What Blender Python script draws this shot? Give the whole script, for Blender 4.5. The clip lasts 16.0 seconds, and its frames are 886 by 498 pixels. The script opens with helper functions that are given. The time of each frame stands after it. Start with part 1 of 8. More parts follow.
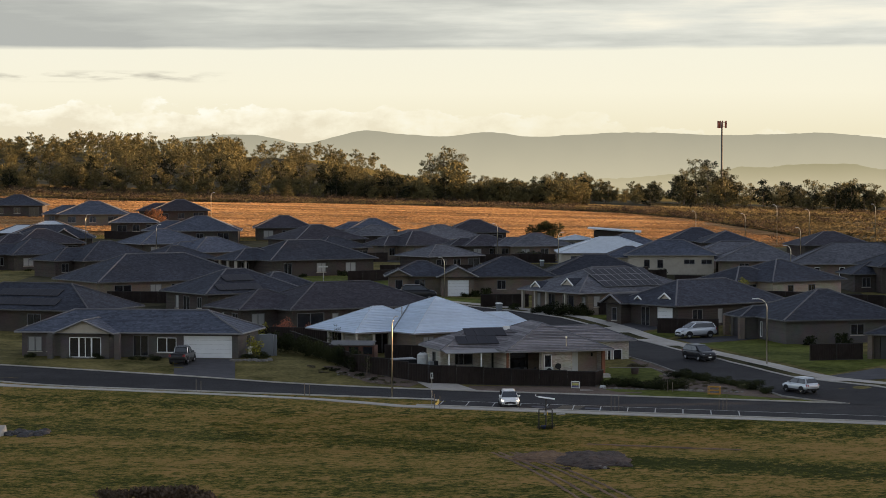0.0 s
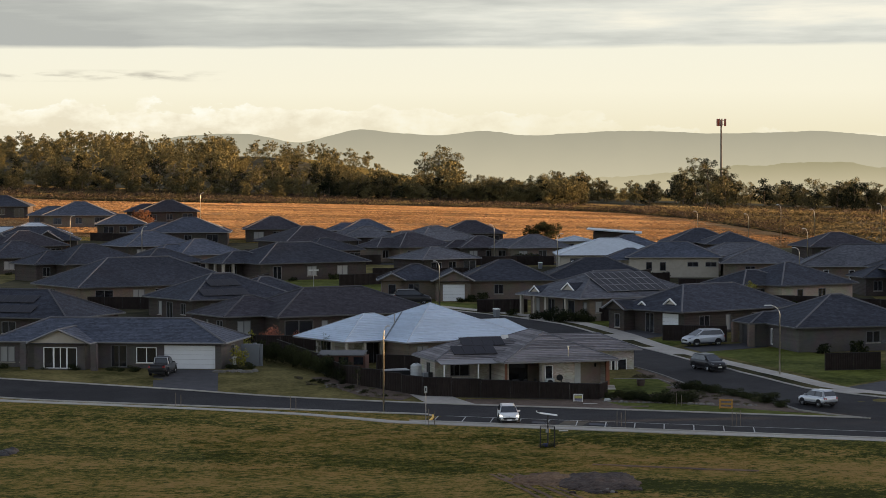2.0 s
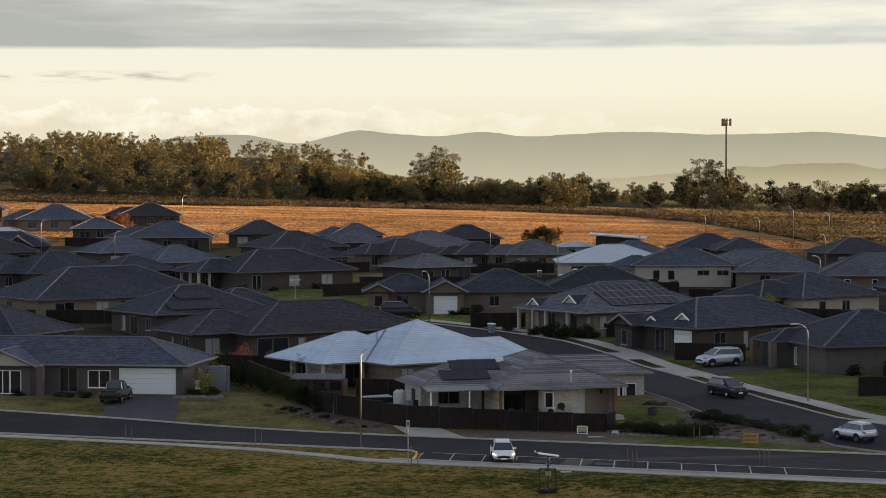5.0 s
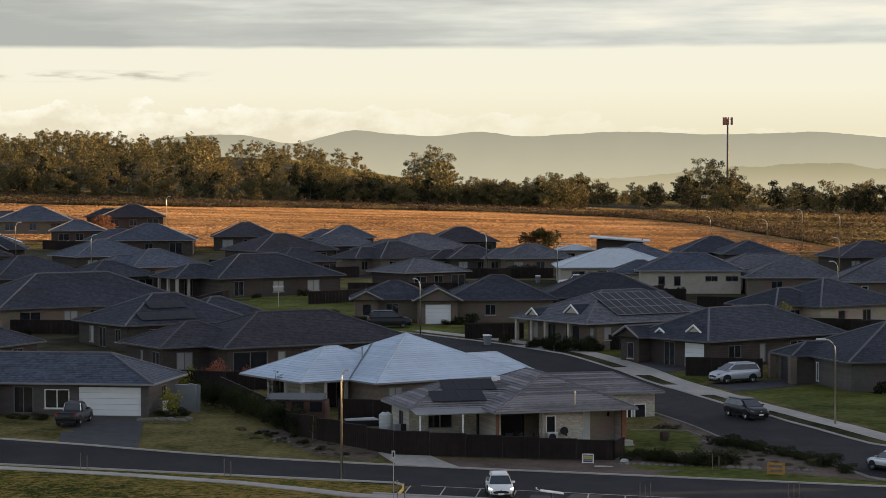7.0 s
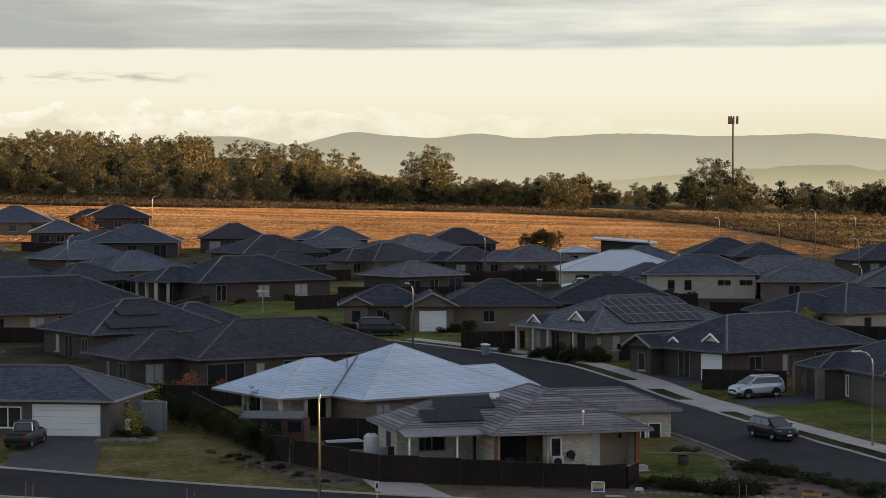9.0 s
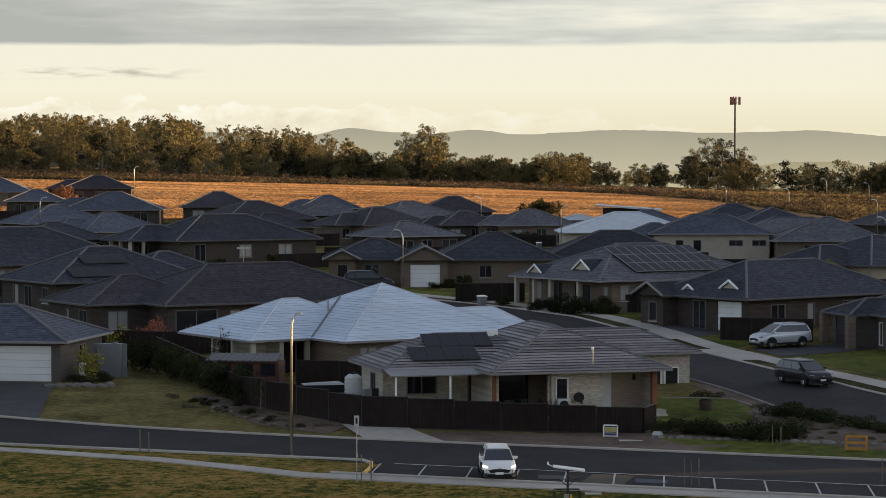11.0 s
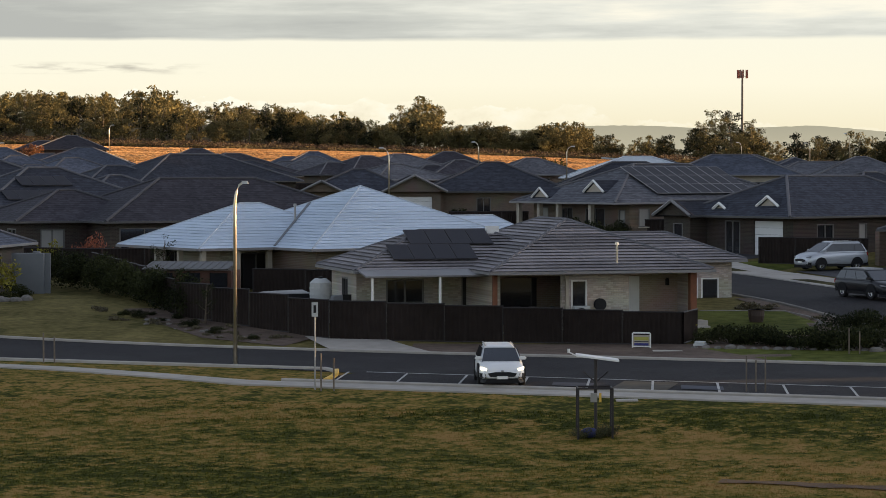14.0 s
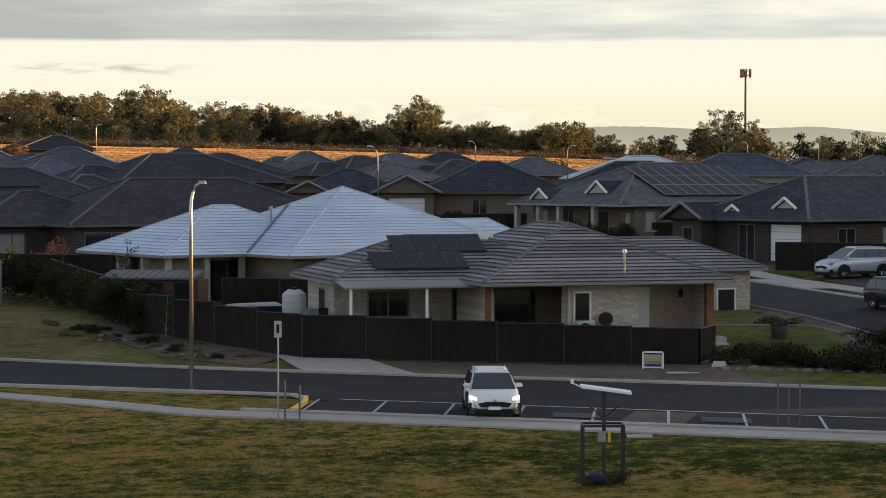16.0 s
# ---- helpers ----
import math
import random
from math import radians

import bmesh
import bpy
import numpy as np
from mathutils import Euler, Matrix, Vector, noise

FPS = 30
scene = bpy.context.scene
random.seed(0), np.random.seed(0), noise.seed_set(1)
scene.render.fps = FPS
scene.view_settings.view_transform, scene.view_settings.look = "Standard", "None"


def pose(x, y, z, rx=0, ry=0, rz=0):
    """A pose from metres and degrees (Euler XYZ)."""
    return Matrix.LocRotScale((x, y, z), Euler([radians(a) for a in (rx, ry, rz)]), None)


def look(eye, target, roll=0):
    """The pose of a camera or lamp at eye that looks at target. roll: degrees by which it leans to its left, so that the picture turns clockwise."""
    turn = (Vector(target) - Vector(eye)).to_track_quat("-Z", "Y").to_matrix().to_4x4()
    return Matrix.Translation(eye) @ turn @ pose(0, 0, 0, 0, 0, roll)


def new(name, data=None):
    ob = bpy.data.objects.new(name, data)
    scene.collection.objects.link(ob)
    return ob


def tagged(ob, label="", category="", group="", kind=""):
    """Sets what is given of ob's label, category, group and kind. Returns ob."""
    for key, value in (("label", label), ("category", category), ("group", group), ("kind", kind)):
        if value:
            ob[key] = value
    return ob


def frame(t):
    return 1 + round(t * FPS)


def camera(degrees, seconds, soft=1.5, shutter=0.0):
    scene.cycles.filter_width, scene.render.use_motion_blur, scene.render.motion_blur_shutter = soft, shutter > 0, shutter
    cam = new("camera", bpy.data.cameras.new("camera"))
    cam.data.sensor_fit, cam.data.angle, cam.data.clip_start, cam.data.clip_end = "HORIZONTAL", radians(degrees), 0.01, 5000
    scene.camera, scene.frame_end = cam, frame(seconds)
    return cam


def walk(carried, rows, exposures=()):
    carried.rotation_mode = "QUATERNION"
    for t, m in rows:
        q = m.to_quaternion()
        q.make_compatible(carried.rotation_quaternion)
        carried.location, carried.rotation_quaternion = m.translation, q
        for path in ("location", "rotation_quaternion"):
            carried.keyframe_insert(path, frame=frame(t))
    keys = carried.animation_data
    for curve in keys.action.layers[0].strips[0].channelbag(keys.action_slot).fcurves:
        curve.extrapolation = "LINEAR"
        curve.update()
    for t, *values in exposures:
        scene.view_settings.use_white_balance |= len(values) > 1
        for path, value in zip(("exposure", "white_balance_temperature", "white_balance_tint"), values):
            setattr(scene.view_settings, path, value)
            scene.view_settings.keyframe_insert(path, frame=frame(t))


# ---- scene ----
cam = camera(22.0, 16.0, soft=0.3)
PATH = [
    (0, (5.587, -197.847, 19.315), (5.575, -195.848, 19.251), -0.1),
    (0.5, (5.36, -195.155, 19.307), (5.349, -193.156, 19.243), -0.1),
    (1, (5.514, -192.366, 19.298), (5.504, -190.367, 19.234), -0.1),
    (1.5, (5.625, -189.0, 19.325), (5.614, -187.001, 19.261), -0.1),
    (2, (5.593, -186.056, 19.458), (5.585, -184.057, 19.393), -0.2),
    (2.5, (5.72, -182.543, 19.416), (5.711, -180.545, 19.351), -0.1),
    (3, (5.899, -178.748, 19.407), (5.891, -176.749, 19.343), -0.2),
    (3.5, (5.968, -174.838, 19.385), (5.96, -172.839, 19.321), -0.2),
    (4, (6.197, -171.128, 19.482), (6.189, -169.129, 19.418), -0.2),
    (6.5, (6.709, -150.661, 19.591), (6.704, -148.662, 19.527), -0.2),
    (7, (6.826, -146.347, 19.594), (6.822, -144.348, 19.53), -0.2),
    (7.5, (7.005, -141.95, 19.623), (7.001, -139.951, 19.559), -0.2),
    (8, (7.126, -137.621, 19.606), (7.122, -135.622, 19.542), -0.2),
    (8.5, (7.21, -133.272, 19.527), (7.206, -131.273, 19.465), -0.2),
    (11, (7.464, -112.491, 13.848), (7.464, -110.492, 13.785), -0.1),
    (11.5, (7.495, -108.021, 12.382), (7.496, -106.022, 12.319), -0.0),
    (12, (7.588, -103.588, 10.978), (7.59, -101.589, 10.914), -0.1),
    (12.5, (7.706, -99.374, 9.587), (7.708, -97.375, 9.523), -0.1),
    (13, (7.83, -94.895, 8.167), (7.832, -92.896, 8.104), -0.1),
    (13.5, (7.877, -90.886, 7.484), (7.88, -88.887, 7.421), -0.0),
    (14, (7.89, -87.912, 7.354), (7.892, -85.913, 7.29), -0.1),
    (14.5, (7.964, -85.273, 7.314), (7.966, -83.274, 7.25), -0.1),
    (15, (8.11, -82.892, 7.259), (8.112, -80.893, 7.195), -0.1),
    (15.5, (8.264, -80.119, 7.244), (8.266, -78.12, 7.18), -0.1),
    (16, (8.409, -77.18, 7.285), (8.411, -75.181, 7.222), -0.1),
]
EXPOSURES = ((0, 1.5), (7, 1.48), (11.5, 1.46), (13.5, 1.58), (16, 1.58))          # stops
walk(cam, [(t, look(e, a, r)) for t, e, a, r in PATH], EXPOSURES)


# ---- world and sun ----
SUN_EL, SUN_AZ = 2.5, 80.0          # degrees; azimuth to the right of straight ahead
world = bpy.data.worlds.new("evening_sky")
scene.world = world
world.use_nodes = True
wn = world.node_tree.nodes
wsky = wn.new("ShaderNodeTexSky")
wsky.sky_type = "NISHITA"
wsky.sun_disc = False
wsky.sun_elevation, wsky.sun_rotation = radians(SUN_EL + 5), radians(SUN_AZ)
wsky.air_density, wsky.dust_density, wsky.ozone_density = 1.0, 0.8, 2.2
wn["Background"].inputs["Strength"].default_value = 0.118
whaze = wn.new("ShaderNodeHueSaturation")          # broken grey cloud takes most of the blue away
whaze.inputs["Saturation"].default_value = 0.55
world.node_tree.links.new(wsky.outputs["Color"], whaze.inputs["Color"])
wdusk = wn.new("ShaderNodeVectorMath")          # the low cloud is faintly pink with the last sun
wdusk.operation = "MULTIPLY"
wdusk.inputs[1].default_value = (1.05, 0.985, 0.99)
world.node_tree.links.new(whaze.outputs["Color"], wdusk.inputs[0])
world.node_tree.links.new(wdusk.outputs[0], wn["Background"].inputs["Color"])
sun_data = bpy.data.lights.new("sun", "SUN")
sun_data.energy, sun_data.angle, sun_data.color = 5.0, radians(0.6), (1.0, 0.62, 0.30)
sun = new("sun", sun_data)
_sd = Vector((math.sin(radians(SUN_AZ)) * math.cos(radians(SUN_EL)), math.cos(radians(SUN_AZ)) * math.cos(radians(SUN_EL)), math.sin(radians(SUN_EL))))
sun.matrix_world = look(_sd * 100, (0, 0, 0))


# ---- materials ----
def mat(name, color, rough=0.8, metal=0.0, var=0.25, scale=8.0, bump=0.0, bscale=40.0, color2=None, spec=0.3, isl=0.0, big=0.6, obj=0.0, trans=0.0):
    """Principled surface with stains at a large scale, grain at a small one and an optional second tint."""
    m = bpy.data.materials.new(name)
    m.use_nodes = True
    nt = m.node_tree
    nd, lk = nt.nodes, nt.links
    bs = nd["Principled BSDF"]
    bs.inputs["Roughness"].default_value = rough
    bs.inputs["Metallic"].default_value = metal
    bs.inputs["Specular IOR Level"].default_value = spec
    tc = nd.new("ShaderNodeNewGeometry")
    n1 = nd.new("ShaderNodeTexNoise")
    n1.inputs["Scale"].default_value = scale
    n1.inputs["Detail"].default_value = 4.0
    n2 = nd.new("ShaderNodeTexNoise")
    n2.inputs["Scale"].default_value = scale * 0.11
    n2.inputs["Detail"].default_value = 3.0
    lk.new(tc.outputs["Position"], n1.inputs["Vector"])
    lk.new(tc.outputs["Position"], n2.inputs["Vector"])
    add = nd.new("ShaderNodeMath")
    add.operation = "MULTIPLY_ADD"
    lk.new(n2.outputs["Fac"], add.inputs[0])
    add.inputs[1].default_value = big
    mul = nd.new("ShaderNodeMath")
    mul.operation = "MULTIPLY"
    lk.new(n1.outputs["Fac"], mul.inputs[0])
    mul.inputs[1].default_value = 1 - big
    lk.new(mul.outputs[0], add.inputs[2])
    src = add.outputs[0]
    for amount, node, sock in ((isl, tc, "Random Per Island"), (obj, None, "Random")):
        if amount:
            if node is None:
                node = nd.new("ShaderNodeObjectInfo")
            ma = nd.new("ShaderNodeMath")
            ma.operation = "MULTIPLY_ADD"
            lk.new(node.outputs[sock], ma.inputs[0])
            ma.inputs[1].default_value = amount
            lk.new(src, ma.inputs[2])
            sb = nd.new("ShaderNodeMath")
            sb.operation = "SUBTRACT"
            lk.new(ma.outputs[0], sb.inputs[0])
            sb.inputs[1].default_value = amount / 2
            src = sb.outputs[0]
    ramp = nd.new("ShaderNodeValToRGB")
    c = color
    d = color2 or tuple(min(1, k * (1 + var)) for k in c)
    ramp.color_ramp.elements[0].position, ramp.color_ramp.elements[1].position = 0.36, 0.64
    ramp.color_ramp.elements[0].color = (*[k * (1 - var) for k in c], 1)
    ramp.color_ramp.elements[1].color = (*d, 1)
    lk.new(src, ramp.inputs["Fac"])
    lk.new(ramp.outputs["Color"], bs.inputs["Base Color"])
    if bump:
        n3 = nd.new("ShaderNodeTexNoise")
        n3.inputs["Scale"].default_value = bscale
        lk.new(tc.outputs["Position"], n3.inputs["Vector"])
        bp = nd.new("ShaderNodeBump")
        bp.inputs["Strength"].default_value = bump
        bp.inputs["Distance"].default_value = 0.05
        lk.new(n3.outputs["Fac"], bp.inputs["Height"])
        lk.new(bp.outputs["Normal"], bs.inputs["Normal"])
    if trans:
        tr = nd.new("ShaderNodeBsdfTranslucent")
        lk.new(ramp.outputs["Color"], tr.inputs["Color"])
        mx = nd.new("ShaderNodeMixShader")
        mx.inputs[0].default_value = trans
        lk.new(bs.outputs[0], mx.inputs[1])
        lk.new(tr.outputs[0], mx.inputs[2])
        lk.new(mx.outputs[0], nd["Material Output"].inputs["Surface"])
    return m


def coursed(m, axis_scale, strength=0.6, dist=0.03, tone=(0.72, 1.28)):
    """Adds horizontal courses (by height) to a material's relief and tone."""
    nt = m.node_tree
    nd, lk = nt.nodes, nt.links
    geo = nd.new("ShaderNodeNewGeometry")
    sep = nd.new("ShaderNodeSeparateXYZ")
    lk.new(geo.outputs["Position"], sep.inputs[0])
    mul = nd.new("ShaderNodeMath")
    mul.operation = "MULTIPLY"
    lk.new(sep.outputs["Z"], mul.inputs[0])
    mul.inputs[1].default_value = axis_scale
    fr = nd.new("ShaderNodeMath")
    fr.operation = "FRACT"
    lk.new(mul.outputs[0], fr.inputs[0])
    bp = nd.new("ShaderNodeBump")
    bp.inputs["Strength"].default_value = strength
    bp.inputs["Distance"].default_value = dist
    lk.new(fr.outputs[0], bp.inputs["Height"])
    lk.new(bp.outputs["Normal"], nd["Principled BSDF"].inputs["Normal"])
    # single tiles differ in tone
    mp = nd.new("ShaderNodeMapping")
    mp.inputs["Scale"].default_value = (3.2, 3.2, axis_scale)
    lk.new(geo.outputs["Position"], mp.inputs["Vector"])
    vo = nd.new("ShaderNodeTexVoronoi")
    vo.inputs["Scale"].default_value = 1.0
    lk.new(mp.outputs["Vector"], vo.inputs["Vector"])
    bw = nd.new("ShaderNodeSeparateXYZ")
    lk.new(vo.outputs["Color"], bw.inputs[0])
    mr = nd.new("ShaderNodeMapRange")
    mr.inputs["To Min"].default_value, mr.inputs["To Max"].default_value = tone
    lk.new(bw.outputs["X"], mr.inputs["Value"])
    bs = nd["Principled BSDF"].inputs["Base Color"]
    old = bs.links[0].from_socket
    mx = nd.new("ShaderNodeVectorMath")
    mx.operation = "SCALE"
    lk.new(old, mx.inputs[0])
    lap_shade = nd.new("ShaderNodeMapRange")          # shadow line under each lapping course, painted into the tone
    lap_shade.inputs["From Min"].default_value, lap_shade.inputs["From Max"].default_value = 0.70, 0.86
    lap_shade.inputs["To Min"].default_value, lap_shade.inputs["To Max"].default_value = 1.0, 1 - (tone[1] - 1) * 1.6
    lk.new(fr.outputs[0], lap_shade.inputs["Value"])
    both = nd.new("ShaderNodeMath")
    both.operation = "MULTIPLY"
    lk.new(mr.outputs[0], both.inputs[0])
    lk.new(lap_shade.outputs[0], both.inputs[1])
    lk.new(both.outputs[0], mx.inputs["Scale"])
    lk.new(mx.outputs[0], bs)
    return m


def brickwork(name, c1, c2, mortar):
    m = bpy.data.materials.new(name)
    m.use_nodes = True
    nd, lk = m.node_tree.nodes, m.node_tree.links
    bs = nd["Principled BSDF"]
    bs.inputs["Roughness"].default_value = 0.9
    bs.inputs["Specular IOR Level"].default_value = 0.15
    tc = nd.new("ShaderNodeTexCoord")
    mp = nd.new("ShaderNodeMapping")
    mp.inputs["Rotation"].default_value = (radians(90), 0, 0)
    lk.new(tc.outputs["Object"], mp.inputs["Vector"])
    br = nd.new("ShaderNodeTexBrick")
    br.inputs["Color1"].default_value, br.inputs["Color2"].default_value, br.inputs["Mortar"].default_value = (*c1, 1), (*c2, 1), (*mortar, 1)
    br.inputs["Scale"].default_value = 1.0
    br.inputs["Brick Width"].default_value, br.inputs["Row Height"].default_value, br.inputs["Mortar Size"].default_value = 0.24, 0.086, 0.010
    lk.new(mp.outputs["Vector"], br.inputs["Vector"])
    nz = nd.new("ShaderNodeTexNoise")
    nz.inputs["Scale"].default_value = 0.7
    lk.new(tc.outputs["Object"], nz.inputs["Vector"])
    mx = nd.new("ShaderNodeMix")
    mx.data_type, mx.blend_type = "RGBA", "MULTIPLY"
    mx.inputs[0].default_value = 0.35
    lk.new(br.outputs["Color"], mx.inputs[6])
    lk.new(nz.outputs["Color"], mx.inputs[7])
    lk.new(mx.outputs[2], bs.inputs["Base Color"])
    bp = nd.new("ShaderNodeBump")
    bp.inputs["Strength"].default_value, bp.inputs["Distance"].default_value = 0.8, 0.012
    bp.invert = True
    lk.new(br.outputs["Fac"], bp.inputs["Height"])
    lk.new(bp.outputs["Normal"], bs.inputs["Normal"])
    return m


def grassy(name, fine=True):
    """Mown grass: broad dark green and dry brown streaks, mottled, with fine blades."""
    m = mat(name, (0.05, 0.055, 0.018), 0.95, spec=0.03, bump=1.0, bscale=11)
    nd, lk = m.node_tree.nodes, m.node_tree.links
    geo = nd.new("ShaderNodeNewGeometry")
    total = None
    for sx, sy, off, amount in ((0.035, 0.11, 3.1, 0.40), (0.16, 0.30, 9.7, 0.36), (0.60, 0.70, 4.4, 0.50), (1.9, 2.2, 6.1, 0.90)) + (((6.0, 8.0, 1.3, 0.80),) if fine else ()):
        mp = nd.new("ShaderNodeMapping")
        mp.inputs["Scale"].default_value = (sx, sy, 1.0)
        mp.inputs["Rotation"].default_value = (0, 0, radians(8))
        mp.inputs["Location"].default_value = (off, off, 0)
        lk.new(geo.outputs["Position"], mp.inputs["Vector"])
        nz = nd.new("ShaderNodeTexNoise")
        nz.inputs["Scale"].default_value = 1.0
        nz.inputs["Detail"].default_value = 3.0
        lk.new(mp.outputs["Vector"], nz.inputs["Vector"])
        ma = nd.new("ShaderNodeMath")
        ma.operation = "MULTIPLY_ADD"
        sb = nd.new("ShaderNodeMath")
        sb.operation = "SUBTRACT"
        lk.new(nz.outputs["Fac"], sb.inputs[0])
        sb.inputs[1].default_value = 0.5
        lk.new(sb.outputs[0], ma.inputs[0])
        ma.inputs[1].default_value = amount * 2.2
        if total is None:
            ma.inputs[2].default_value = 0.5
        else:
            lk.new(total, ma.inputs[2])
        total = ma.outputs[0]
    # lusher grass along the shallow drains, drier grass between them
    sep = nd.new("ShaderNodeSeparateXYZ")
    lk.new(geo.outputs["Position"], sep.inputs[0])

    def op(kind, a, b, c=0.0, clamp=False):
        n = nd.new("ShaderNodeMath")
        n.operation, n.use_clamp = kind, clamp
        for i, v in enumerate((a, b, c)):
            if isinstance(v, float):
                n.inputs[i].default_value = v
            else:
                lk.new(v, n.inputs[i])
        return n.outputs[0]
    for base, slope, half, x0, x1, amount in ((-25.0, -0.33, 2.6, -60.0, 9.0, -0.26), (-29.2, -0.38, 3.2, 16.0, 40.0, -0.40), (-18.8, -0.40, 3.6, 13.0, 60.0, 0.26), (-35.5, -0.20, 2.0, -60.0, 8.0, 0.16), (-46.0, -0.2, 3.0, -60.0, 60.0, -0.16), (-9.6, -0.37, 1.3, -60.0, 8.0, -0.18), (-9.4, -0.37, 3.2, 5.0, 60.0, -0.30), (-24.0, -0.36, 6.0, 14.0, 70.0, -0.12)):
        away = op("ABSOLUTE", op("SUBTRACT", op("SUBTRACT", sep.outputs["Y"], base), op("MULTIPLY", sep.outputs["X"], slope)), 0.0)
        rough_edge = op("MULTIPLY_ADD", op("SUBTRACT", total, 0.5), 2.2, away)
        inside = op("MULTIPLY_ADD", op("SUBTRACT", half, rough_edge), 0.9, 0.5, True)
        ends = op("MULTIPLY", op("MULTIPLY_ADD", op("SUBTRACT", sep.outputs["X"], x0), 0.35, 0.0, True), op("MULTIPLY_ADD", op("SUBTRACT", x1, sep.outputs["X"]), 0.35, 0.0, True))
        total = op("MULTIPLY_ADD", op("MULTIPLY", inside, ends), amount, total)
    rp = nd.new("ShaderNodeValToRGB")
    while len(rp.color_ramp.elements) < 4:
        rp.color_ramp.elements.new(0.5)
    for e, (p, c) in zip(rp.color_ramp.elements, ((0.0, (0.030, 0.035, 0.006)), (0.33, (0.080, 0.078, 0.014)), (0.58, (0.168, 0.122, 0.028)), (0.90, (0.26, 0.158, 0.055)))):
        e.position, e.color = p, (*c, 1)
    lk.new(total, rp.inputs["Fac"])
    lk.new(rp.outputs["Color"], nd["Principled BSDF"].inputs["Base Color"])
    return m


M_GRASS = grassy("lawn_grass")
M_LAWN = mat("garden_lawn", (0.062, 0.078, 0.013), 0.95, var=0.45, scale=1.6, bump=1.0, bscale=12, color2=(0.135, 0.146, 0.034), spec=0.05)
M_DRYLAWN = mat("dry_lawn", (0.082, 0.078, 0.024), 0.95, var=0.4, scale=2.6, bump=0.9, bscale=12, color2=(0.190, 0.155, 0.062), spec=0.03)
M_VERGE = mat("worn_verge", (0.030, 0.032, 0.012), 0.95, var=0.5, scale=1.4, bump=1.0, bscale=10, color2=(0.080, 0.070, 0.032), spec=0.04)
M_BLADE = grassy("grass_blades", False)
M_SCRUB = mat("scrub_ground", (0.085, 0.066, 0.032), 0.95, var=0.6, scale=0.22, bump=0.6, bscale=2, color2=(0.20, 0.15, 0.075), spec=0.05)
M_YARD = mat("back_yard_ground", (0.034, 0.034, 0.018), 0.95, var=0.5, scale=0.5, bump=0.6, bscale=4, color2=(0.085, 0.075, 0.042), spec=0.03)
M_TUFT = mat("rough_scrub_grass", (0.10, 0.080, 0.034), 0.9, var=0.45, scale=0.06, color2=(0.235, 0.175, 0.085), spec=0.05, isl=0.2, trans=0.35, big=0.7)
M_STRAW = mat("dry_straw", (0.36, 0.190, 0.085), 0.9, var=0.3, scale=0.10, color2=(0.58, 0.345, 0.16), spec=0.05, isl=0.25, trans=0.45)
M_FIELD = mat("dry_field_soil", (0.26, 0.14, 0.06), 0.95, var=0.3, scale=0.12, bump=0.15, bscale=1.5, color2=(0.42, 0.25, 0.11), spec=0.02)
M_ASPHALT = mat("asphalt", (0.026, 0.0246, 0.0255), 0.9, var=0.28, scale=3.5, bump=0.35, bscale=60, spec=0.14)
M_BAY = mat("bay_asphalt", (0.026, 0.024, 0.025), 0.9, var=0.3, scale=3.5, bump=0.35, bscale=60, spec=0.14)
M_CONC = mat("concrete", (0.35, 0.322, 0.283), 0.85, var=0.18, scale=1.8, bump=0.2, bscale=30)
M_DRIVE = mat("driveway_concrete", (0.058, 0.056, 0.059), 0.85, var=0.28, scale=1.2, bump=0.2, bscale=30, spec=0.15)
M_SOIL = mat("brown_mulch", (0.100, 0.066, 0.046), 0.95, var=0.4, scale=2.5, bump=0.9, bscale=14, color2=(0.14, 0.10, 0.075))
M_ROCK = mat("garden_rock", (0.15, 0.138, 0.122), 0.9, var=0.35, scale=5, bump=0.6, bscale=18)
M_KERB = mat("weathered_kerb_concrete", (0.20, 0.186, 0.165), 0.9, var=0.3, scale=1.5, bump=0.2, bscale=30, spec=0.15)
M_LINE = mat("worn_line_paint", (0.36, 0.36, 0.345), 0.7, var=0.2, scale=5)
M_YELLOW = mat("sunlit_kerb_and_tag_yellow", (0.62, 0.38, 0.06), 0.6, var=0.15, scale=6)
def streaked(m, sx, sy, low, high):
    """Long bands of paler and darker tone, one way across a field."""
    nd, lk = m.node_tree.nodes, m.node_tree.links
    geo, mp, nz = nd.new("ShaderNodeNewGeometry"), nd.new("ShaderNodeMapping"), nd.new("ShaderNodeTexNoise")
    mp.inputs["Scale"].default_value = (sx, sy, 0.0)
    nz.inputs["Scale"].default_value, nz.inputs["Detail"].default_value = 1.0, 4.0
    lk.new(geo.outputs["Position"], mp.inputs["Vector"])
    lk.new(mp.outputs["Vector"], nz.inputs["Vector"])
    mr = nd.new("ShaderNodeMapRange")
    mr.inputs["From Min"].default_value, mr.inputs["From Max"].default_value = 0.34, 0.66
    mr.inputs["To Min"].default_value, mr.inputs["To Max"].default_value = low, high
    lk.new(nz.outputs["Fac"], mr.inputs["Value"])
    bs = nd["Principled BSDF"].inputs["Base Color"]
    sc = nd.new("ShaderNodeVectorMath")
    sc.operation = "SCALE"
    lk.new(bs.links[0].from_socket, sc.inputs[0])
    lk.new(mr.outputs[0], sc.inputs["Scale"])
    for link in list(nd["Principled BSDF"].inputs["Base Color"].links) + [l for n in nd if n.type == "BSDF_TRANSLUCENT" for l in n.inputs["Color"].links]:
        lk.new(sc.outputs[0], link.to_socket)
    return m


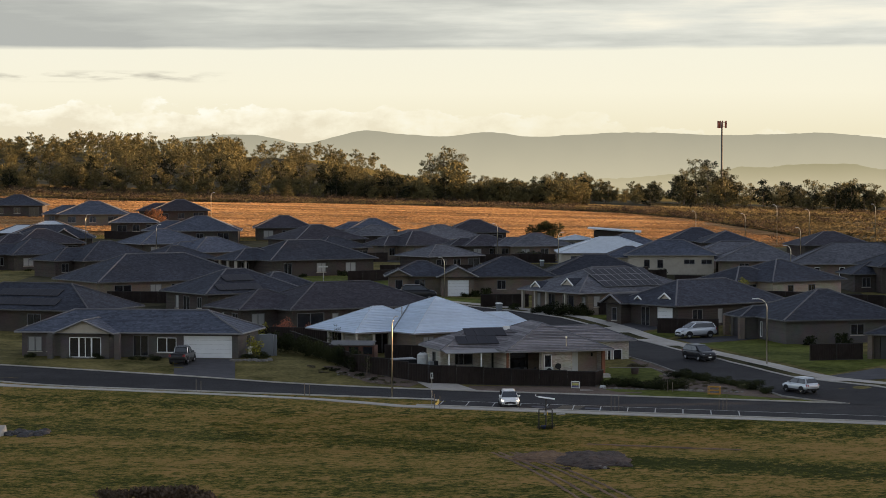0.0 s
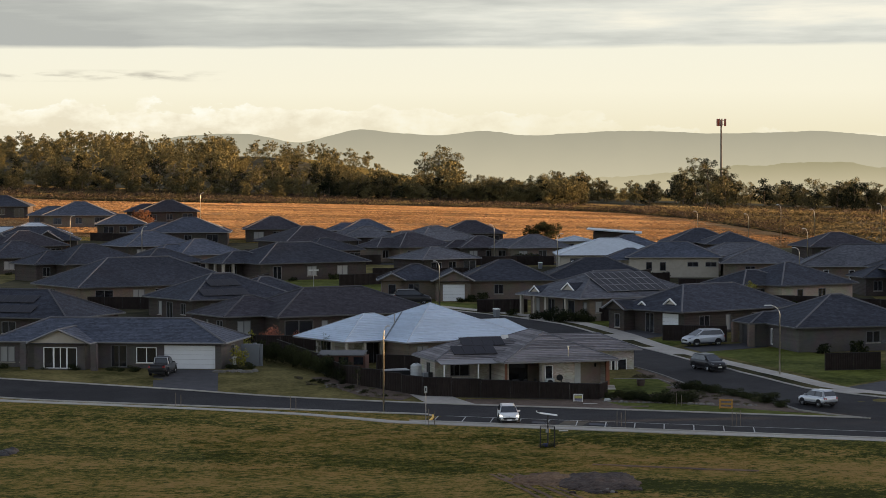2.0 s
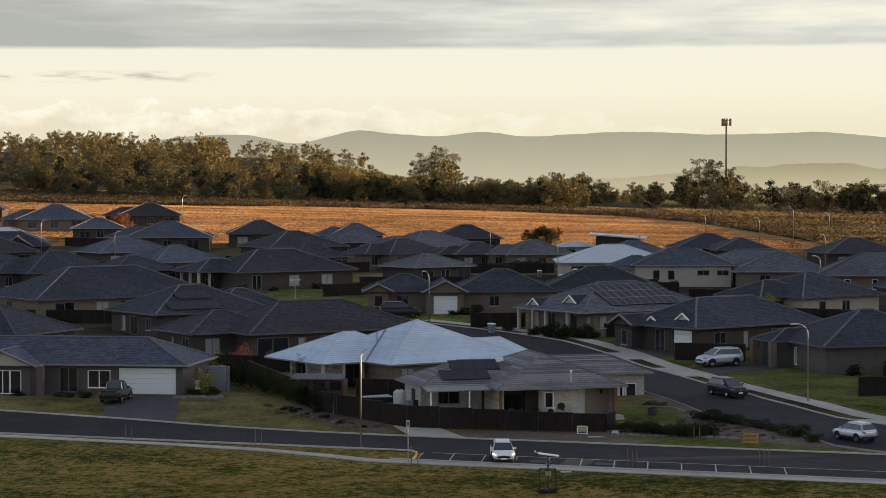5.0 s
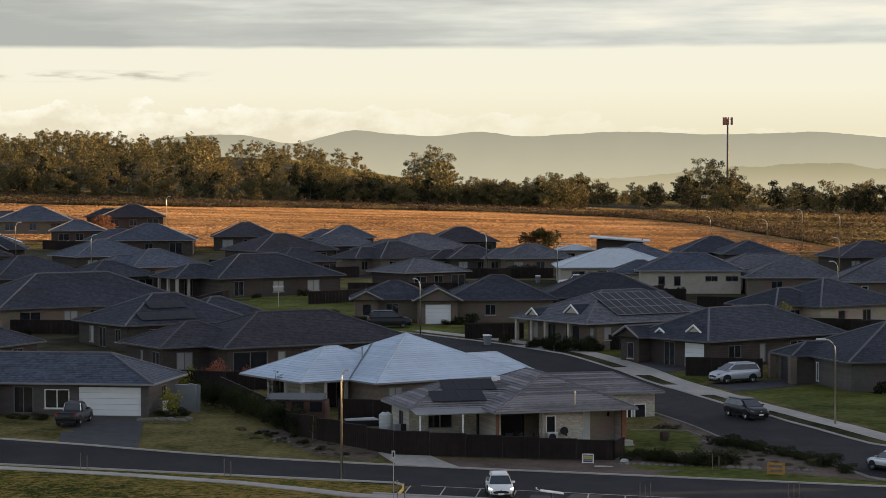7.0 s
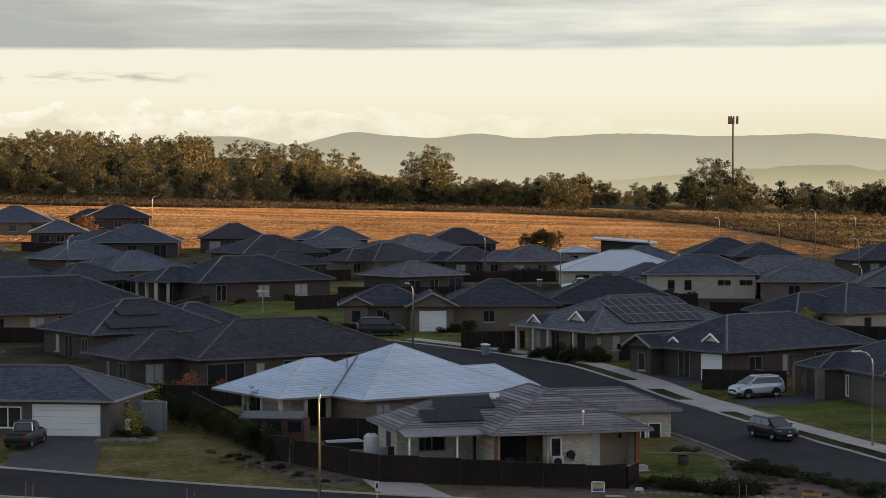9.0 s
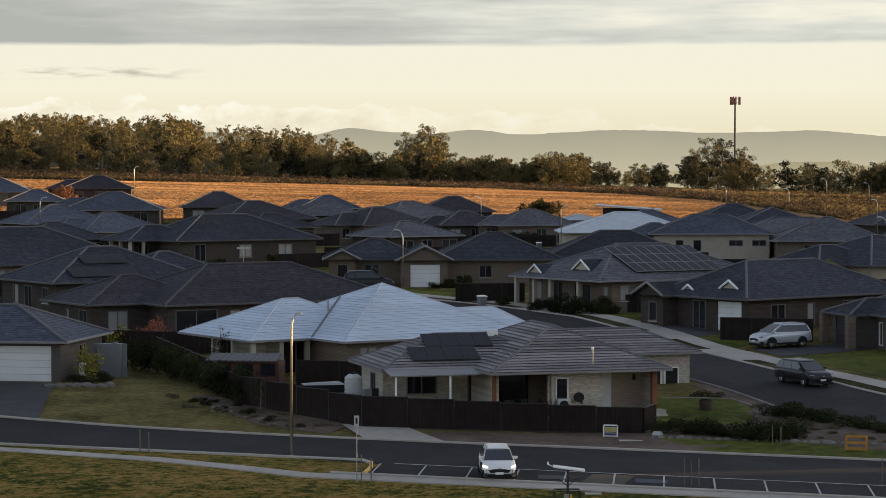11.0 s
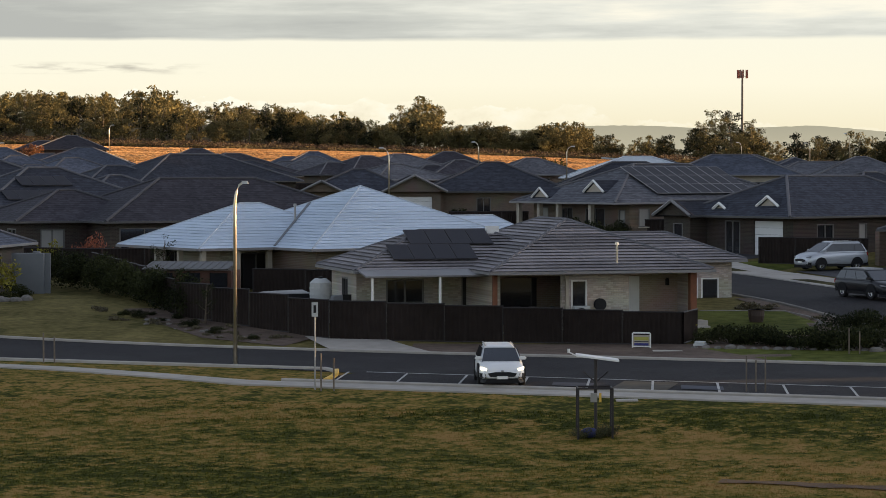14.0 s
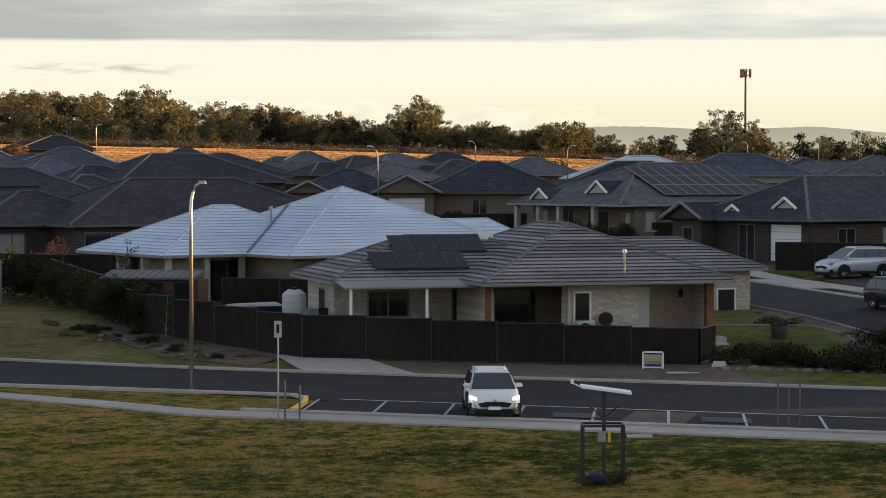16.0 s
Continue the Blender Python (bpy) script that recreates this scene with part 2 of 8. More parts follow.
streaked(M_STRAW, 0.012, 0.30, 0.62, 1.25)
streaked(M_FIELD, 0.012, 0.30, 0.62, 1.25)
streaked(M_TUFT, 0.012, 0.16, 0.5, 1.3)
T_DARK = coursed(mat("charcoal_roof_tile", (0.040, 0.043, 0.055), 0.8, var=0.22, scale=1.2, spec=0.12, obj=0.2), 8.5)
T_GREY = coursed(mat("grey_roof_tile", (0.095, 0.096, 0.108), 0.8, var=0.18, scale=1.2, spec=0.12, obj=0.2), 8.5)
T_BLUE = coursed(mat("blue_grey_roof_tile", (0.074, 0.083, 0.108), 0.8, var=0.18, scale=1.0, spec=0.12, obj=0.15), 8.5)
T_BROWN = coursed(mat("brown_roof_tile", (0.045, 0.042, 0.050), 0.8, var=0.2, scale=1.2, spec=0.12, obj=0.2), 8.5)
T_PALE = coursed(mat("pale_metal_roof", (0.46, 0.50, 0.53), 0.55, var=0.08, scale=1.0, spec=0.4), 8.5, tone=(0.93, 1.06))
T_GREYC = mat("weathered_grey_tile", (0.20, 0.185, 0.190), 0.8, var=0.3, scale=2.5, bump=0.3, bscale=25, spec=0.28, obj=0.4)
T_WHITEC = mat("white_coated_tile", (0.455, 0.53, 0.62), 0.6, var=0.09, scale=2.0, bump=0.15, bscale=25, spec=0.5, obj=0.2)
M_CAP = mat("ridge_capping", (0.115, 0.112, 0.120), 0.85, var=0.15, scale=3)
M_CAPW = mat("white_ridge_capping", (0.44, 0.48, 0.53), 0.7, var=0.1, scale=3)
M_CAPD = mat("charcoal_ridge_capping", (0.068, 0.066, 0.072), 0.85, var=0.15, scale=3)
M_GUTTER = mat("pale_gutter", (0.19, 0.185, 0.185), 0.5, var=0.1, scale=3)
M_GUTD = mat("charcoal_gutter", (0.07, 0.068, 0.066), 0.5, var=0.1, scale=3)
M_FRAME = mat("aluminium_window_frame", (0.13, 0.125, 0.12), 0.5, var=0.1, scale=2)
M_WHITE = mat("white_paint", (0.72, 0.71, 0.68), 0.6, var=0.08, scale=2)
M_CREAM = mat("cream_render", (0.36, 0.32, 0.26), 0.8, var=0.12, scale=2)
M_GARAGE = mat("white_garage_door", (0.66, 0.66, 0.66), 0.5, var=0.06, scale=1)
M_DARKDOOR = mat("dark_garage_door", (0.036, 0.034, 0.034), 0.6, var=0.1, scale=1)
M_TIMBER = mat("red_timber", (0.16, 0.060, 0.030), 0.6, var=0.25, scale=6)
M_FENCE = mat("charcoal_steel_fence", (0.043, 0.033, 0.029), 0.7, var=0.22, scale=2, spec=0.10)
M_FPOST = mat("fence_post", (0.030, 0.026, 0.025), 0.6, var=0.1, scale=2)
M_TANK = mat("pale_tank_plastic", (0.42, 0.43, 0.42), 0.6, var=0.1, scale=2)
M_TANKD = mat("slate_tank", (0.16, 0.17, 0.18), 0.6, var=0.1, scale=2)
M_METAL = mat("galvanised_steel", (0.30, 0.295, 0.28), 0.5, metal=0.35, var=0.15, scale=4)
# warmer and brighter than M_METAL: sunset gold on the tubes is in the tint
M_LAMP = mat("galvanised_lamp_tube", (0.56, 0.50, 0.40), 0.30, metal=0.9, var=0.12, scale=4)
M_MAST = mat("weathered_mast_steel", (0.085, 0.075, 0.066), 0.7, var=0.2, scale=1)
M_BLACK = mat("black_plastic", (0.013, 0.013, 0.014), 0.6, var=0.15, scale=5, spec=0.2)
M_TYRE = mat("tyre_rubber", (0.016, 0.016, 0.016), 0.85, var=0.2, scale=9)
M_RIM = mat("alloy_rim", (0.42, 0.42, 0.43), 0.35, metal=0.8, var=0.1, scale=6)
M_LENS = mat("clear_lamp_lens", (0.20, 0.20, 0.21), 0.25, var=0.2, scale=6)
M_SOLAR = mat("solar_panel", (0.022, 0.021, 0.026), 0.5, var=0.15, scale=1.5, spec=0.15)
M_SOLARF = mat("panel_frame", (0.048, 0.046, 0.050), 0.6, metal=0.0, var=0.1)
M_SOLARP = mat("pale_panel_frame", (0.24, 0.235, 0.235), 0.6, var=0.1)
M_BARK = mat("eucalypt_bark", (0.105, 0.082, 0.058), 0.9, var=0.35, scale=2.0, bump=0.5, bscale=6)
M_LEAF = mat("eucalypt_leaves", (0.023, 0.030, 0.012), 0.75, var=0.55, scale=0.24, color2=(0.135, 0.112, 0.045), isl=0.10, spec=0.10, trans=0.10, obj=0.40, big=0.40)
M_SHRUB = mat("dark_shrub_leaves", (0.016, 0.022, 0.009), 0.8, var=0.4, scale=1.0, color2=(0.045, 0.050, 0.018), spec=0.1, isl=0.3, trans=0.2)
M_AUTUMN = mat("autumn_leaves", (0.17, 0.075, 0.032), 0.7, var=0.35, scale=2.0, isl=0.3, trans=0.3)
M_LIME = mat("yellow_green_leaves", (0.22, 0.20, 0.03), 0.7, var=0.35, scale=2.0, isl=0.3, trans=0.3)
M_RED = mat("red_post_leaves", (0.26, 0.085, 0.045), 0.7, var=0.3, scale=2.0, isl=0.3)
B_CREAM = brickwork("cream_brick", (0.62, 0.56, 0.48), (0.40, 0.35, 0.29), (0.44, 0.41, 0.37))
B_HONEY = brickwork("honey_brick", (0.46, 0.37, 0.28), (0.38, 0.30, 0.22), (0.45, 0.40, 0.34))
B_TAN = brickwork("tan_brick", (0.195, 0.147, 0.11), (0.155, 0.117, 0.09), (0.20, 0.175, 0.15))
B_BROWN = brickwork("brown_brick", (0.078, 0.061, 0.052), (0.056, 0.044, 0.038), (0.095, 0.084, 0.074))
B_GREY = brickwork("grey_brick", (0.125, 0.110, 0.100), (0.098, 0.088, 0.080), (0.14, 0.125, 0.115))


def glassy(name, color, rough=0.08):
    m = mat(name, color, rough, var=0.2, scale=1.0, spec=0.7)
    m.node_tree.nodes["Principled BSDF"].inputs["Coat Weight"].default_value = 0.4
    return m


M_GLASS = glassy("window_glass", (0.018, 0.019, 0.022))
M_BLIND = mat("drawn_blind", (0.27, 0.265, 0.25), 0.5, var=0.08, scale=2)
M_CARGLASS = mat("car_glass", (0.022, 0.026, 0.032), 0.10, var=0.3, scale=1.5, spec=0.6)


def paint(name, color, metal=0.3, coat=0.3, spec=0.5):
    m = mat(name, color, 0.32, metal=metal, var=0.05, scale=1.0, spec=spec)
    m.node_tree.nodes["Principled BSDF"].inputs["Coat Weight"].default_value = coat
    m.node_tree.nodes["Principled BSDF"].inputs["Coat Roughness"].default_value = 0.08
    return m


P_WHITE = paint("white_car_paint", (0.70, 0.70, 0.69), 0.0)
P_SILVER = paint("silver_car_paint", (0.46, 0.48, 0.51), 0.45)
P_BLACK = paint("black_car_paint", (0.010, 0.010, 0.012), 0.0, 0.08, 0.3)
P_GREY = paint("dark_grey_car_paint", (0.020, 0.020, 0.022), 0.0, 0.08, 0.3)


def glow(name, color, strength):
    m = bpy.data.materials.new(name)
    m.use_nodes = True
    b = m.node_tree.nodes["Principled BSDF"]
    b.inputs["Base Color"].default_value = (*color, 1)
    b.inputs["Emission Color"].default_value = (*color, 1)
    b.inputs["Emission Strength"].default_value = strength
    return m


M_HEAD = glow("lit_headlight", (1.0, 0.86, 0.62), 1.2)


# ---- mesh helpers ----
def box(bm, x0, y0, z0, x1, y1, z1):
    v = [bm.verts.new(c) for c in ((x0, y0, z0), (x1, y0, z0), (x1, y1, z0), (x0, y1, z0), (x0, y0, z1), (x1, y0, z1), (x1, y1, z1), (x0, y1, z1))]
    for f in ((3, 2, 1, 0), (4, 5, 6, 7), (0, 1, 5, 4), (1, 2, 6, 5), (2, 3, 7, 6), (3, 0, 4, 7)):
        bm.faces.new([v[i] for i in f])


def tube(bm, pts, radii, n=8, cap=True):
    """A tapered tube through points."""
    rings = []
    for i, p in enumerate(pts):
        p = Vector(p)
        a = Vector(pts[max(i - 1, 0)])
        b = Vector(pts[min(i + 1, len(pts) - 1)])
        d = (b - a).normalized()
        s = d.cross(Vector((0, 0, 1)) if abs(d.z) < 0.9 else Vector((1, 0, 0))).normalized()
        w = d.cross(s)
        r = radii[i] if isinstance(radii, (list, tuple)) else radii
        rings.append([bm.verts.new(p + (s * math.cos(k * math.tau / n) + w * math.sin(k * math.tau / n)) * r) for k in range(n)])
    for a, b in zip(rings, rings[1:]):
        for k in range(n):
            bm.faces.new((a[k], a[(k + 1) % n], b[(k + 1) % n], b[k]))
    if cap:
        bm.faces.new(rings[0][::-1])
        bm.faces.new(rings[-1])


def solid(bm, lower, upper):
    """A closed prism between two loops of equal length."""
    a = [bm.verts.new(p) for p in lower]
    b = [bm.verts.new(p) for p in upper]
    n = len(a)
    bm.faces.new(a[::-1])
    bm.faces.new(b)
    for i in range(n):
        bm.faces.new((a[i], a[(i + 1) % n], b[(i + 1) % n], b[i]))


def mesh_of(name, bm, material, smooth=False):
    bmesh.ops.recalc_face_normals(bm, faces=bm.faces[:])
    me = bpy.data.meshes.new(name)
    bm.to_mesh(me)
    bm.free()
    me.materials.append(material)
    if smooth:
        me.polygons.foreach_set("use_smooth", [True] * len(me.polygons))
    return me


def part(name, bm, material, parent, label="", smooth=False):
    ob = new(name, mesh_of(name, bm, material, smooth))
    ob.parent = parent
    if label:
        ob["label"] = label
    return ob


def lone(name, bm, material, label, category, m=None, group="", kind="", smooth=False):
    ob = new(name, mesh_of(name, bm, material, smooth))
    if m is not None:
        ob.matrix_world = m
    return tagged(ob, label, category, group, kind)


def empty(name, m, label, category, group=""):
    ob = new(name)
    ob.empty_display_size = 0.3
    ob.matrix_world = m
    return tagged(ob, label, category, group)


# ---- the lie of the land ----
GROUND = ((-320, -3.2), (-60, -1.9), (-30, -1.2), (-18, -0.85), (-13, -0.58), (-7.5, -0.02), (8.5, 0.0), (24, 1.15), (51, 1.5), (67, 2.6), (83, 3.1), (134, 4.3), (160, 4.6), (220, 5.5), (260, 6.6), (300, 8.6), (340, 11.0), (375, 12.4), (450, 12.8), (4900, 12.8))
_gy, _gz = [p[0] for p in GROUND], [p[1] for p in GROUND]


def level(x, y):
    """Ground height: a street, a gentle rise, a field that falls to the right and a wooded slope behind it to the left."""
    near = min(max((15 - y) / 12, 0), 1) * min(max((y + 95) / 50, 0), 1)
    c = y + near * (0.938 * y + 0.347 * max(min(x, 60), -60) - y)          # near the main road the ground follows the road, which runs aslant
    z = float(np.mean([np.interp(c + d, _gy, _gz) for d in (-3, -1.5, 0, 1.5, 3)]))
    z -= 0.034 * max(min(x, 140), -160) * min(max((y - 200) / 170, 0), 1)
    return z + max(min(y, 800) - 400, 0) * 0.03 * min(max((20 - x) / 80, 0), 1)


ROAD_S, ROAD_N = (0.938, -0.347), (0.347, 0.938)


def road(s, o):
    """Plan place from the way along the main road and the offset from its far kerb."""
    q = o + 7.7
    return s * ROAD_S[0] + q * ROAD_N[0], s * ROAD_S[1] + q * ROAD_N[1]


def drape(name, left, right, material, label, category, lift=0.01, across=4, kind="structure", step=3.0):
    """A sheet laid on the ground between two plan lines with equally many points."""
    def fine(line):
        out = []
        for (a, b), (a2, b2), n in zip(line, line[1:], counts):
            out += [(a + (a2 - a) * k / n, b + (b2 - b) * k / n) for k in range(n)]
        return out + [line[-1]]
    counts = [max(1, int(max(math.dist(left[i], left[i + 1]), math.dist(right[i], right[i + 1])) / step)) for i in range(len(left) - 1)]
    bm = bmesh.new()
    rows = []
    for (ax, ay), (bx, by) in zip(fine(left), fine(right)):
        rows.append([bm.verts.new((ax + (bx - ax) * k / across, ay + (by - ay) * k / across, level(ax + (bx - ax) * k / across, ay + (by - ay) * k / across) + lift)) for k in range(across + 1)])
    for a, b in zip(rows, rows[1:]):
        for k in range(across):
            bm.faces.new((a[k], a[k + 1], b[k + 1], b[k]))
    for f in bm.faces:
        f.normal_update()
        if f.normal.z < 0:
            f.normal_flip()
    me = bpy.data.meshes.new(name)
    bm.to_mesh(me)
    bm.free()
    me.materials.append(material)
    return tagged(new(name, me), label, category, "", kind)


def kerb(name, line, label, width=0.2, high=0.12, material=None, lift=0.0):
    """A raised concrete edge along a plan line."""
    bm = bmesh.new()
    fine = []
    for a, b in zip(line, line[1:]):
        n = max(1, int(math.dist(a, b) / 2.5))
        fine += [(a[0] + (b[0] - a[0]) * k / n, a[1] + (b[1] - a[1]) * k / n) for k in range(n)]
    fine.append(line[-1])
    rings = []
    for i, p in enumerate(fine):
        a, b = fine[max(i - 1, 0)], fine[min(i + 1, len(fine) - 1)]
        d = Vector((b[0] - a[0], b[1] - a[1], 0)).normalized()
        nrm = Vector((-d.y, d.x, 0)) * width / 2
        z = level(*p) + lift
        c = Vector((p[0], p[1], z))
        top = Vector((0, 0, high))
        rings.append([bm.verts.new(q) for q in (c - nrm + Vector((0, 0, -0.2)), c - nrm + top * 0.75, c - nrm * 0.7 + top, c + nrm * 0.7 + top, c + nrm + top * 0.75, c + nrm + Vector((0, 0, -0.2)))])
    for a, b in zip(rings, rings[1:]):
        for k in range(5):
            bm.faces.new((a[k], a[k + 1], b[k + 1], b[k]))
    bm.faces.new(rings[0])
    bm.faces.new(rings[-1][::-1])
    return lone(name, bm, material or M_CONC, label, "kerb", kind="structure")


# one ground sheet from behind the camera to the horizon
bm = bmesh.new()
ys = list(range(-320, -70, 25)) + list(range(-70, -20, 2)) + [-20 + 1.25 * k for k in range(128)] + list(range(140, 420, 8)) + list(range(420, 620, 20)) + [620, 700, 800, 850, 1000, 1500, 2500, 4900]
xs = [-2600, -1200, -600, -350, -220] + list(range(-150, -60, 10)) + list(range(-60, 61, 3)) + list(range(70, 151, 10)) + [220, 350, 600, 1200, 2600]
grid = [[bm.verts.new((x, y, level(x, y) + (0.10 * noise.noise(Vector((x * 0.07, y * 0.12, 3))) if y < -14 else 0.0) - (60 if y > 1400 else 0))) for x in xs] for y in ys]
for a, b in zip(grid, grid[1:]):
    for k in range(len(xs) - 1):
        bm.faces.new((a[k], a[k + 1], b[k + 1], b[k]))
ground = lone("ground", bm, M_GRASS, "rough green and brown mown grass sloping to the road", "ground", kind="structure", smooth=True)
ground.data.materials.append(M_DRYLAWN)          # thin yard turf on the far side of the main road
for f in ground.data.polygons:
    if 0.938 * f.center.y + 0.347 * f.center.x > 2.0 and f.center.y < 246 and abs(f.center.x) < 150:
        f.material_index = 1

# main road, parking bays and path
far_edge = [road(s, 0) for s in (-90, -30, 0, 5, 90)]
near_edge = [road(s, o) for s, o in ((-90, -7.9), (-30, -7.9), (0, -7.9), (5, -8.8), (90, -8.8))]
drape("road", near_edge, far_edge, M_ASPHALT, "dark grey asphalt main road", "road", 0.02, 6)
kerb("kerb", [road(s, 0.1) for s in (-90, -30, 5)], "pale concrete kerb along the main road")
kerb("kerb", [road(s, 0.1) for s in (5, 15, 38.0)], "pale concrete kerb along the main road")
BAY0, BAYN, BAYW = 5.5, 12, 2.345
drape("parking_bays", [road(BAY0 - 0.6, -12.7), road(BAY0 + 50, -12.7)], [road(BAY0, -8.7), road(BAY0 + 50, -8.7)], M_BAY, "dark asphalt parking bays beside the road", "parking", 0.024, 4)
path_o = [(-90, -8.5), (-26, -8.6), (-14, -9.2), (-6, -10.2), (-1, -11.6), (3, -12.9), (6, -12.95), (90, -12.95)]
drape("pavement", [road(s, o - 1.15) for s, o in path_o], [road(s, o) for s, o in path_o], M_CONC, "pale concrete footpath along the grass", "footpath", 0.05, 2)
kerb("path_edge", [road(s, o - 1.15) for s, o in path_o], "pale concrete edge of the footpath", 0.1, 0.06)
kerb("kerb", [road(s, -12.75) for s in (4.2, 20, 55)], "pale concrete kerb in front of the parking bays", 0.25, 0.13)
kerb("kerb", [road(s, -7.9) for s in (-90, -40, -3, 3.0)] + [(3.5, -1.5), (3.95, -2.6)], "pale concrete kerb beside the grass verge", 0.2, 0.12)
# gold of the low sun on the kerb nose, put in as a yellow colour
kerb("yellow_kerb", [(3.99, -2.7), (4.02, -4.2), (3.90, -5.6), (3.75, -6.7)], "kerb nose painted yellow at the end of the verge", 0.16, 0.16, M_YELLOW)
bm = bmesh.new()
for k in range(BAYN):
    s = BAY0 + 0.6 + k * BAYW
    (ax, ay), (bx, by) = road(s, -12.6), road(s - 1.0, -8.8)
    (cx, cy), (dx, dy) = road(s + 0.09, -12.6), road(s - 0.91, -8.8)
    bm.faces.new([bm.verts.new((x, y, level(x, y) + 0.055)) for x, y in ((ax, ay), (cx, cy), (dx, dy), (bx, by))])
for k in range(20):
    s = BAY0 + 0.3 + k * 2.5
    q = [road(s, -8.72), road(s + 2.5, -8.72), road(s + 2.5, -8.57), road(s, -8.57)]
    bm.faces.new([bm.verts.new((x, y, level(x, y) + 0.056)) for x, y in q])
for s0, s1, o0, o1, nm, mt in ((13.6, 15.1, -11.5, -10.2, "blue_marking", mat("worn_blue_paint", (0.036, 0.041, 0.056), 0.8, var=0.3, scale=3)), (18.2, 19.7, -11.3, -10.0, "blue_marking", None), (15.9, 17.9, -12.4, -9.1, "hatched_marking", mat("worn_yellow_paint", (0.066, 0.055, 0.036), 0.85, var=0.35, scale=2.5))):
    bq = bmesh.new()
    bq.faces.new([bq.verts.new((x, y, level(x, y) + 0.05)) for x, y in (road(s0 + 0.35, o0), road(s1 + 0.35, o0), road(s1, o1), road(s0, o1))])
    lone(nm, bq, mt or bpy.data.materials["worn_blue_paint"], "worn painted patch on the bay asphalt", "road marking", kind="structure")
lone("bay_lines", bm, M_LINE, "worn white paint lines of the parking bays", "road marking", kind="structure")

# side street running back and bending away
street_r = [(49.0, -9.9), (44.9, -1.2), (41.4, 5.6), (38.2, 12.0), (35.3, 17.6), (32.3, 23.8), (29.4, 33.0), (26.3, 45.3), (22.4, 58.0), (17.9, 69.0), (12.0, 78.5), (2.0, 91.0), (-14.0, 104.0), (-60.0, 118.0)]
street_l = [(38.6, -6.3), (36.2, -3.8), (33.8, -1.0), (32.0, 4.0), (29.4, 11.0), (26.2, 18.0), (23.6, 26.0), (19.6, 40.0), (15.6, 53.0), (11.0, 63.5), (5.2, 72.5), (-4.0, 83.5), (-18.0, 95.0), (-60.0, 107.0)]
drape("road", street_l, street_r, M_ASPHALT, "dark asphalt side street bending between the houses", "road", 0.045, 4)
kerb("kerb", street_r, "pale concrete kerb on the far side of the street", 0.26, 0.13)
kerb("kerb", street_l, "weathered concrete kerb on the near side of the street", 0.2, 0.12, M_KERB)


def shifted(line, d):
    out = []
    for i, p in enumerate(line):
        a, b = line[max(i - 1, 0)], line[min(i + 1, len(line) - 1)]
        L = math.dist(a, b)
        out.append((p[0] + (b[1] - a[1]) / L * d, p[1] - (b[0] - a[0]) / L * d))
    return out


drape("pavement", shifted(street_r, 1.5)[0:12], shifted(street_r, 3.3)[0:12], M_CONC, "pale concrete footpath beside the side street", "footpath", 0.08, 2)


def along(line, y):
    """Point of a line that runs back, at the given y."""
    for (a, b), (c, d) in zip(line, line[1:]):
        if b <= y <= d:
            return a + (c - a) * (y - b) / (d - b), y
    return line[-1]


# grass verges broken by the driveway crossings
for y0, y1 in ((-6, 9.5), (13.5, 41.5), (49.5, 55.5), (60.0, 72.0), (77.0, 90.0)):
    ys_ = [y0 + (y1 - y0) * k / 6 for k in range(7)]
    drape("verge", [along(shifted(street_r, 0.12), y) for y in ys_], [along(shifted(street_r, 1.55), y) for y in ys_], M_VERGE, "narrow worn grass verge between kerb and footpath", "verge", 0.07, 2, step=1.5)
for y0, y1 in ((9.5, 13.5), (41.5, 49.5), (55.5, 60.0), (72.0, 77.0)):
    drape("crossover", [along(shifted(street_r, 0.12), y) for y in (y0, (y0 + y1) / 2, y1)], [along(shifted(street_r, 1.55), y) for y in (y0, (y0 + y1) / 2, y1)], M_CONC, "pale concrete driveway crossing of the verge", "driveway", 0.078, 2, step=1.5)
# farther streets
drape("road", [(-60, 205), (0, 180), (60, 178), (110, 190)], [(-60, 211), (0, 186), (60, 184), (110, 196)], M_ASPHALT, "asphalt back street between far houses", "road", 0.03, 3)
drape("road", [(45, 120), (58, 165)], [(51, 118), (64, 165)], M_ASPHALT, "asphalt street among far houses", "road", 0.03, 3)

# garden and verge patches
drape("mulch_bed", [road(s, 0.35) for s in (4.0, 10, 20.0)], [road(s, o) for s, o in ((3.0, 3.6), (10, 5.0), (18.5, 7.4))], M_SOIL, "bare brown soil strip in front of the fence", "soil", 0.035, 6)
drape("crossover", [road(0.6, 0.3), road(5.2, 0.3)], [(1.9, 12.2), (5.2, 11.9)], M_CONC, "pale concrete driveway crossover ending at the fence", "driveway", 0.055, 5)
drape("lawn", [road(s, 0.35) for s in (19.5, 28, 33, 37.8)], [(18.6, 6.3), (25.5, 3.6), (31.0, -0.6), (36.3, -4.2)], M_LAWN, "short green lawn along the kerb", "lawn", 0.04, 4)
drape("garden_bed", [(18.6, 6.3), (25.5, 3.6), (31.0, -0.6), (34.6, -2.8)], [(19.0, 13.5), (27.6, 13.6), (31.0, 5.8), (33.2, -0.6)], M_SOIL, "planted garden bed with dark mulch and rocks", "garden bed", 0.045, 4)
drape("garden_bed", [(24.4, 12.8), (24.6, 16.5), (23.6, 21.0), (22.6, 26.0)], [(28.2, 13.0), (26.6, 16.5), (25.0, 21.0), (23.4, 26.0)], M_SOIL, "strip of bare soil between lawn and kerb", "garden bed", 0.052, 3)
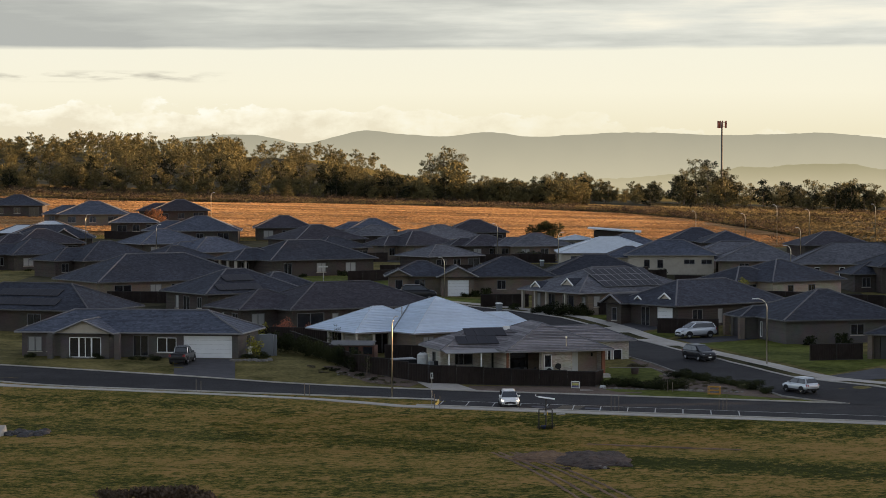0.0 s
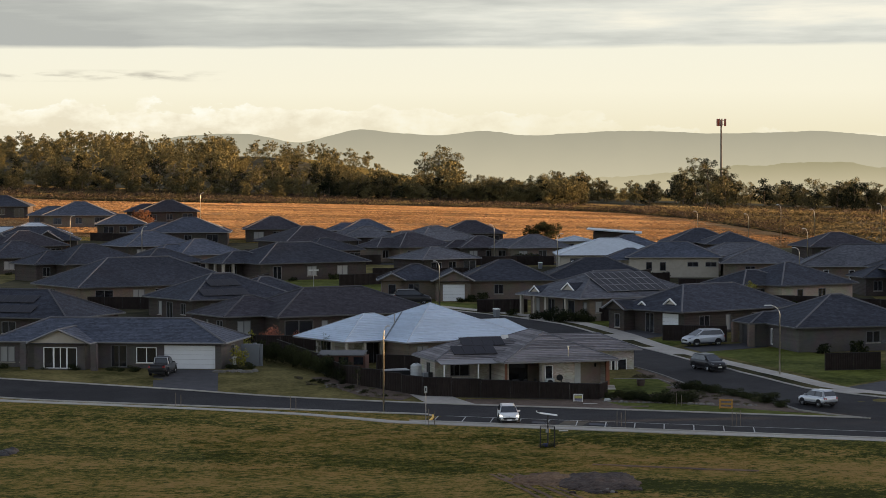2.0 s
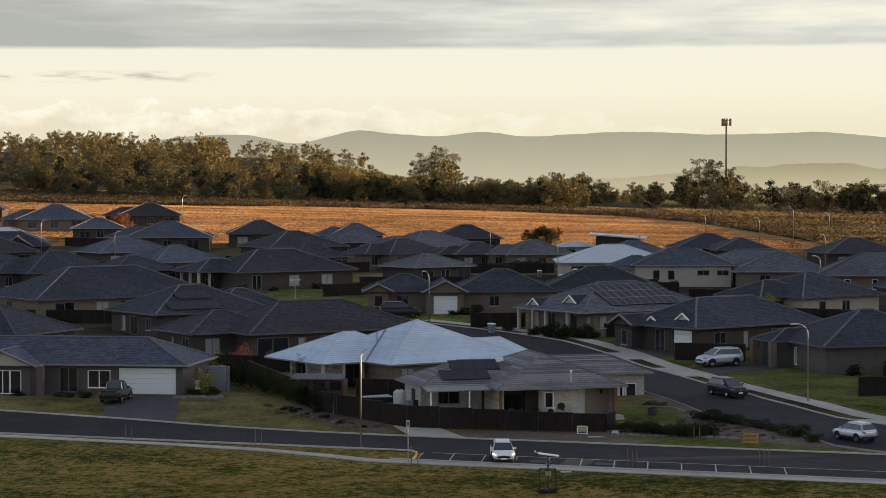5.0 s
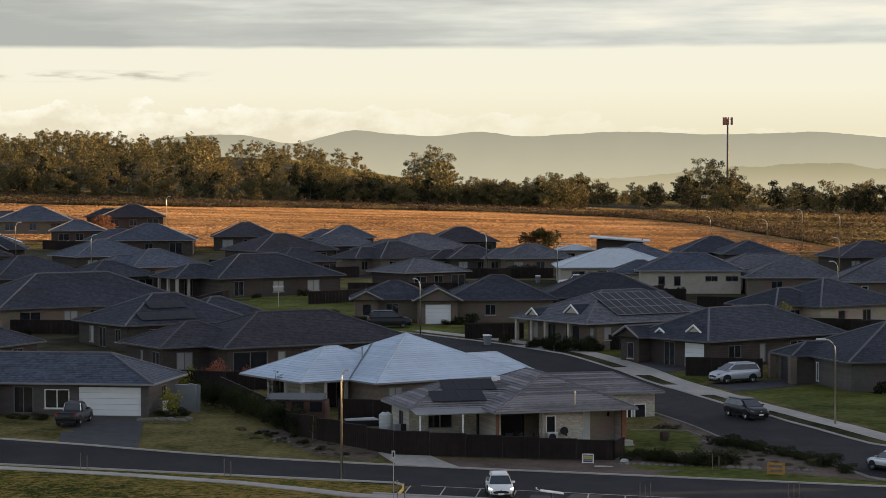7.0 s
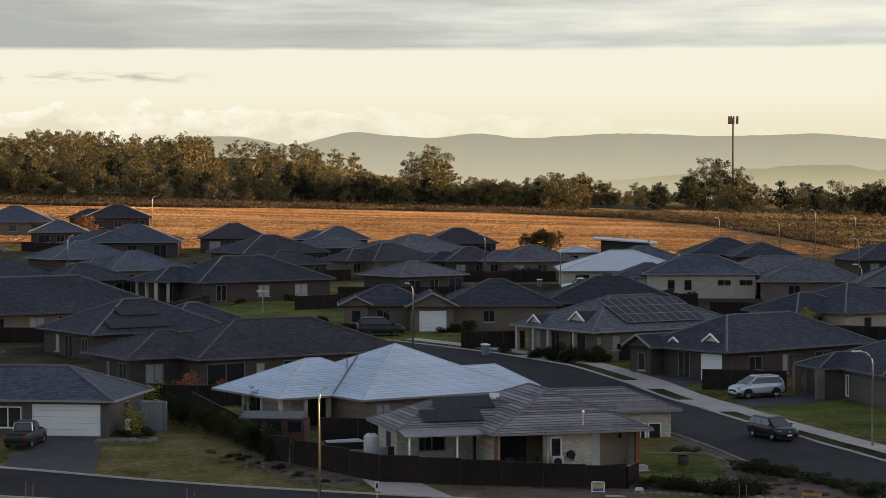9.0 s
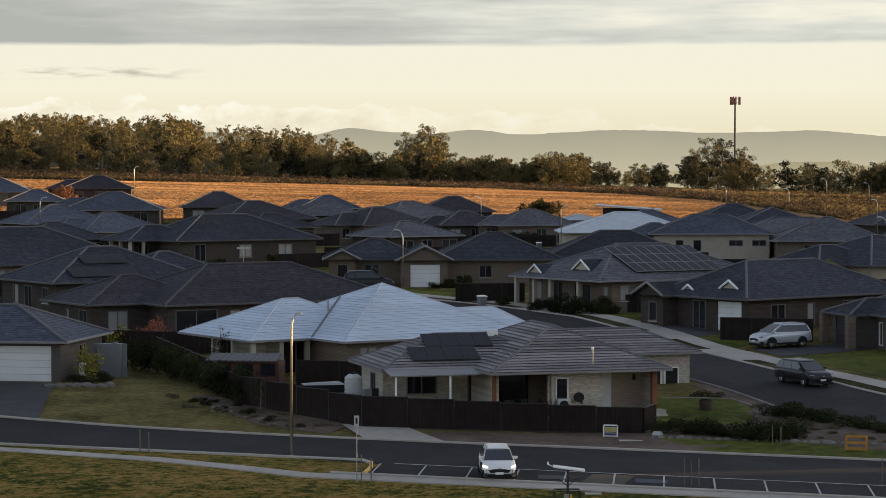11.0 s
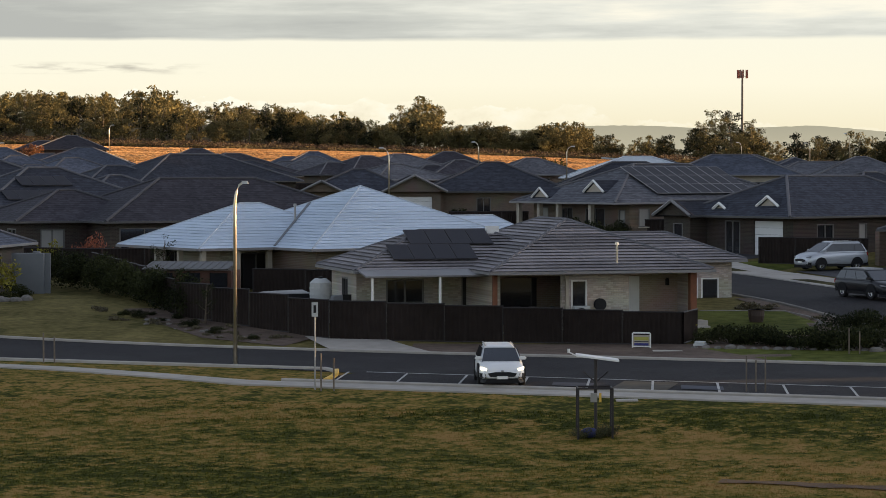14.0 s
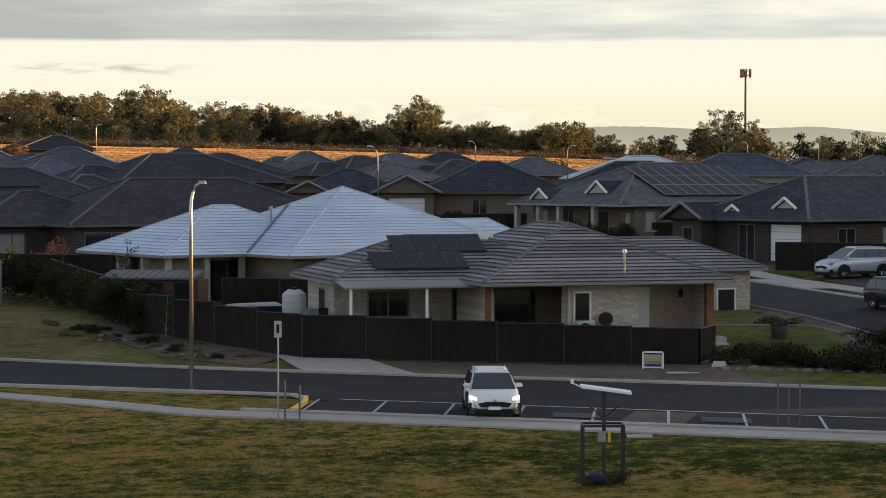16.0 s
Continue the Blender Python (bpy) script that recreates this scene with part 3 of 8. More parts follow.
drape("lawn", [(18.7, 10.6), (19.0, 16.0), (20.0, 20.2)], [(24.0, 11.0), (25.2, 15.6), (24.2, 20.0)], M_LAWN, "small front lawn beside the brick house", "lawn", 0.065, 6)
drape("lawn", [road(s, 0.35) for s in (-90, -30, -23.5)], [(-90, 52), (-36, 33), (-23.2, 29.0)], M_DRYLAWN, "yellowing front lawn sloping to the road", "lawn", 0.03, 5)
drape("driveway", [road(-25.4, 0.2), (-22.6, 28.6)], [road(-19.0, 0.2), (-16.4, 27.3)], M_DRIVE, "dark grey concrete driveway up to a garage", "driveway", 0.035, 4)
drape("lawn", [road(-18.8, 0.35), road(-5, 0.35), road(0.4, 0.35)], [(-16.4, 28.0), (-9.5, 26.0), (-1.0, 14.0)], M_DRYLAWN, "yellowing side lawn beside a driveway", "lawn", 0.03, 5)
drape("mulch_bed", [(-7.4, 21.5), (-5.4, 17.0), (-2.6, 12.0), (1.2, 9.0)], [(-4.9, 22), (-3.4, 18.6), (1.0, 13.4), (2.4, 11.9)], M_SOIL, "mulched planting bed with low shrubs along the fence", "garden bed", 0.05, 4)
drape("lawn", [(31.0, 44.4), (33.4, 36.0), (36.2, 27.0), (40.5, 16)], [(39.0, 49.6), (41.5, 44.0), (45.0, 36.0), (50, 25)], M_LAWN, "green front lawn beside the side street", "lawn", 0.022, 4)
drape("driveway", [(38.0, 13.2), (46.0, 20.0)], [(40.2, 9.0), (50.0, 14.5)], M_DRIVE, "grey driveway crossing the footpath", "driveway", 0.05, 3)
drape("driveway", [(29.4, 50.0), (30.8, 44.4)], [(37.2, 53.6), (38.4, 50.0)], M_DRIVE, "grey driveway with a parked car", "driveway", 0.03, 4)
drape("lawn", [(25.4, 54.5), (27.4, 49.0)], [(29.0, 58.0), (30.2, 53.5)], M_LAWN, "green lawn strip in front of a dark house", "lawn", 0.022, 3)
drape("driveway", [(20.8, 65.0), (24.6, 55.5)], [(28.0, 68.0), (30.0, 60.0)], M_DRIVE, "grey concrete driveway to a pale garage door", "driveway", 0.03, 3)
drape("lawn", [(18.0, 71.0), (20.8, 65.4)], [(24.0, 76.0), (25.5, 68.5)], M_LAWN, "green front lawn beside the footpath", "lawn", 0.022, 3)
drape("lawn", [(-3.0, 97.0), (9.0, 86.0)], [(0.0, 103.0), (12.0, 94.0)], M_LAWN, "green nature strip with a lamp post", "lawn", 0.022, 3)
drape("lawn", [(-24, 116), (-2, 103)], [(-24, 139), (0, 146)], M_LAWN, "front lawn of a wide dark house", "lawn", 0.022, 3)

# dark sheets over the bright grass left in the gaps between houses
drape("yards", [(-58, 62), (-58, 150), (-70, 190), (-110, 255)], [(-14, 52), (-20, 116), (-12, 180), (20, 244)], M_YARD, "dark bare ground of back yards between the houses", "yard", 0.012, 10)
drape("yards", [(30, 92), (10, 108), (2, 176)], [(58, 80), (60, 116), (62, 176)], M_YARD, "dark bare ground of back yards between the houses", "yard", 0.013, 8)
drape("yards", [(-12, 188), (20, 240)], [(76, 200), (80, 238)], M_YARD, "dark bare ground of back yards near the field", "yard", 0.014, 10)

# dry field beyond the houses, and rough scrub beyond it
FIELD_TOP = ((-260, 345), (-101, 350), (-75, 346), (-40, 354), (-20, 360), (20, 364), (46, 355), (62, 333), (70, 308), (77, 285))
FIELD_LOW = ((-260, 282), (-107, 270), (-66, 262), (-25, 256), (19, 250), (50, 244), (66, 240), (84, 246))
drape("field", FIELD_LOW, FIELD_TOP, M_FIELD, "wide dry orange stubble field beyond the houses", "field", 0.06, 14, step=9)
drape("field", [(80, 236), (100, 234), (140, 234)], [(80, 258), (100, 256), (140, 252)], M_FIELD, "strip of dry orange stubble running on past the houses", "field", 0.13, 5, step=6)
drape("scrub", [(-300, 345), (-101, 350), (-75, 346), (-40, 354), (-20, 360), (20, 364), (46, 355), (62, 333), (70, 308), (84, 285)], [(-300, 470), (-101, 470), (-75, 470), (-40, 470), (-20, 470), (20, 470), (60, 470), (90, 470), (125, 470), (160, 470)], M_SCRUB, "rough brown scrub under the tree line", "scrub", 0.10, 10, step=12)
drape("scrub", [(84, 246), (84, 285), (92, 345), (160, 470)], [(220, 240), (220, 320), (220, 360), (260, 470)], M_SCRUB, "rough olive scrub beside the field", "scrub", 0.10, 10, step=12)

# ---- houses ----
OVER = 0.55          # eaves reach past the walls
RND = random.Random(4)


def hip(u0, v0, u1, v1, he, slope, gable=""):
    """The faces of a hipped roof over a rectangle: (eave a, eave b, ridge b, ridge a) for each side. gable: sides that end upright."""
    w, d = u1 - u0, v1 - v0
    r = min(w, d) / 2
    if w >= d:
        vm = (v0 + v1) / 2
        a = (u0 + (0 if "l" in gable else r), vm, he + r * slope)
        b = (u1 - (0 if "r" in gable else r), vm, he + r * slope)
        A, B, C, D = (u0, v0, he), (u1, v0, he), (u1, v1, he), (u0, v1, he)
        faces = [(A, B, b, a), (C, D, a, b), (D, A, a, a), (B, C, b, b)]
        names = "fblr"
    else:
        um = (u0 + u1) / 2
        a = (um, v0 + (0 if "f" in gable else r), he + r * slope)
        b = (um, v1 - (0 if "b" in gable else r), he + r * slope)
        A, B, C, D = (u0, v0, he), (u1, v0, he), (u1, v1, he), (u0, v1, he)
        faces = [(A, B, a, a), (C, D, b, b), (D, A, a, b), (B, C, b, a)]
        names = "fblr"
    return dict(zip(names, faces)), a, b


def roof_block(house, blk, roof_mat, cap_mat, gut_mat, courses):
    u0, v0, u1, v1, he, slope = blk["rect"] + (blk.get("eave", 2.5), blk.get("slope", 0.42))
    gable = blk.get("gable", "")
    faces, ra, rb = hip(u0, v0, u1, v1, he, slope, gable)
    # closed shell
    bm = bmesh.new()
    for key, (a, b, c, d) in faces.items():
        pts = [a, b, c] + ([d] if d != c else [])
        if key in gable:
            continue
        bm.faces.new([bm.verts.new(p) for p in pts])
    bm.faces.new([bm.verts.new(p) for p in ((u0, v1, he - 0.02), (u1, v1, he - 0.02), (u1, v0, he - 0.02), (u0, v0, he - 0.02))])
    bmesh.ops.remove_doubles(bm, verts=bm.verts[:], dist=0.03)
    roof = part("roof", bm, roof_mat, house)
    if gable:
        for key in gable:
            a, b, c, d = faces[key]
            bm = bmesh.new()
            n = {"f": (0, 1), "b": (0, -1), "l": (1, 0), "r": (-1, 0)}[key]
            q = 0.35
            lo = [(p[0] + n[0] * q, p[1] + n[1] * q, p[2]) for p in (a, b, c)]
            solid(bm, lo, [(p[0] + n[0] * 0.15, p[1] + n[1] * 0.15, p[2]) for p in lo])
            part("gable_end", bm, blk.get("gable_mat", B_TAN), house)
            for e, r_ in ((a, c), (b, c)):
                bm = bmesh.new()
                tube(bm, [Vector(e) + Vector((0, 0, 0.02)), Vector(r_) + Vector((0, 0, 0.02))], 0.11, 4)
                part("barge_board", bm, M_GUTTER, house)
    if courses:
        # overlapping tile courses, one above the other
        pitch_len = 0.34
        for key, (a, b, c, d) in faces.items():
            if key in gable:
                continue
            A, B, C, D = Vector(a), Vector(b), Vector(c), Vector(d)
            nrm = (B - A).cross((D + C) / 2 - (A + B) / 2).normalized()
            rows = max(2, round(((C + D) / 2 - (A + B) / 2).length / pitch_len))
            for k in range(rows):
                t0, t1 = k / rows, min(1.0, (k + 1.25) / rows)
                p = [A.lerp(D, t0), B.lerp(C, t0), B.lerp(C, t1), A.lerp(D, t1)]
                lip = (A + B - C - D).normalized() * 0.03
                bm = bmesh.new()
                gap = 0.036 if courses is T_WHITEC else 0.072
                lo = [p[0] + nrm * gap + lip, p[1] + nrm * gap + lip, p[2], p[3]]
                up = [p[0] + nrm * (gap + 0.024) + lip, p[1] + nrm * (gap + 0.024) + lip, p[2] + nrm * 0.015, p[3] + nrm * 0.015]
                solid(bm, lo, up)
                part("tile_course", bm, courses, roof)
    # ridge and hip capping
    lines = [(ra, rb)]
    for key, (a, b, c, d) in faces.items():
        if key in gable:
            continue
    A, B, C, D = (u0, v0, he), (u1, v0, he), (u1, v1, he), (u0, v1, he)
    if u1 - u0 >= v1 - v0:
        lines += [(A, ra)] * ("l" not in gable) + [(D, ra)] * ("l" not in gable) + [(B, rb)] * ("r" not in gable) + [(C, rb)] * ("r" not in gable)
    else:
        lines += [(A, ra)] * ("f" not in gable) + [(B, ra)] * ("f" not in gable) + [(C, rb)] * ("b" not in gable) + [(D, rb)] * ("b" not in gable)
    for p, q in lines:
        if math.dist(p, q) < 0.3:
            continue
        bm = bmesh.new()
        lift = Vector((0, 0, 0.05 if courses else 0.03))
        tube(bm, [Vector(p) + lift, Vector(q) + lift], 0.045 if courses is T_WHITEC else 0.085 if courses else 0.10, 6)
        part("ridge_cap", bm, cap_mat, roof)
    # gutters
    for x0, y0, x1, y1 in ((u0 - 0.07, v0 - 0.09, u1 + 0.07, v0 + 0.03), (u0 - 0.07, v1 - 0.03, u1 + 0.07, v1 + 0.09), (u0 - 0.09, v0 + 0.03, u0 + 0.03, v1 - 0.03), (u1 - 0.03, v0 + 0.03, u1 + 0.09, v1 - 0.03)):
        side = "f" if y1 < v0 + 0.1 and x1 > u1 else "b" if y0 > v1 - 0.1 and x1 > u1 else "l" if x1 < u0 + 0.1 else "r"
        if side in gable:
            continue
        bm = bmesh.new()
        box(bm, x0, y0, he - 0.10, x1, y1, he + 0.03)
        part("gutter", bm, gut_mat, roof)


def opening(house, side, org, along, out, a, b, z0, z1, kind):
    """A window, door or garage door set in an opening. org: the wall's corner; along, out: plan directions."""
    def P(s, o, z):
        return Vector((org[0] + along[0] * s + out[0] * o, org[1] + along[1] * s + out[1] * o, z))

    def bar(bm, s0, s1, o0, o1, za, zb):
        solid(bm, [P(s0, o0, za), P(s1, o0, za), P(s1, o1, za), P(s0, o1, za)], [P(s0, o0, zb), P(s1, o0, zb), P(s1, o1, zb), P(s0, o1, zb)])
    if kind == "open":
        return
    if kind in ("garage", "garage_dark"):
        bm = bmesh.new()
        n = 5
        for k in range(n):
            h = (z1 - z0) / n
            bar(bm, a + 0.02, b - 0.02, -0.16, -0.10, z0 + k * h + 0.008, z0 + (k + 1) * h - 0.008)
        part("garage_door", bm, M_GARAGE if kind == "garage" else M_DARKDOOR, house, "white panelled garage door" if kind == "garage" else "dark panelled garage door")
        return
    w = 0.07
    bm = bmesh.new()
    for s0, s1, za, zb in ((a, b, z0, z0 + w), (a, b, z1 - w, z1), (a, a + w, z0 + w, z1 - w), (b - w, b, z0 + w, z1 - w)):
        bar(bm, s0, s1, -0.12, 0.015, za, zb)
    if b - a > 1.1:
        mid = (a + b) / 2
        bar(bm, mid - w / 2, mid + w / 2, -0.11, 0.0, z0 + w, z1 - w)
    fr = part("door" if kind == "door" else "window", bm, M_WHITE if kind == "white" else M_FRAME, house)
    bm = bmesh.new()
    bar(bm, a + w * 0.5, b - w * 0.5, -0.09, -0.07, z0 + w * 0.5, z1 - w * 0.5)
    part("pane", bm, M_TIMBER if kind == "door" else M_BLIND if kind == "blind" else M_GLASS, fr)
    if kind != "door" and z0 > 0.4:
        bm = bmesh.new()
        bar(bm, a - 0.05, b + 0.05, -0.02, 0.06, z0 - 0.07, z0)
        part("sill", bm, M_CREAM, fr)


def wall_block(house, blk, wall_mat):
    u0, v0, u1, v1 = blk["rect"]
    he = blk.get("eave", 2.5)
    inset = blk.get("inset", {})
    a, b, c, d = u0 + inset.get("l", OVER), v0 + inset.get("f", OVER), u1 - inset.get("r", OVER), v1 - inset.get("b", OVER)
    th, bot = 0.2, -1.6
    ops = blk.get("open", [])
    sides = {"f": ((a, b), (1, 0), (0, -1), c - a), "b": ((c, d), (-1, 0), (0, 1), c - a), "l": ((a, d - th), (0, -1), (-1, 0), d - b - 2 * th), "r": ((c, b + th), (0, 1), (1, 0), d - b - 2 * th)}
    for key, (org, along, out, length) in sides.items():
        mine = sorted([o for o in ops if o[0] == key], key=lambda o: o[1])
        bm = bmesh.new()
        cells = sorted({0.0, length} | {min(max(v, 0.0), length) for o in mine for v in o[1:3]})
        levels = sorted({bot, he - 0.03} | {v for o in mine for v in o[3:5]})
        seen = {}

        def node(s, o, zz):
            k = (round(s, 3), o, round(zz, 3))
            if k not in seen:
                seen[k] = bm.verts.new((org[0] + along[0] * s - out[0] * o, org[1] + along[1] * s - out[1] * o, zz))
            return seen[k]

        def hole(i, j):
            if not (0 <= i < len(cells) - 1 and 0 <= j < len(levels) - 1):
                return True
            sm, zm = (cells[i] + cells[i + 1]) / 2, (levels[j] + levels[j + 1]) / 2
            return any(o[1] < sm < o[2] and o[3] < zm < o[4] for o in mine)
        for i in range(len(cells) - 1):
            for j in range(len(levels) - 1):
                if hole(i, j):
                    continue
                s0, s1, z0, z1 = cells[i], cells[i + 1], levels[j], levels[j + 1]
                bm.faces.new((node(s0, 0, z0), node(s1, 0, z0), node(s1, 0, z1), node(s0, 0, z1)))
                bm.faces.new((node(s0, th, z1), node(s1, th, z1), node(s1, th, z0), node(s0, th, z0)))
                for di, dj, (p, q) in ((-1, 0, ((s0, z0), (s0, z1))), (1, 0, ((s1, z0), (s1, z1))), (0, -1, ((s0, z0), (s1, z0))), (0, 1, ((s0, z1), (s1, z1)))):
                    if hole(i + di, j + dj):
                        bm.faces.new((node(p[0], 0, p[1]), node(q[0], 0, q[1]), node(q[0], th, q[1]), node(p[0], th, p[1])))
        for _, s0, s1, z0, z1, kind in mine:
            opening(house, key, org, along, out, max(s0, 0), min(s1, length), z0, z1, kind)
        part("wall", bm, blk.get("wall", wall_mat), house)


def house(label, x, y, rot, blocks, roof_mat=None, wall_mat=None, cap=None, gut=None, courses=None, z=None, group="houses"):
    zz = level(x, y) if z is None else z
    h = empty("house", pose(x, y, zz, 0, 0, rot), label, "house", group)
    for blk in blocks:
        if "roofless" not in blk:
            roof_block(h, blk, roof_mat or T_DARK, cap or M_CAPD, gut or (M_GUTD if (roof_mat or T_DARK) in (T_DARK, T_BROWN) else M_GUTTER), courses)
        if "nowall" not in blk:
            wall_block(h, blk, wall_mat or B_BROWN)
    return h


def solar(house, u, v, z, slope, cols, rows, pw=1.0, ph=1.65, face="f", edge=None):
    """A tilted solar array on a roof face; (u, v, z): its lower left corner, just over the tiles."""
    k = 1 / math.hypot(1, slope)
    for r in range(rows):
        for c in range(cols):
            def Q(s, t, n):
                t2, n2 = t * k, n * k
                if face == "f":
                    return (u + s, v + t2 - slope * n2, z + t2 * slope + n2)
                return (u - t2 + slope * n2, v + s, z + t2 * slope + n2)
            a, b, e, f = c * pw, (c + 1) * pw - 0.03, r * ph, (r + 1) * ph - 0.03
            bm = bmesh.new()
            solid(bm, [Q(a, e, 0.05), Q(b, e, 0.05), Q(b, f, 0.05), Q(a, f, 0.05)], [Q(a, e, 0.10), Q(b, e, 0.10), Q(b, f, 0.10), Q(a, f, 0.10)])
            pan = part("solar_panel", bm, edge or M_SOLARF, house, "dark blue-black solar panel")
            bm = bmesh.new()
            g = 0.035
            solid(bm, [Q(a + g, e + g, 0.09), Q(b - g, e + g, 0.09), Q(b - g, f - g, 0.09), Q(a + g, f - g, 0.09)], [Q(a + g, e + g, 0.105), Q(b - g, e + g, 0.105), Q(b - g, f - g, 0.105), Q(a + g, f - g, 0.105)])
            part("cell_sheet", bm, M_SOLAR, pan)


def vent_pipe(house, u, v, z, h=0.9, metal=None):
    bm = bmesh.new()
    tube(bm, [(u, v, z - 0.15), (u, v, z + h)], 0.055, 8)
    tube(bm, [(u, v, z + h), (u, v, z + h + 0.14)], [0.10, 0.08], 8)
    part("vent_pipe", bm, metal or M_METAL, house, "slim metal roof vent pipe")


def gablet(house, u, v, z, w=2.0, deep=2.2, rot=0.0):
    """A little pale gable standing on a roof slope, facing -v."""
    h = w * 0.33
    bm = bmesh.new()
    solid(bm, [(u - w / 2 + 0.1, v + 0.12, z), (u + w / 2 - 0.1, v + 0.12, z), (u, v + 0.12, z + h - 0.06)], [(u - w / 2 + 0.1, v + 0.2, z), (u + w / 2 - 0.1, v + 0.2, z), (u, v + 0.2, z + h - 0.06)])
    g = part("gablet", bm, M_CREAM, house, "small cream gablet on the roof")
    bm = bmesh.new()
    for s in (-1, 1):
        solid(bm, [(u + s * (w / 2 + 0.1), v, z - 0.05), (u, v, z + h), (u, v + deep, z + h), (u + s * (w / 2 + 0.1), v + deep, z - 0.05)],
              [(u + s * (w / 2 + 0.1), v, z + 0.03), (u, v, z + h + 0.08), (u, v + deep, z + h + 0.08), (u + s * (w / 2 + 0.1), v + deep, z + 0.03)])
    part("gablet_roof", bm, T_DARK, g)
    for s in (-1, 1):
        bm = bmesh.new()
        tube(bm, [(u + s * (w / 2 + 0.1), v - 0.02, z), (u, v - 0.02, z + h + 0.05)], 0.10, 4)
        part("barge_board", bm, M_WHITE, g)


def column(house, u, v, h, mat_=None, w=0.16, z=0.0, label="square verandah post"):
    bm = bmesh.new()
    box(bm, u - w, v - w, z - 0.6, u + w, v + w, z + h)
    part("post", bm, mat_ or M_CREAM, house, label)


W = lambda side, s, w, z0=0.75, z1=2.05, kind="window": (side, s, s + w, z0, z1, kind)

# cream brick house with grey tiles, nearest to the road
greyhouse = house("cream brick house under a weathered grey tiled hip roof", 10.1, 11.9, 15.5, [
    dict(rect=(0, 0, 10.5, 14.6), slope=0.415, wall=B_CREAM, inset={"f": 0.9}, open=[("f", 0.0, 3.0, -0.2, 2.3, "open"), W("f", 3.45, 0.75, 0.2, 2.1, "white"), ("f", 6.2, 9.1, -0.2, 2.3, "open"), W("r", 2.0, 1.5, 0.5, 2.1)]),
    dict(rect=(-5.3, 3.37, 6.0, 11.4), slope=0.415, wall=B_CREAM, inset={"f": 2.4, "l": 0.6}, open=[W("f", 1.4, 1.8, 0.9, 2.0), W("f", 5.0, 1.6, 0.1, 2.1), W("l", 2.0, 1.2)]),
    dict(rect=(5.2, 10.9, 16.7, 17.2), slope=0.415, wall=B_CREAM, open=[W("f", 8.15, 0.42, 0.3, 1.6, "white"), W("f", 8.75, 0.95, 0.3, 1.6, "white"), W("r", 2.0, 1.4)]),
], T_GREY, B_CREAM, M_CAP, M_GUTTER, T_GREYC, z=0.60)
# white house with the large pale roof
whitehouse = house("tan brick house under a large white tiled hip roof", 1.28, 29.3, 32.6, [
    dict(rect=(0, 0, 14.2, 14.3), slope=0.45, wall=B_TAN, open=[W("f", 0.9, 1.3, 0.4, 2.1, "blind"), W("f", 4.2, 1.6)]),
    dict(rect=(-4.43, 4.09, 6.9, 14.2), slope=0.45, wall=B_CREAM, inset={"f": 2.0, "l": 2.2}, open=[("f", 1.2, 3.2, 0.0, 2.2, "window"), W("l", 0.8, 2.2, 0.0, 2.2)]),
    dict(rect=(6.8, 2.1, 16.6, 6.9), slope=0.64, wall=B_TAN, open=[W("f", 7.8, 1.2)]),
], T_PALE, B_TAN, M_CAPW, M_GUTTER, T_WHITEC, z=1.07)
# long house with the white garage door
garagehouse = house("brown brick house with grey hip roof and white garage door", -15.7, 27.3, -9, [
    dict(rect=(-23.5, 0, 0, 9.5), slope=0.42, wall=B_GREY, open=[("f", 16.8, 21.8, 0.0, 2.2, "garage"), W("f", 14.1, 2.0, 0.5, 2.0, "white"), W("f", 11.6, 1.6, 0.1, 2.2), W("f", 0.6, 1.5, 0.5, 2.0, "blind"), W("f", 2.6, 0.5, 0.5, 2.0), W("r", 3.5, 1.2)]),
    dict(rect=(-18.7, -2.2, -12.6, 6.0), slope=0.42, gable="f", gable_mat=M_CREAM, wall=B_GREY, open=[W("f", 0.9, 1.0, 0.1, 2.1, "white"), W("f", 1.9, 1.3, 0.1, 2.1, "white"), W("f", 3.2, 1.0, 0.1, 2.1, "white")]),
], T_BLUE, B_GREY, M_CAP, M_GUTTER, z=1.25)
# long dark roof behind
house("dark brick house under a long charcoal hip roof", -12.8, 52.8, 31, [
    dict(rect=(0, 0, 20.0, 13.0), slope=0.41, open=[W("f", 0.6, 3.4, 0.1, 2.1), W("f", 5.0, 0.8, 0.3, 2.0, "blind"), W("f", 7.5, 2.4, 0.1, 2.1), W("f", 13.0, 1.4)]),
    dict(rect=(-4.5, 3.6, 6, 12.9), slope=0.41, open=[W("f", 1.3, 1.6, 0.4, 2.0, "blind"), W("l", 3.0, 0.6, 0.8, 2.0, "blind"), W("l", 5.6, 1.6)]),
], T_BROWN, B_BROWN, M_CAPD, z=2.05)
solarhouse = house("dark house with solar panels on a charcoal hip roof", -24.2, 72.0, 34, [
    dict(rect=(0, 0, 14.5, 12.0), slope=0.45, open=[W("f", 2.4, 1.6), W("f", 6.0, 2.2, 0.1, 2.1), W("l", 2.2, 1.0, 0.5, 2.1, "blind"), W("l", 4.4, 1.6, 0.1, 2.1), W("l", 8.0, 1.2)]),
    dict(rect=(8, 1.5, 18.5, 11), slope=0.45, open=[W("f", 6.0, 1.6)]),
], T_DARK, B_BROWN, M_CAP, z=2.8)
solar(solarhouse, 2.2, 0.7, 2.5 + 0.7 * 0.45 + 0.05, 0.45, 6, 1)
solar(solarhouse, 4.2, 2.9, 2.5 + 2.9 * 0.45 + 0.05, 0.45, 4, 1)
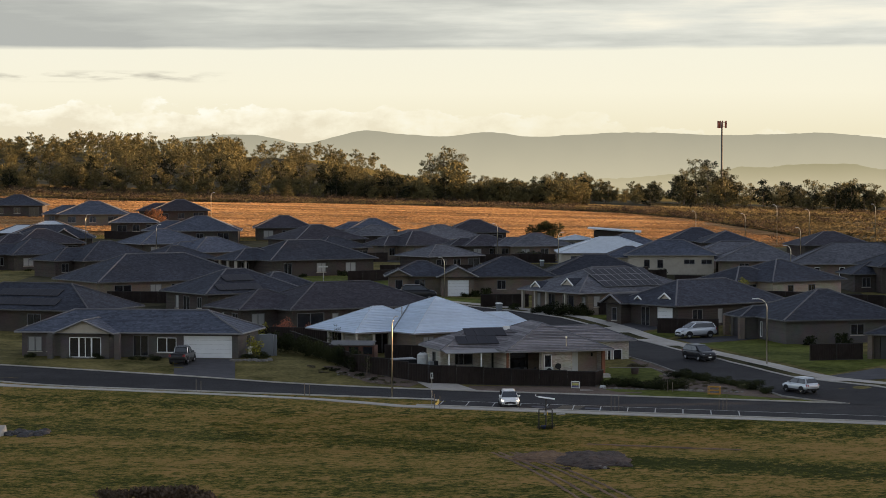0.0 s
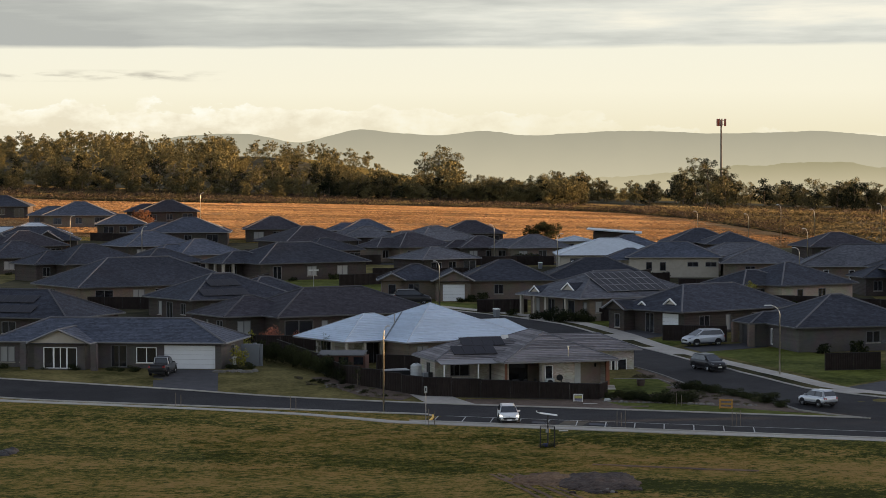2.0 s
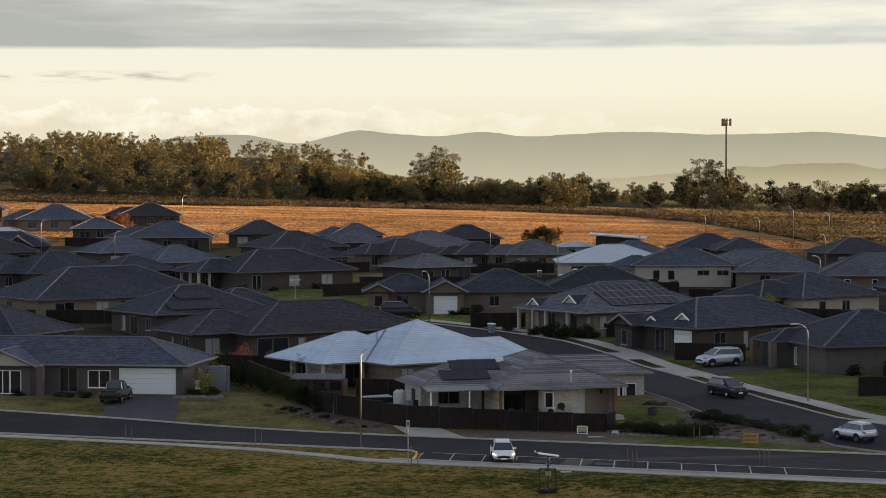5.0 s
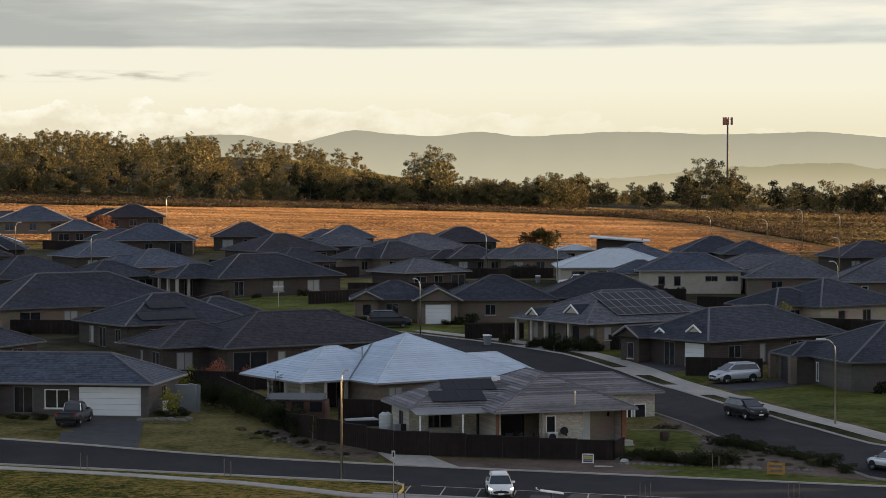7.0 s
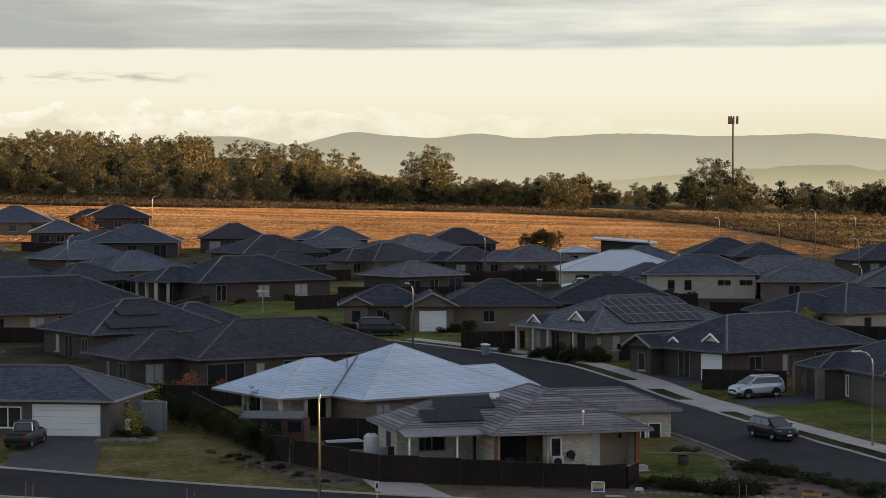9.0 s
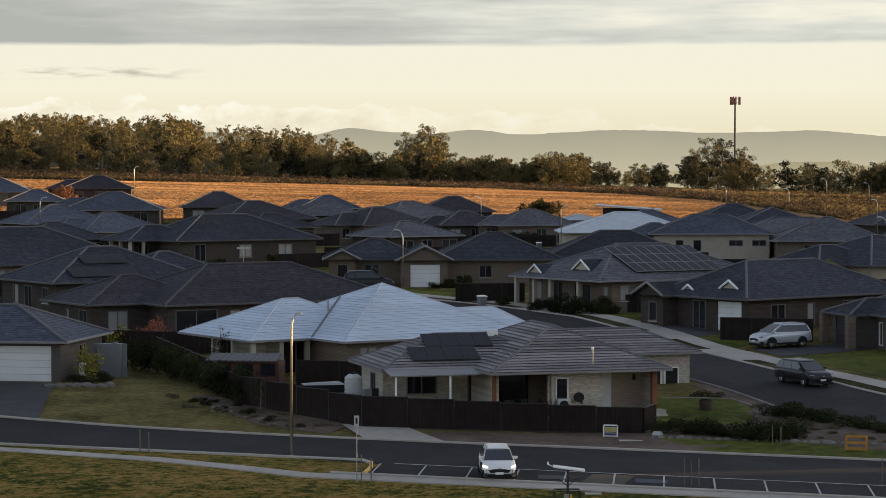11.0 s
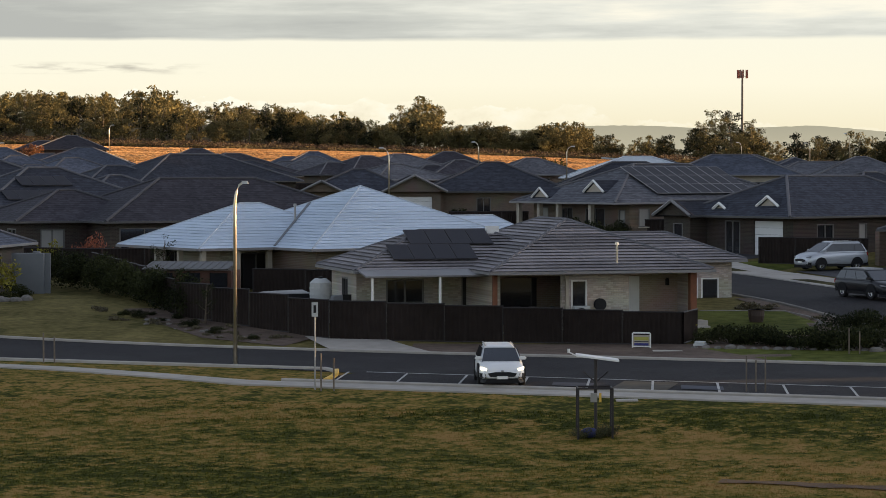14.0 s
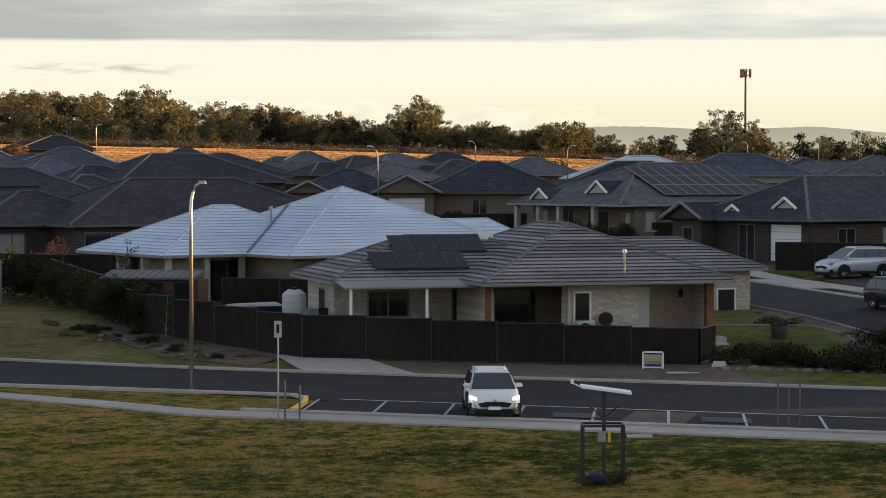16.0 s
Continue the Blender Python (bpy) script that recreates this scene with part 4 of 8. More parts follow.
house("brown house under a broad charcoal hip roof", -39.8, 89.7, 33, [
    dict(rect=(0, 0, 23, 14.6), slope=0.45, open=[W("f", 2.0, 2.4, 0.1, 2.1), W("f", 7.0, 1.6, 0.2, 2.1, "blind"), W("f", 10, 2.6, 0.1, 2.1), W("l", 4, 1.8)]),
], T_DARK, B_TAN, M_CAP, z=3.4)
solarleft = house("low dark house with black solar panels on a charcoal hip roof", -34.9, 53.0, -22, [
    dict(rect=(-21, 0, 0, 12.0), slope=0.45, open=[W("f", 12.0, 1.8), W("f", 16.5, 1.4, 0.5, 2.0, "blind"), W("r", 2.5, 1.4), W("r", 6.5, 1.8, 0.2, 2.1)]),
], T_DARK, B_BROWN, M_CAPD, z=1.95)
solar(solarleft, -14.0, 0.9, 2.5 + 0.9 * 0.45 + 0.05, 0.45, 9, 1)
solar(solarleft, -14.0, 3.0, 2.5 + 3.0 * 0.45 + 0.05, 0.45, 8, 1)
house("brown house with two pale-edged front gables", -69.5, 214.0, 8, [
    dict(rect=(-7.0, 2.5, 9.5, 13.0), slope=0.44, open=[W("f", 6.5, 1.4, 0.5, 2.0)]),
    dict(rect=(1.2, 0.0, 6.6, 8.0), slope=0.62, gable="f", gable_mat=B_BROWN, open=[W("f", 1.6, 1.2, 0.5, 2.0, "white")]),
    dict(rect=(-6.2, 1.0, -2.2, 8.0), slope=0.62, gable="f", gable_mat=B_BROWN, open=[W("f", 0.9, 1.0, 0.4, 2.0, "white")]),
], T_DARK, B_BROWN, M_CAP)
porchhouse = house("wide brown brick house with charcoal roof and pale porch posts", -21.9, 138.0, 33, [
    dict(rect=(0, 0, 18.6, 13.0), slope=0.43, open=[W("f", 2.0, 1.4, 0.2, 2.1), W("f", 7.6, 1.6, 0.6, 2.0, "blind"), W("f", 12.6, 1.8, 0.6, 2.0, "blind")]),
    dict(rect=(-3.6, 4.5, 6, 12), slope=0.43, inset={"f": 1.6, "l": 1.4}, open=[W("f", 0.6, 1.2, 0.1, 2.1)]),
], T_DARK, B_BROWN, M_CAP, z=4.35)
for u, v in ((-3.2, 4.9), (-1.6, 4.9), (-3.2, 7.4), (-3.2, 10.0)):
    column(porchhouse, u, v, 2.45)
# gabled grey house beside the side street, its front towards the street
gablehouse = house("cream house with grey roof and little white gablets", 13.1, 81.6, -58, [
    dict(rect=(0, 0, 13.0, 18.0), slope=0.42, wall=B_TAN, inset={"f": 1.7}, open=[W("f", 1.0, 0.9, 0.0, 2.1, "blind"), W("f", 3.6, 1.4, 0.1, 2.1), W("f", 6.6, 2.4, 0.3, 2.1), W("f", 10.6, 0.8, 0.6, 2.0, "blind"), W("r", 0.6, 1.0, 0.8, 2.1, "blind"), W("r", 3.4, 1.0, 0.9, 2.0), W("r", 5.0, 1.6, 0.9, 2.0)]),
], T_GREY, B_CREAM, M_CAP, z=2.95)
gablet(gablehouse, 3.0, 0.55, 2.85, 1.9)
gablet(gablehouse, 8.4, 1.5, 3.25, 2.3)
for u in (0.5, 3.2, 5.6, 9.6):
    column(gablehouse, u, 0.45, 2.45, M_CREAM)
solar(gablehouse, 11.9, 4.6, 2.5 + 1.1 * 0.42 + 0.12, 0.42, 9, 3, face="r", edge=M_SOLARP)
# dark gabled house with pale garage door
darkgable = house("dark brick house with charcoal roof and white garage door", 23.4, 65.2, -52, [
    dict(rect=(0, 0, 10.8, 18.5), slope=0.48, inset={"f": 0.9}, open=[W("f", 3.6, 1.4, 0.0, 2.2), ("f", 6.2, 8.8, 0.0, 2.2, "garage"), W("r", 2.0, 1.6, 0.8, 2.0), W("r", 6.0, 0.8, 0.3, 2.0, "blind"), W("r", 10, 2.0)]),
    dict(rect=(-0.6, -1.2, 3.0, 6.0), slope=0.55, gable="f", gable_mat=B_BROWN, open=[W("f", 0.9, 0.9, 0.5, 2.0)]),
], T_DARK, B_BROWN, M_CAP, z=2.2)
gablet(darkgable, 3.6, 0.9, 2.95, 1.0)
gablet(darkgable, 7.6, 1.3, 3.15, 1.8)
# grey house beside the silver car, its garage towards the street
righthouse = house("grey brick house with charcoal hip roof and dark garage", 40.1, 42.8, 15, [
    dict(rect=(0, 0, 15.0, 13.8), slope=0.42, wall=B_GREY, open=[W("f", 7.4, 1.6, 0.8, 2.0), W("l", 1.3, 0.7, 0.3, 2.0, "white"), W("l", 3.7, 0.7, 0.3, 2.0, "white"), W("l", 5.4, 0.6, 0.3, 2.0, "white")]),
    dict(rect=(-1.7, 7.7, 6.0, 12.6), slope=0.42, wall=B_GREY, open=[("l", 0.6, 4.2, 0.0, 2.2, "garage_dark")]),
], T_DARK, B_GREY, M_CAP, z=1.45)
for u, v in ((-1.55, 7.9), (-1.55, 12.3)):
    column(righthouse, u, v, 2.4, B_TAN, 0.3, label="pale brick garage pier")
rightnear = house("dark house at the corner of the side street", 45.8, 27.0, -30, [
    dict(rect=(0, 0, 14, 11), slope=0.42, open=[("f", 0.9, 4.4, 0.0, 2.2, "garage_dark"), W("f", 8, 1.6), W("l", 4, 1.6)]),
], T_DARK, B_BROWN, M_CAPD, z=1.15)
for u in (0.55, 5.3):
    column(rightnear, u, 0.35, 2.4, B_TAN, 0.24, label="brick garage pier")
# house behind the second lamp, with a gabled garage
house("brown house with charcoal roof and gabled white garage", 3.0, 101.5, 3, [
    dict(rect=(3.4, 0.4, 16.0, 11.5), slope=0.44, open=[W("f", 4, 1.2, 0.8, 2.0), W("r", 2, 2)]),
    dict(rect=(0.0, -1.4, 5.4, 9), slope=0.5, gable="f", gable_mat=B_TAN, wall=B_TAN, open=[("f", 0.8, 3.6, 0.0, 2.1, "garage")]),
    dict(rect=(-6.6, 2.5, 3, 11), slope=0.44, wall=B_TAN, open=[W("f", 3.2, 1.4)]),
    dict(rect=(-6.8, 1.6, -3.2, 8), slope=0.5, gable="f", gable_mat=B_TAN, wall=B_TAN, open=[W("f", 0.8, 1.0)]),
], T_DARK, B_TAN, M_CAPD, z=3.55)
house("dark low house between the side street and the back street", 17.0, 107.0, 0, [dict(rect=(0, 0, 15, 12), slope=0.42, open=[W("f", 2, 1.6), W("f", 8, 1.6)])], T_DARK, B_BROWN, M_CAPD, z=3.5)
# right mid-distance
house("dark house with cream walls and charcoal hip roof", 45.4, 89.3, 34, [
    dict(rect=(0, 0, 12.8, 12), slope=0.42, wall=B_HONEY, open=[W("f", 2.5, 1.0, 0.7, 2.0), W("f", 6.0, 1.2, 0.7, 2.0)]),
    dict(rect=(-3.5, 3, 6, 11), slope=0.42, wall=B_HONEY, open=[W("f", 2, 1.4)])], T_DARK, B_CREAM, M_CAP, z=3.4)
house("two storey pale house with blue-grey hip roof", 30.8, 145.0, -4, [
    dict(rect=(0, 0, 14.0, 10), eave=3.4, slope=0.42, wall=M_CREAM, open=[W("f", 2.4, 0.9, 1.4, 2.7), W("f", 4.4, 0.9, 1.4, 2.7), W("f", 8.4, 1.6, 2.0, 2.7), W("f", 11, 1.6, 2.0, 2.7)]),
    dict(rect=(-3.5, 3.5, 5, 11), slope=0.42, eave=2.9, wall=M_CREAM, open=[W("f", 1, 1.4)])], T_BLUE, M_CREAM, M_CAP, z=4.0)
house("pale house under a white metal hip roof", 21.6, 162.0, 0, [
    dict(rect=(0, 0, 17, 14), slope=0.34, wall=M_CREAM, open=[W("f", 1.5, 1.8), W("f", 5.0, 2.0, 0.2, 2.1), W("f", 10, 1.4)])], T_PALE, M_CREAM, M_CAPW, z=4.6)
house("large two storey brown house with dark hip roof", 53.5, 130.0, -6, [
    dict(rect=(0, 0, 20, 13), eave=4.4, slope=0.44, open=[W("f", 3, 0.8, 2.6, 3.9, "white"), W("f", 6.5, 0.8, 2.6, 3.9, "white"), W("f", 9, 0.8, 2.6, 3.9, "white"), W("f", 13, 1.0, 2.6, 3.9, "white"), W("f", 3, 1.4), W("f", 8, 1.8)])], T_GREY, B_TAN, M_CAPD, z=2.2)
house("dark house with low brown hip roof", 44.0, 140.0, -4, [dict(rect=(0, 0, 13, 12), slope=0.42, open=[W("f", 3, 1.4), W("f", 9, 1.4)])], T_GREY, B_TAN, M_CAP, z=4.2)
house("brick house with low grey hip roof", 42.6, 205.0, 3, [dict(rect=(0, 0, 12.5, 11), slope=0.42, open=[W("f", 3, 1.4)]), dict(rect=(5, -9, 15, 2), slope=0.38, open=[W("f", 2, 1.4)])], T_DARK, B_BROWN, M_CAP, z=5.2)
house("small house with pale grey roof", 43.4, 160.0, 4, [dict(rect=(0, 0, 14, 9), slope=0.4, open=[W("f", 3, 1.4)])], T_GREY, B_TAN, M_CAP, z=4.55)
house("grey house with charcoal hip roof beyond the back street", 74.0, 150.0, -8, [dict(rect=(0, 0, 18, 13), slope=0.42, open=[W("f", 3, 1.4)])], T_BROWN, B_BROWN, M_CAPD, z=4.3)
# houses outside the view, added to keep low sun off road and yards
for x, y, r_ in ((66.0, 10.0, -20), (70.0, 44.0, -15), (60.0, 76.0, -12), (84.0, 20.0, -20), (86.0, 58.0, -12), (84.0, 100.0, -8)):
    house("dark brick house with charcoal roof along the road", x, y, r_, [dict(rect=(0, 0, 17, 12), slope=0.42, open=[W("f", 2, 1.5), W("f", 9, 1.8), W("l", 3, 1.5)])], T_DARK, B_BROWN, M_CAPD)
# shed with a skillion roof
skillion = house("dark shed-like house with pale flat roof", 30.0, 217.0, -5, [dict(rect=(0, 0, 8.5, 9), eave=3.5, roofless=1, wall=B_BROWN, open=[W("f", 1, 5.4, 1.0, 2.4)])], z=5.8)
bm = bmesh.new()
solid(bm, [(-0.6, -0.8, 3.85), (9.1, -0.8, 3.15), (9.1, 9.6, 3.15), (-0.6, 9.6, 3.85)], [(-0.6, -0.8, 4.05), (9.1, -0.8, 3.35), (9.1, 9.6, 3.35), (-0.6, 9.6, 4.05)])
part("roof", bm, T_PALE, skillion, "pale skillion roof")
house("low cream house with pale roof", 24.5, 222.0, 0, [dict(rect=(0, 0, 6.5, 8), slope=0.25, wall=M_CREAM, open=[W("f", 1, 1.4)])], T_PALE, M_CREAM, M_CAPW, z=5.0)
# left and middle distance
FAR = (
    ("brown brick house with grey-brown hip roof", 12.5, 186.0, 0, 13.0, 14, 0.42, T_GREY, B_TAN),
    ("brown house with charcoal gabled roof", 4.5, 187.0, 4, 11.0, 13, 0.44, T_BROWN, B_BROWN),
    ("dark house near the field with charcoal roof", 2.5, 239.0, 0, 14.5, 10, 0.44, T_BROWN, B_BROWN),
    ("tan house with brown gabled roof", -9.4, 188.0, 6, 15.5, 12, 0.44, T_BROWN, B_TAN),
    ("tan house with grey hip roof behind a brown one", -7.0, 213.0, 4, 18.0, 15, 0.40, T_GREY, B_TAN),
    ("grey house with low grey roof", -4.0, 150.0, 4, 13.5, 10, 0.36, T_GREY, B_BROWN),
    ("tall house with blue-grey hip roof by the field", -16.8, 248.0, 4, 13.0, 11, 0.47, T_BLUE, B_BROWN),
    ("brown brick house with charcoal hip roof", -29.8, 210.0, 0, 18.8, 16, 0.40, T_BROWN, B_BROWN),
    ("brown house with dark hip roof by the field", -35.5, 250.0, 2, 15.5, 12, 0.45, T_BROWN, B_BROWN),
    ("blue-grey roofed house with pale garage", -42.4, 165.5, 4, 15.5, 13, 0.44, T_BLUE, B_TAN),
    ("house with blue-grey roof and pale wing", -55.0, 195.5, 0, 17.0, 16, 0.42, T_BLUE, B_BROWN),
    ("house with broad blue-grey hip roof", -52.5, 238.0, 0, 20.0, 17, 0.40, T_BLUE, B_BROWN),
    ("house with blue-grey roof and lit brick wall", -66.0, 262.0, 4, 13.0, 12, 0.42, T_BLUE, B_BROWN),
    ("brown brick house at the field's edge", -62.0, 293.5, 3, 16.5, 11, 0.42, T_BROWN, B_BROWN),
    ("blue-grey roofed house near the field", -80.0, 281.0, 2, 19.0, 14, 0.42, T_BLUE, B_TAN),
    ("dark house at the far end of the estate", -98.0, 300.0, 0, 16.0, 12, 0.42, T_DARK, B_BROWN),
    ("house under a pale metal roof", -80.0, 229.0, 6, 18.0, 14, 0.36, T_PALE, B_BROWN),
    ("brown house with charcoal hip roof in a back row", -76.0, 196.0, 0, 16.0, 12, 0.46, T_BROWN, B_BROWN),
    ("brown house with dark hip roof in a back row", -57.0, 138.0, 6, 18.0, 13, 0.44, T_DARK, B_BROWN),
    ("brown house with low dark roof between others", -22.0, 178.0, 3, 13.0, 11, 0.42, T_DARK, B_BROWN),
    ("grey house with blue-grey roof between others", 29.0, 188.0, -3, 12.0, 11, 0.42, T_BLUE, B_BROWN),
    ("dark house with charcoal roof behind a two storey one", 60.0, 104.0, -6, 15.0, 12, 0.42, T_DARK, B_BROWN),
    ("brown house with low roof near the scrub", 62.0, 186.0, -4, 15.0, 11, 0.40, T_BROWN, B_BROWN),
    ("dark house with charcoal roof in a side row", -70.0, 158.0, 3, 16.0, 12, 0.44, T_DARK, B_BROWN),
    ("grey roofed house close to the field", -15.5, 226.0, 3, 13.0, 11, 0.42, T_GREY, B_BROWN),
    ("brown roofed house in a middle row", -44.0, 142.0, 5, 13.0, 11, 0.42, T_DARK, B_BROWN),
)
for label, x, y, rot, w, d, sl, rm, wm in FAR:
    wid = RND.uniform(1.3, 2.0)
    # the rows of the estate stand at an angle to the view
    rot = rot + (4 if y > 225 else 31 if x < -3 else 14)
    k = 0.79 if x < -3 else 0.86
    x, w, d = x + k * w * 0.86 * math.sin(radians(rot)), w * k, w * k * 0.86
    house(label, x, y, rot, [dict(rect=(0, 0, w, d), slope=sl, eave=2.5 if "storey" not in label else 3.6, open=[W("f", w * 0.12, wid, 0.7, 2.0, "blind" if RND.random() < 0.4 else "window"), W("f", w * 0.42, 1.4), W("f", w * 0.68, 2.2, 0.2, 2.1, "garage" if "garage" in label else "window")]),
          ] + ([dict(rect=(-w * 0.22, d * 0.25, w * 0.5, d * 0.9), slope=sl, open=[W("f", 1.0, 1.2)])] if RND.random() < 0.6 else []), rm, wm, M_CAP if rm != T_DARK else M_CAPD)


# ---- street lamps, tower, signs ----
def lamp_post(x, y, h, arm, turn, label):
    e = empty("street_lamp", pose(x, y, level(x, y), 0, 0, turn), label, "street lamp", "street lamps")
    bm = bmesh.new()
    pts = [(0, 0, -0.4), (0, 0, h * 0.86)] + [(arm * 0.75 * (1 - math.cos(a)), 0, h * 0.86 + h * 0.13 * math.sin(a)) for a in (0.35, 0.7, 1.1, 1.57)]
    tube(bm, pts, [0.085, 0.06, 0.055, 0.05, 0.045, 0.045], 10)
    part("pole", bm, M_LAMP, e, smooth=True)
    bm = bmesh.new()
    z = h * 0.99
    solid(bm, [(arm * 0.65, -0.09, z - 0.05), (arm * 1.25, -0.12, z - 0.05), (arm * 1.25, 0.12, z - 0.05), (arm * 0.65, 0.09, z - 0.05)], [(arm * 0.65, -0.05, z + 0.07), (arm * 1.2, -0.07, z + 0.06), (arm * 1.2, 0.07, z + 0.06), (arm * 0.65, 0.05, z + 0.07)])
    part("lamp_head", bm, M_TANK, e)
    bm = bmesh.new()
    tube(bm, [(0, 0, -0.1), (0, 0, 0.08)], 0.16, 10)
    part("base_collar", bm, M_METAL, e)
    return e


lamp_post(-0.05, 0.0, 7.2, 0.42, 0, "tall galvanised street lamp on the grass verge")
lamp_post(4.1, 79.5, 6.5, 0.6, 180, "galvanised street lamp beside the side street")
lamp_post(35.6, 22.6, 6.45, 1.2, 190, "galvanised street lamp on the street verge")
lamp_post(50.4, 108.0, 6.3, 0.8, 185, "galvanised street lamp among the farther houses")
for x, y, h, t in ((-44.4, 181, 6.5, 30), (-61.5, 214, 7.0, 0), (12.4, 182, 6.5, 200), (60, 163, 6.5, 200), (53, 254, 6.5, 200), (61, 240, 6.5, 180), (68.5, 250, 8, 180), (73, 238, 7.5, 180), (90, 262, 8, 180), (-47, 290, 7, 0), (21.5, 158, 6, 0)):
    lamp_post(x, y, h, 0.7, t, "slim street lamp among far houses")

M_ANT = mat("red_brown_antenna_cover", (0.32, 0.15, 0.11), 0.6, var=0.15, scale=1)
tower = empty("phone_tower", pose(94.5, 567, level(93, 567)), "slim tall phone tower with antennas on top", "tower")
bm = bmesh.new()
tube(bm, [(0, 0, -1), (0, 0, 27.6)], [0.42, 0.26], 12)
part("mast", bm, M_MAST, tower, smooth=True)
bm = bmesh.new()
for k in range(3):
    a = k * math.tau / 3 + 0.3
    tube(bm, [(0, 0, 26.2), (1.3 * math.cos(a), 1.3 * math.sin(a), 26.2)], 0.08, 6)
    tube(bm, [(0, 0, 27.4), (1.3 * math.cos(a), 1.3 * math.sin(a), 27.4)], 0.08, 6)
part("headframe", bm, M_MAST, tower)
for k in range(3):
    a = k * math.tau / 3 + 0.3
    for s in (-0.35, 0.35):
        bm = bmesh.new()
        cx, cy = 1.4 * math.cos(a) - s * math.sin(a), 1.4 * math.sin(a) + s * math.cos(a)
        box(bm, cx - 0.2, cy - 0.2, 25.6, cx + 0.2, cy + 0.2, 28.0)
        part("antenna", bm, M_ANT, tower)


# ---- fences ----
def fence(line, label, h=1.65, last=None):
    """A steel panel fence along a plan line, of height h, or running evenly to the height last at its end."""
    whole, gone, first = sum(math.dist(a, b) for a, b in zip(line, line[1:])), 0.0, h
    e = empty("fence", pose(line[0][0], line[0][1], 0), label, "fence", "fences")
    o = Vector((line[0][0], line[0][1], 0))
    for (ax, ay), (bx, by) in zip(line, line[1:]):
        n = max(1, round(math.dist((ax, ay), (bx, by)) / 2.4))
        for k in range(n):
            p = Vector((ax + (bx - ax) * k / n, ay + (by - ay) * k / n, 0))
            q = Vector((ax + (bx - ax) * (k + 1) / n, ay + (by - ay) * (k + 1) / n, 0))
            d = (q - p)
            L = d.length
            d.normalize()
            nn = Vector((-d.y, d.x, 0))
            z = level((p.x + q.x) / 2, (p.y + q.y) / 2)
            h = first + ((first if last is None else last) - first) * (gone + L / 2) / whole
            gone += L
            bm = bmesh.new()
            ribs = 12
            prev = None
            for r in range(ribs * 2 + 1):
                s = 0.03 + (L - 0.06) * r / (ribs * 2)
                off = 0.018 if r % 2 else -0.018
                a = p + d * s + nn * off - o
                cur = (bm.verts.new(a + Vector((0, 0, z - 0.25))), bm.verts.new(a + Vector((0, 0, z + h))))
                if prev:
                    bm.faces.new((prev[0], cur[0], cur[1], prev[1]))
                prev = cur
            bmesh.ops.solidify(bm, geom=bm.faces[:], thickness=0.012)
            pn = part("panel", bm, M_FENCE, e)
            for zz in (z + h - 0.03, z + 0.02):
                bm = bmesh.new()
                tube(bm, [p + Vector((0, 0, zz)) - o, q + Vector((0, 0, zz)) - o], 0.035, 4)
                part("rail", bm, M_FPOST, pn)
            bm = bmesh.new()
            c = p - o
            box(bm, c.x - 0.025, c.y - 0.025, z - 0.3, c.x + 0.025, c.y + 0.025, z + h + 0.01)
            part("post", bm, M_FPOST, e)
    return e


fence([(18.1, 8.0), (3.0, 11.4)], "dark charcoal steel panel fence in front of the brick house", 1.38, 1.76)
fence([(3.0, 11.4), (-4.6, 19.0), (-12.0, 42.0)], "dark charcoal steel fence along a side boundary", 1.7)
fence([(18.1, 8.0), (19.0, 10.6)], "short return of charcoal steel fence", 1.35)
fence([(-1.5, 26.0), (6.5, 24.0), (9.5, 33.0)], "charcoal steel fence between two yards", 1.6)
fence([(27.9, 55.4), (34.6, 54.2)], "dark fence behind the silver car", 1.7)
fence([(14.5, 84.0), (8.5, 83.5)], "dark fence beside a gabled house", 1.6)
fence([(20.8, 72.6), (28.5, 73.4)], "dark fence in front of a gabled house", 1.5)
fence([(-22.0, 50.0), (-12.0, 46.0), (2.0, 52.0)], "charcoal steel fence behind the white house", 1.7)
fence([(40.2, 25.4), (45.6, 26.4)], "dark fence at a corner house", 1.65)
for line in (((-34, 160), (-14, 158)), ((-6, 146), (8, 146)), ((-60, 190), (-42, 186)), ((-30, 205), (-12, 203)), ((8, 180), (22, 180)), ((22, 128), (36, 132)), ((36, 120), (50, 114)), ((-48, 92), (-30, 90)), ((-36, 116), (-20, 114)), ((40, 92), (54, 86)), ((24, 158), (40, 154))):
    fence(list(line), "dark fence between back yards", 1.5)


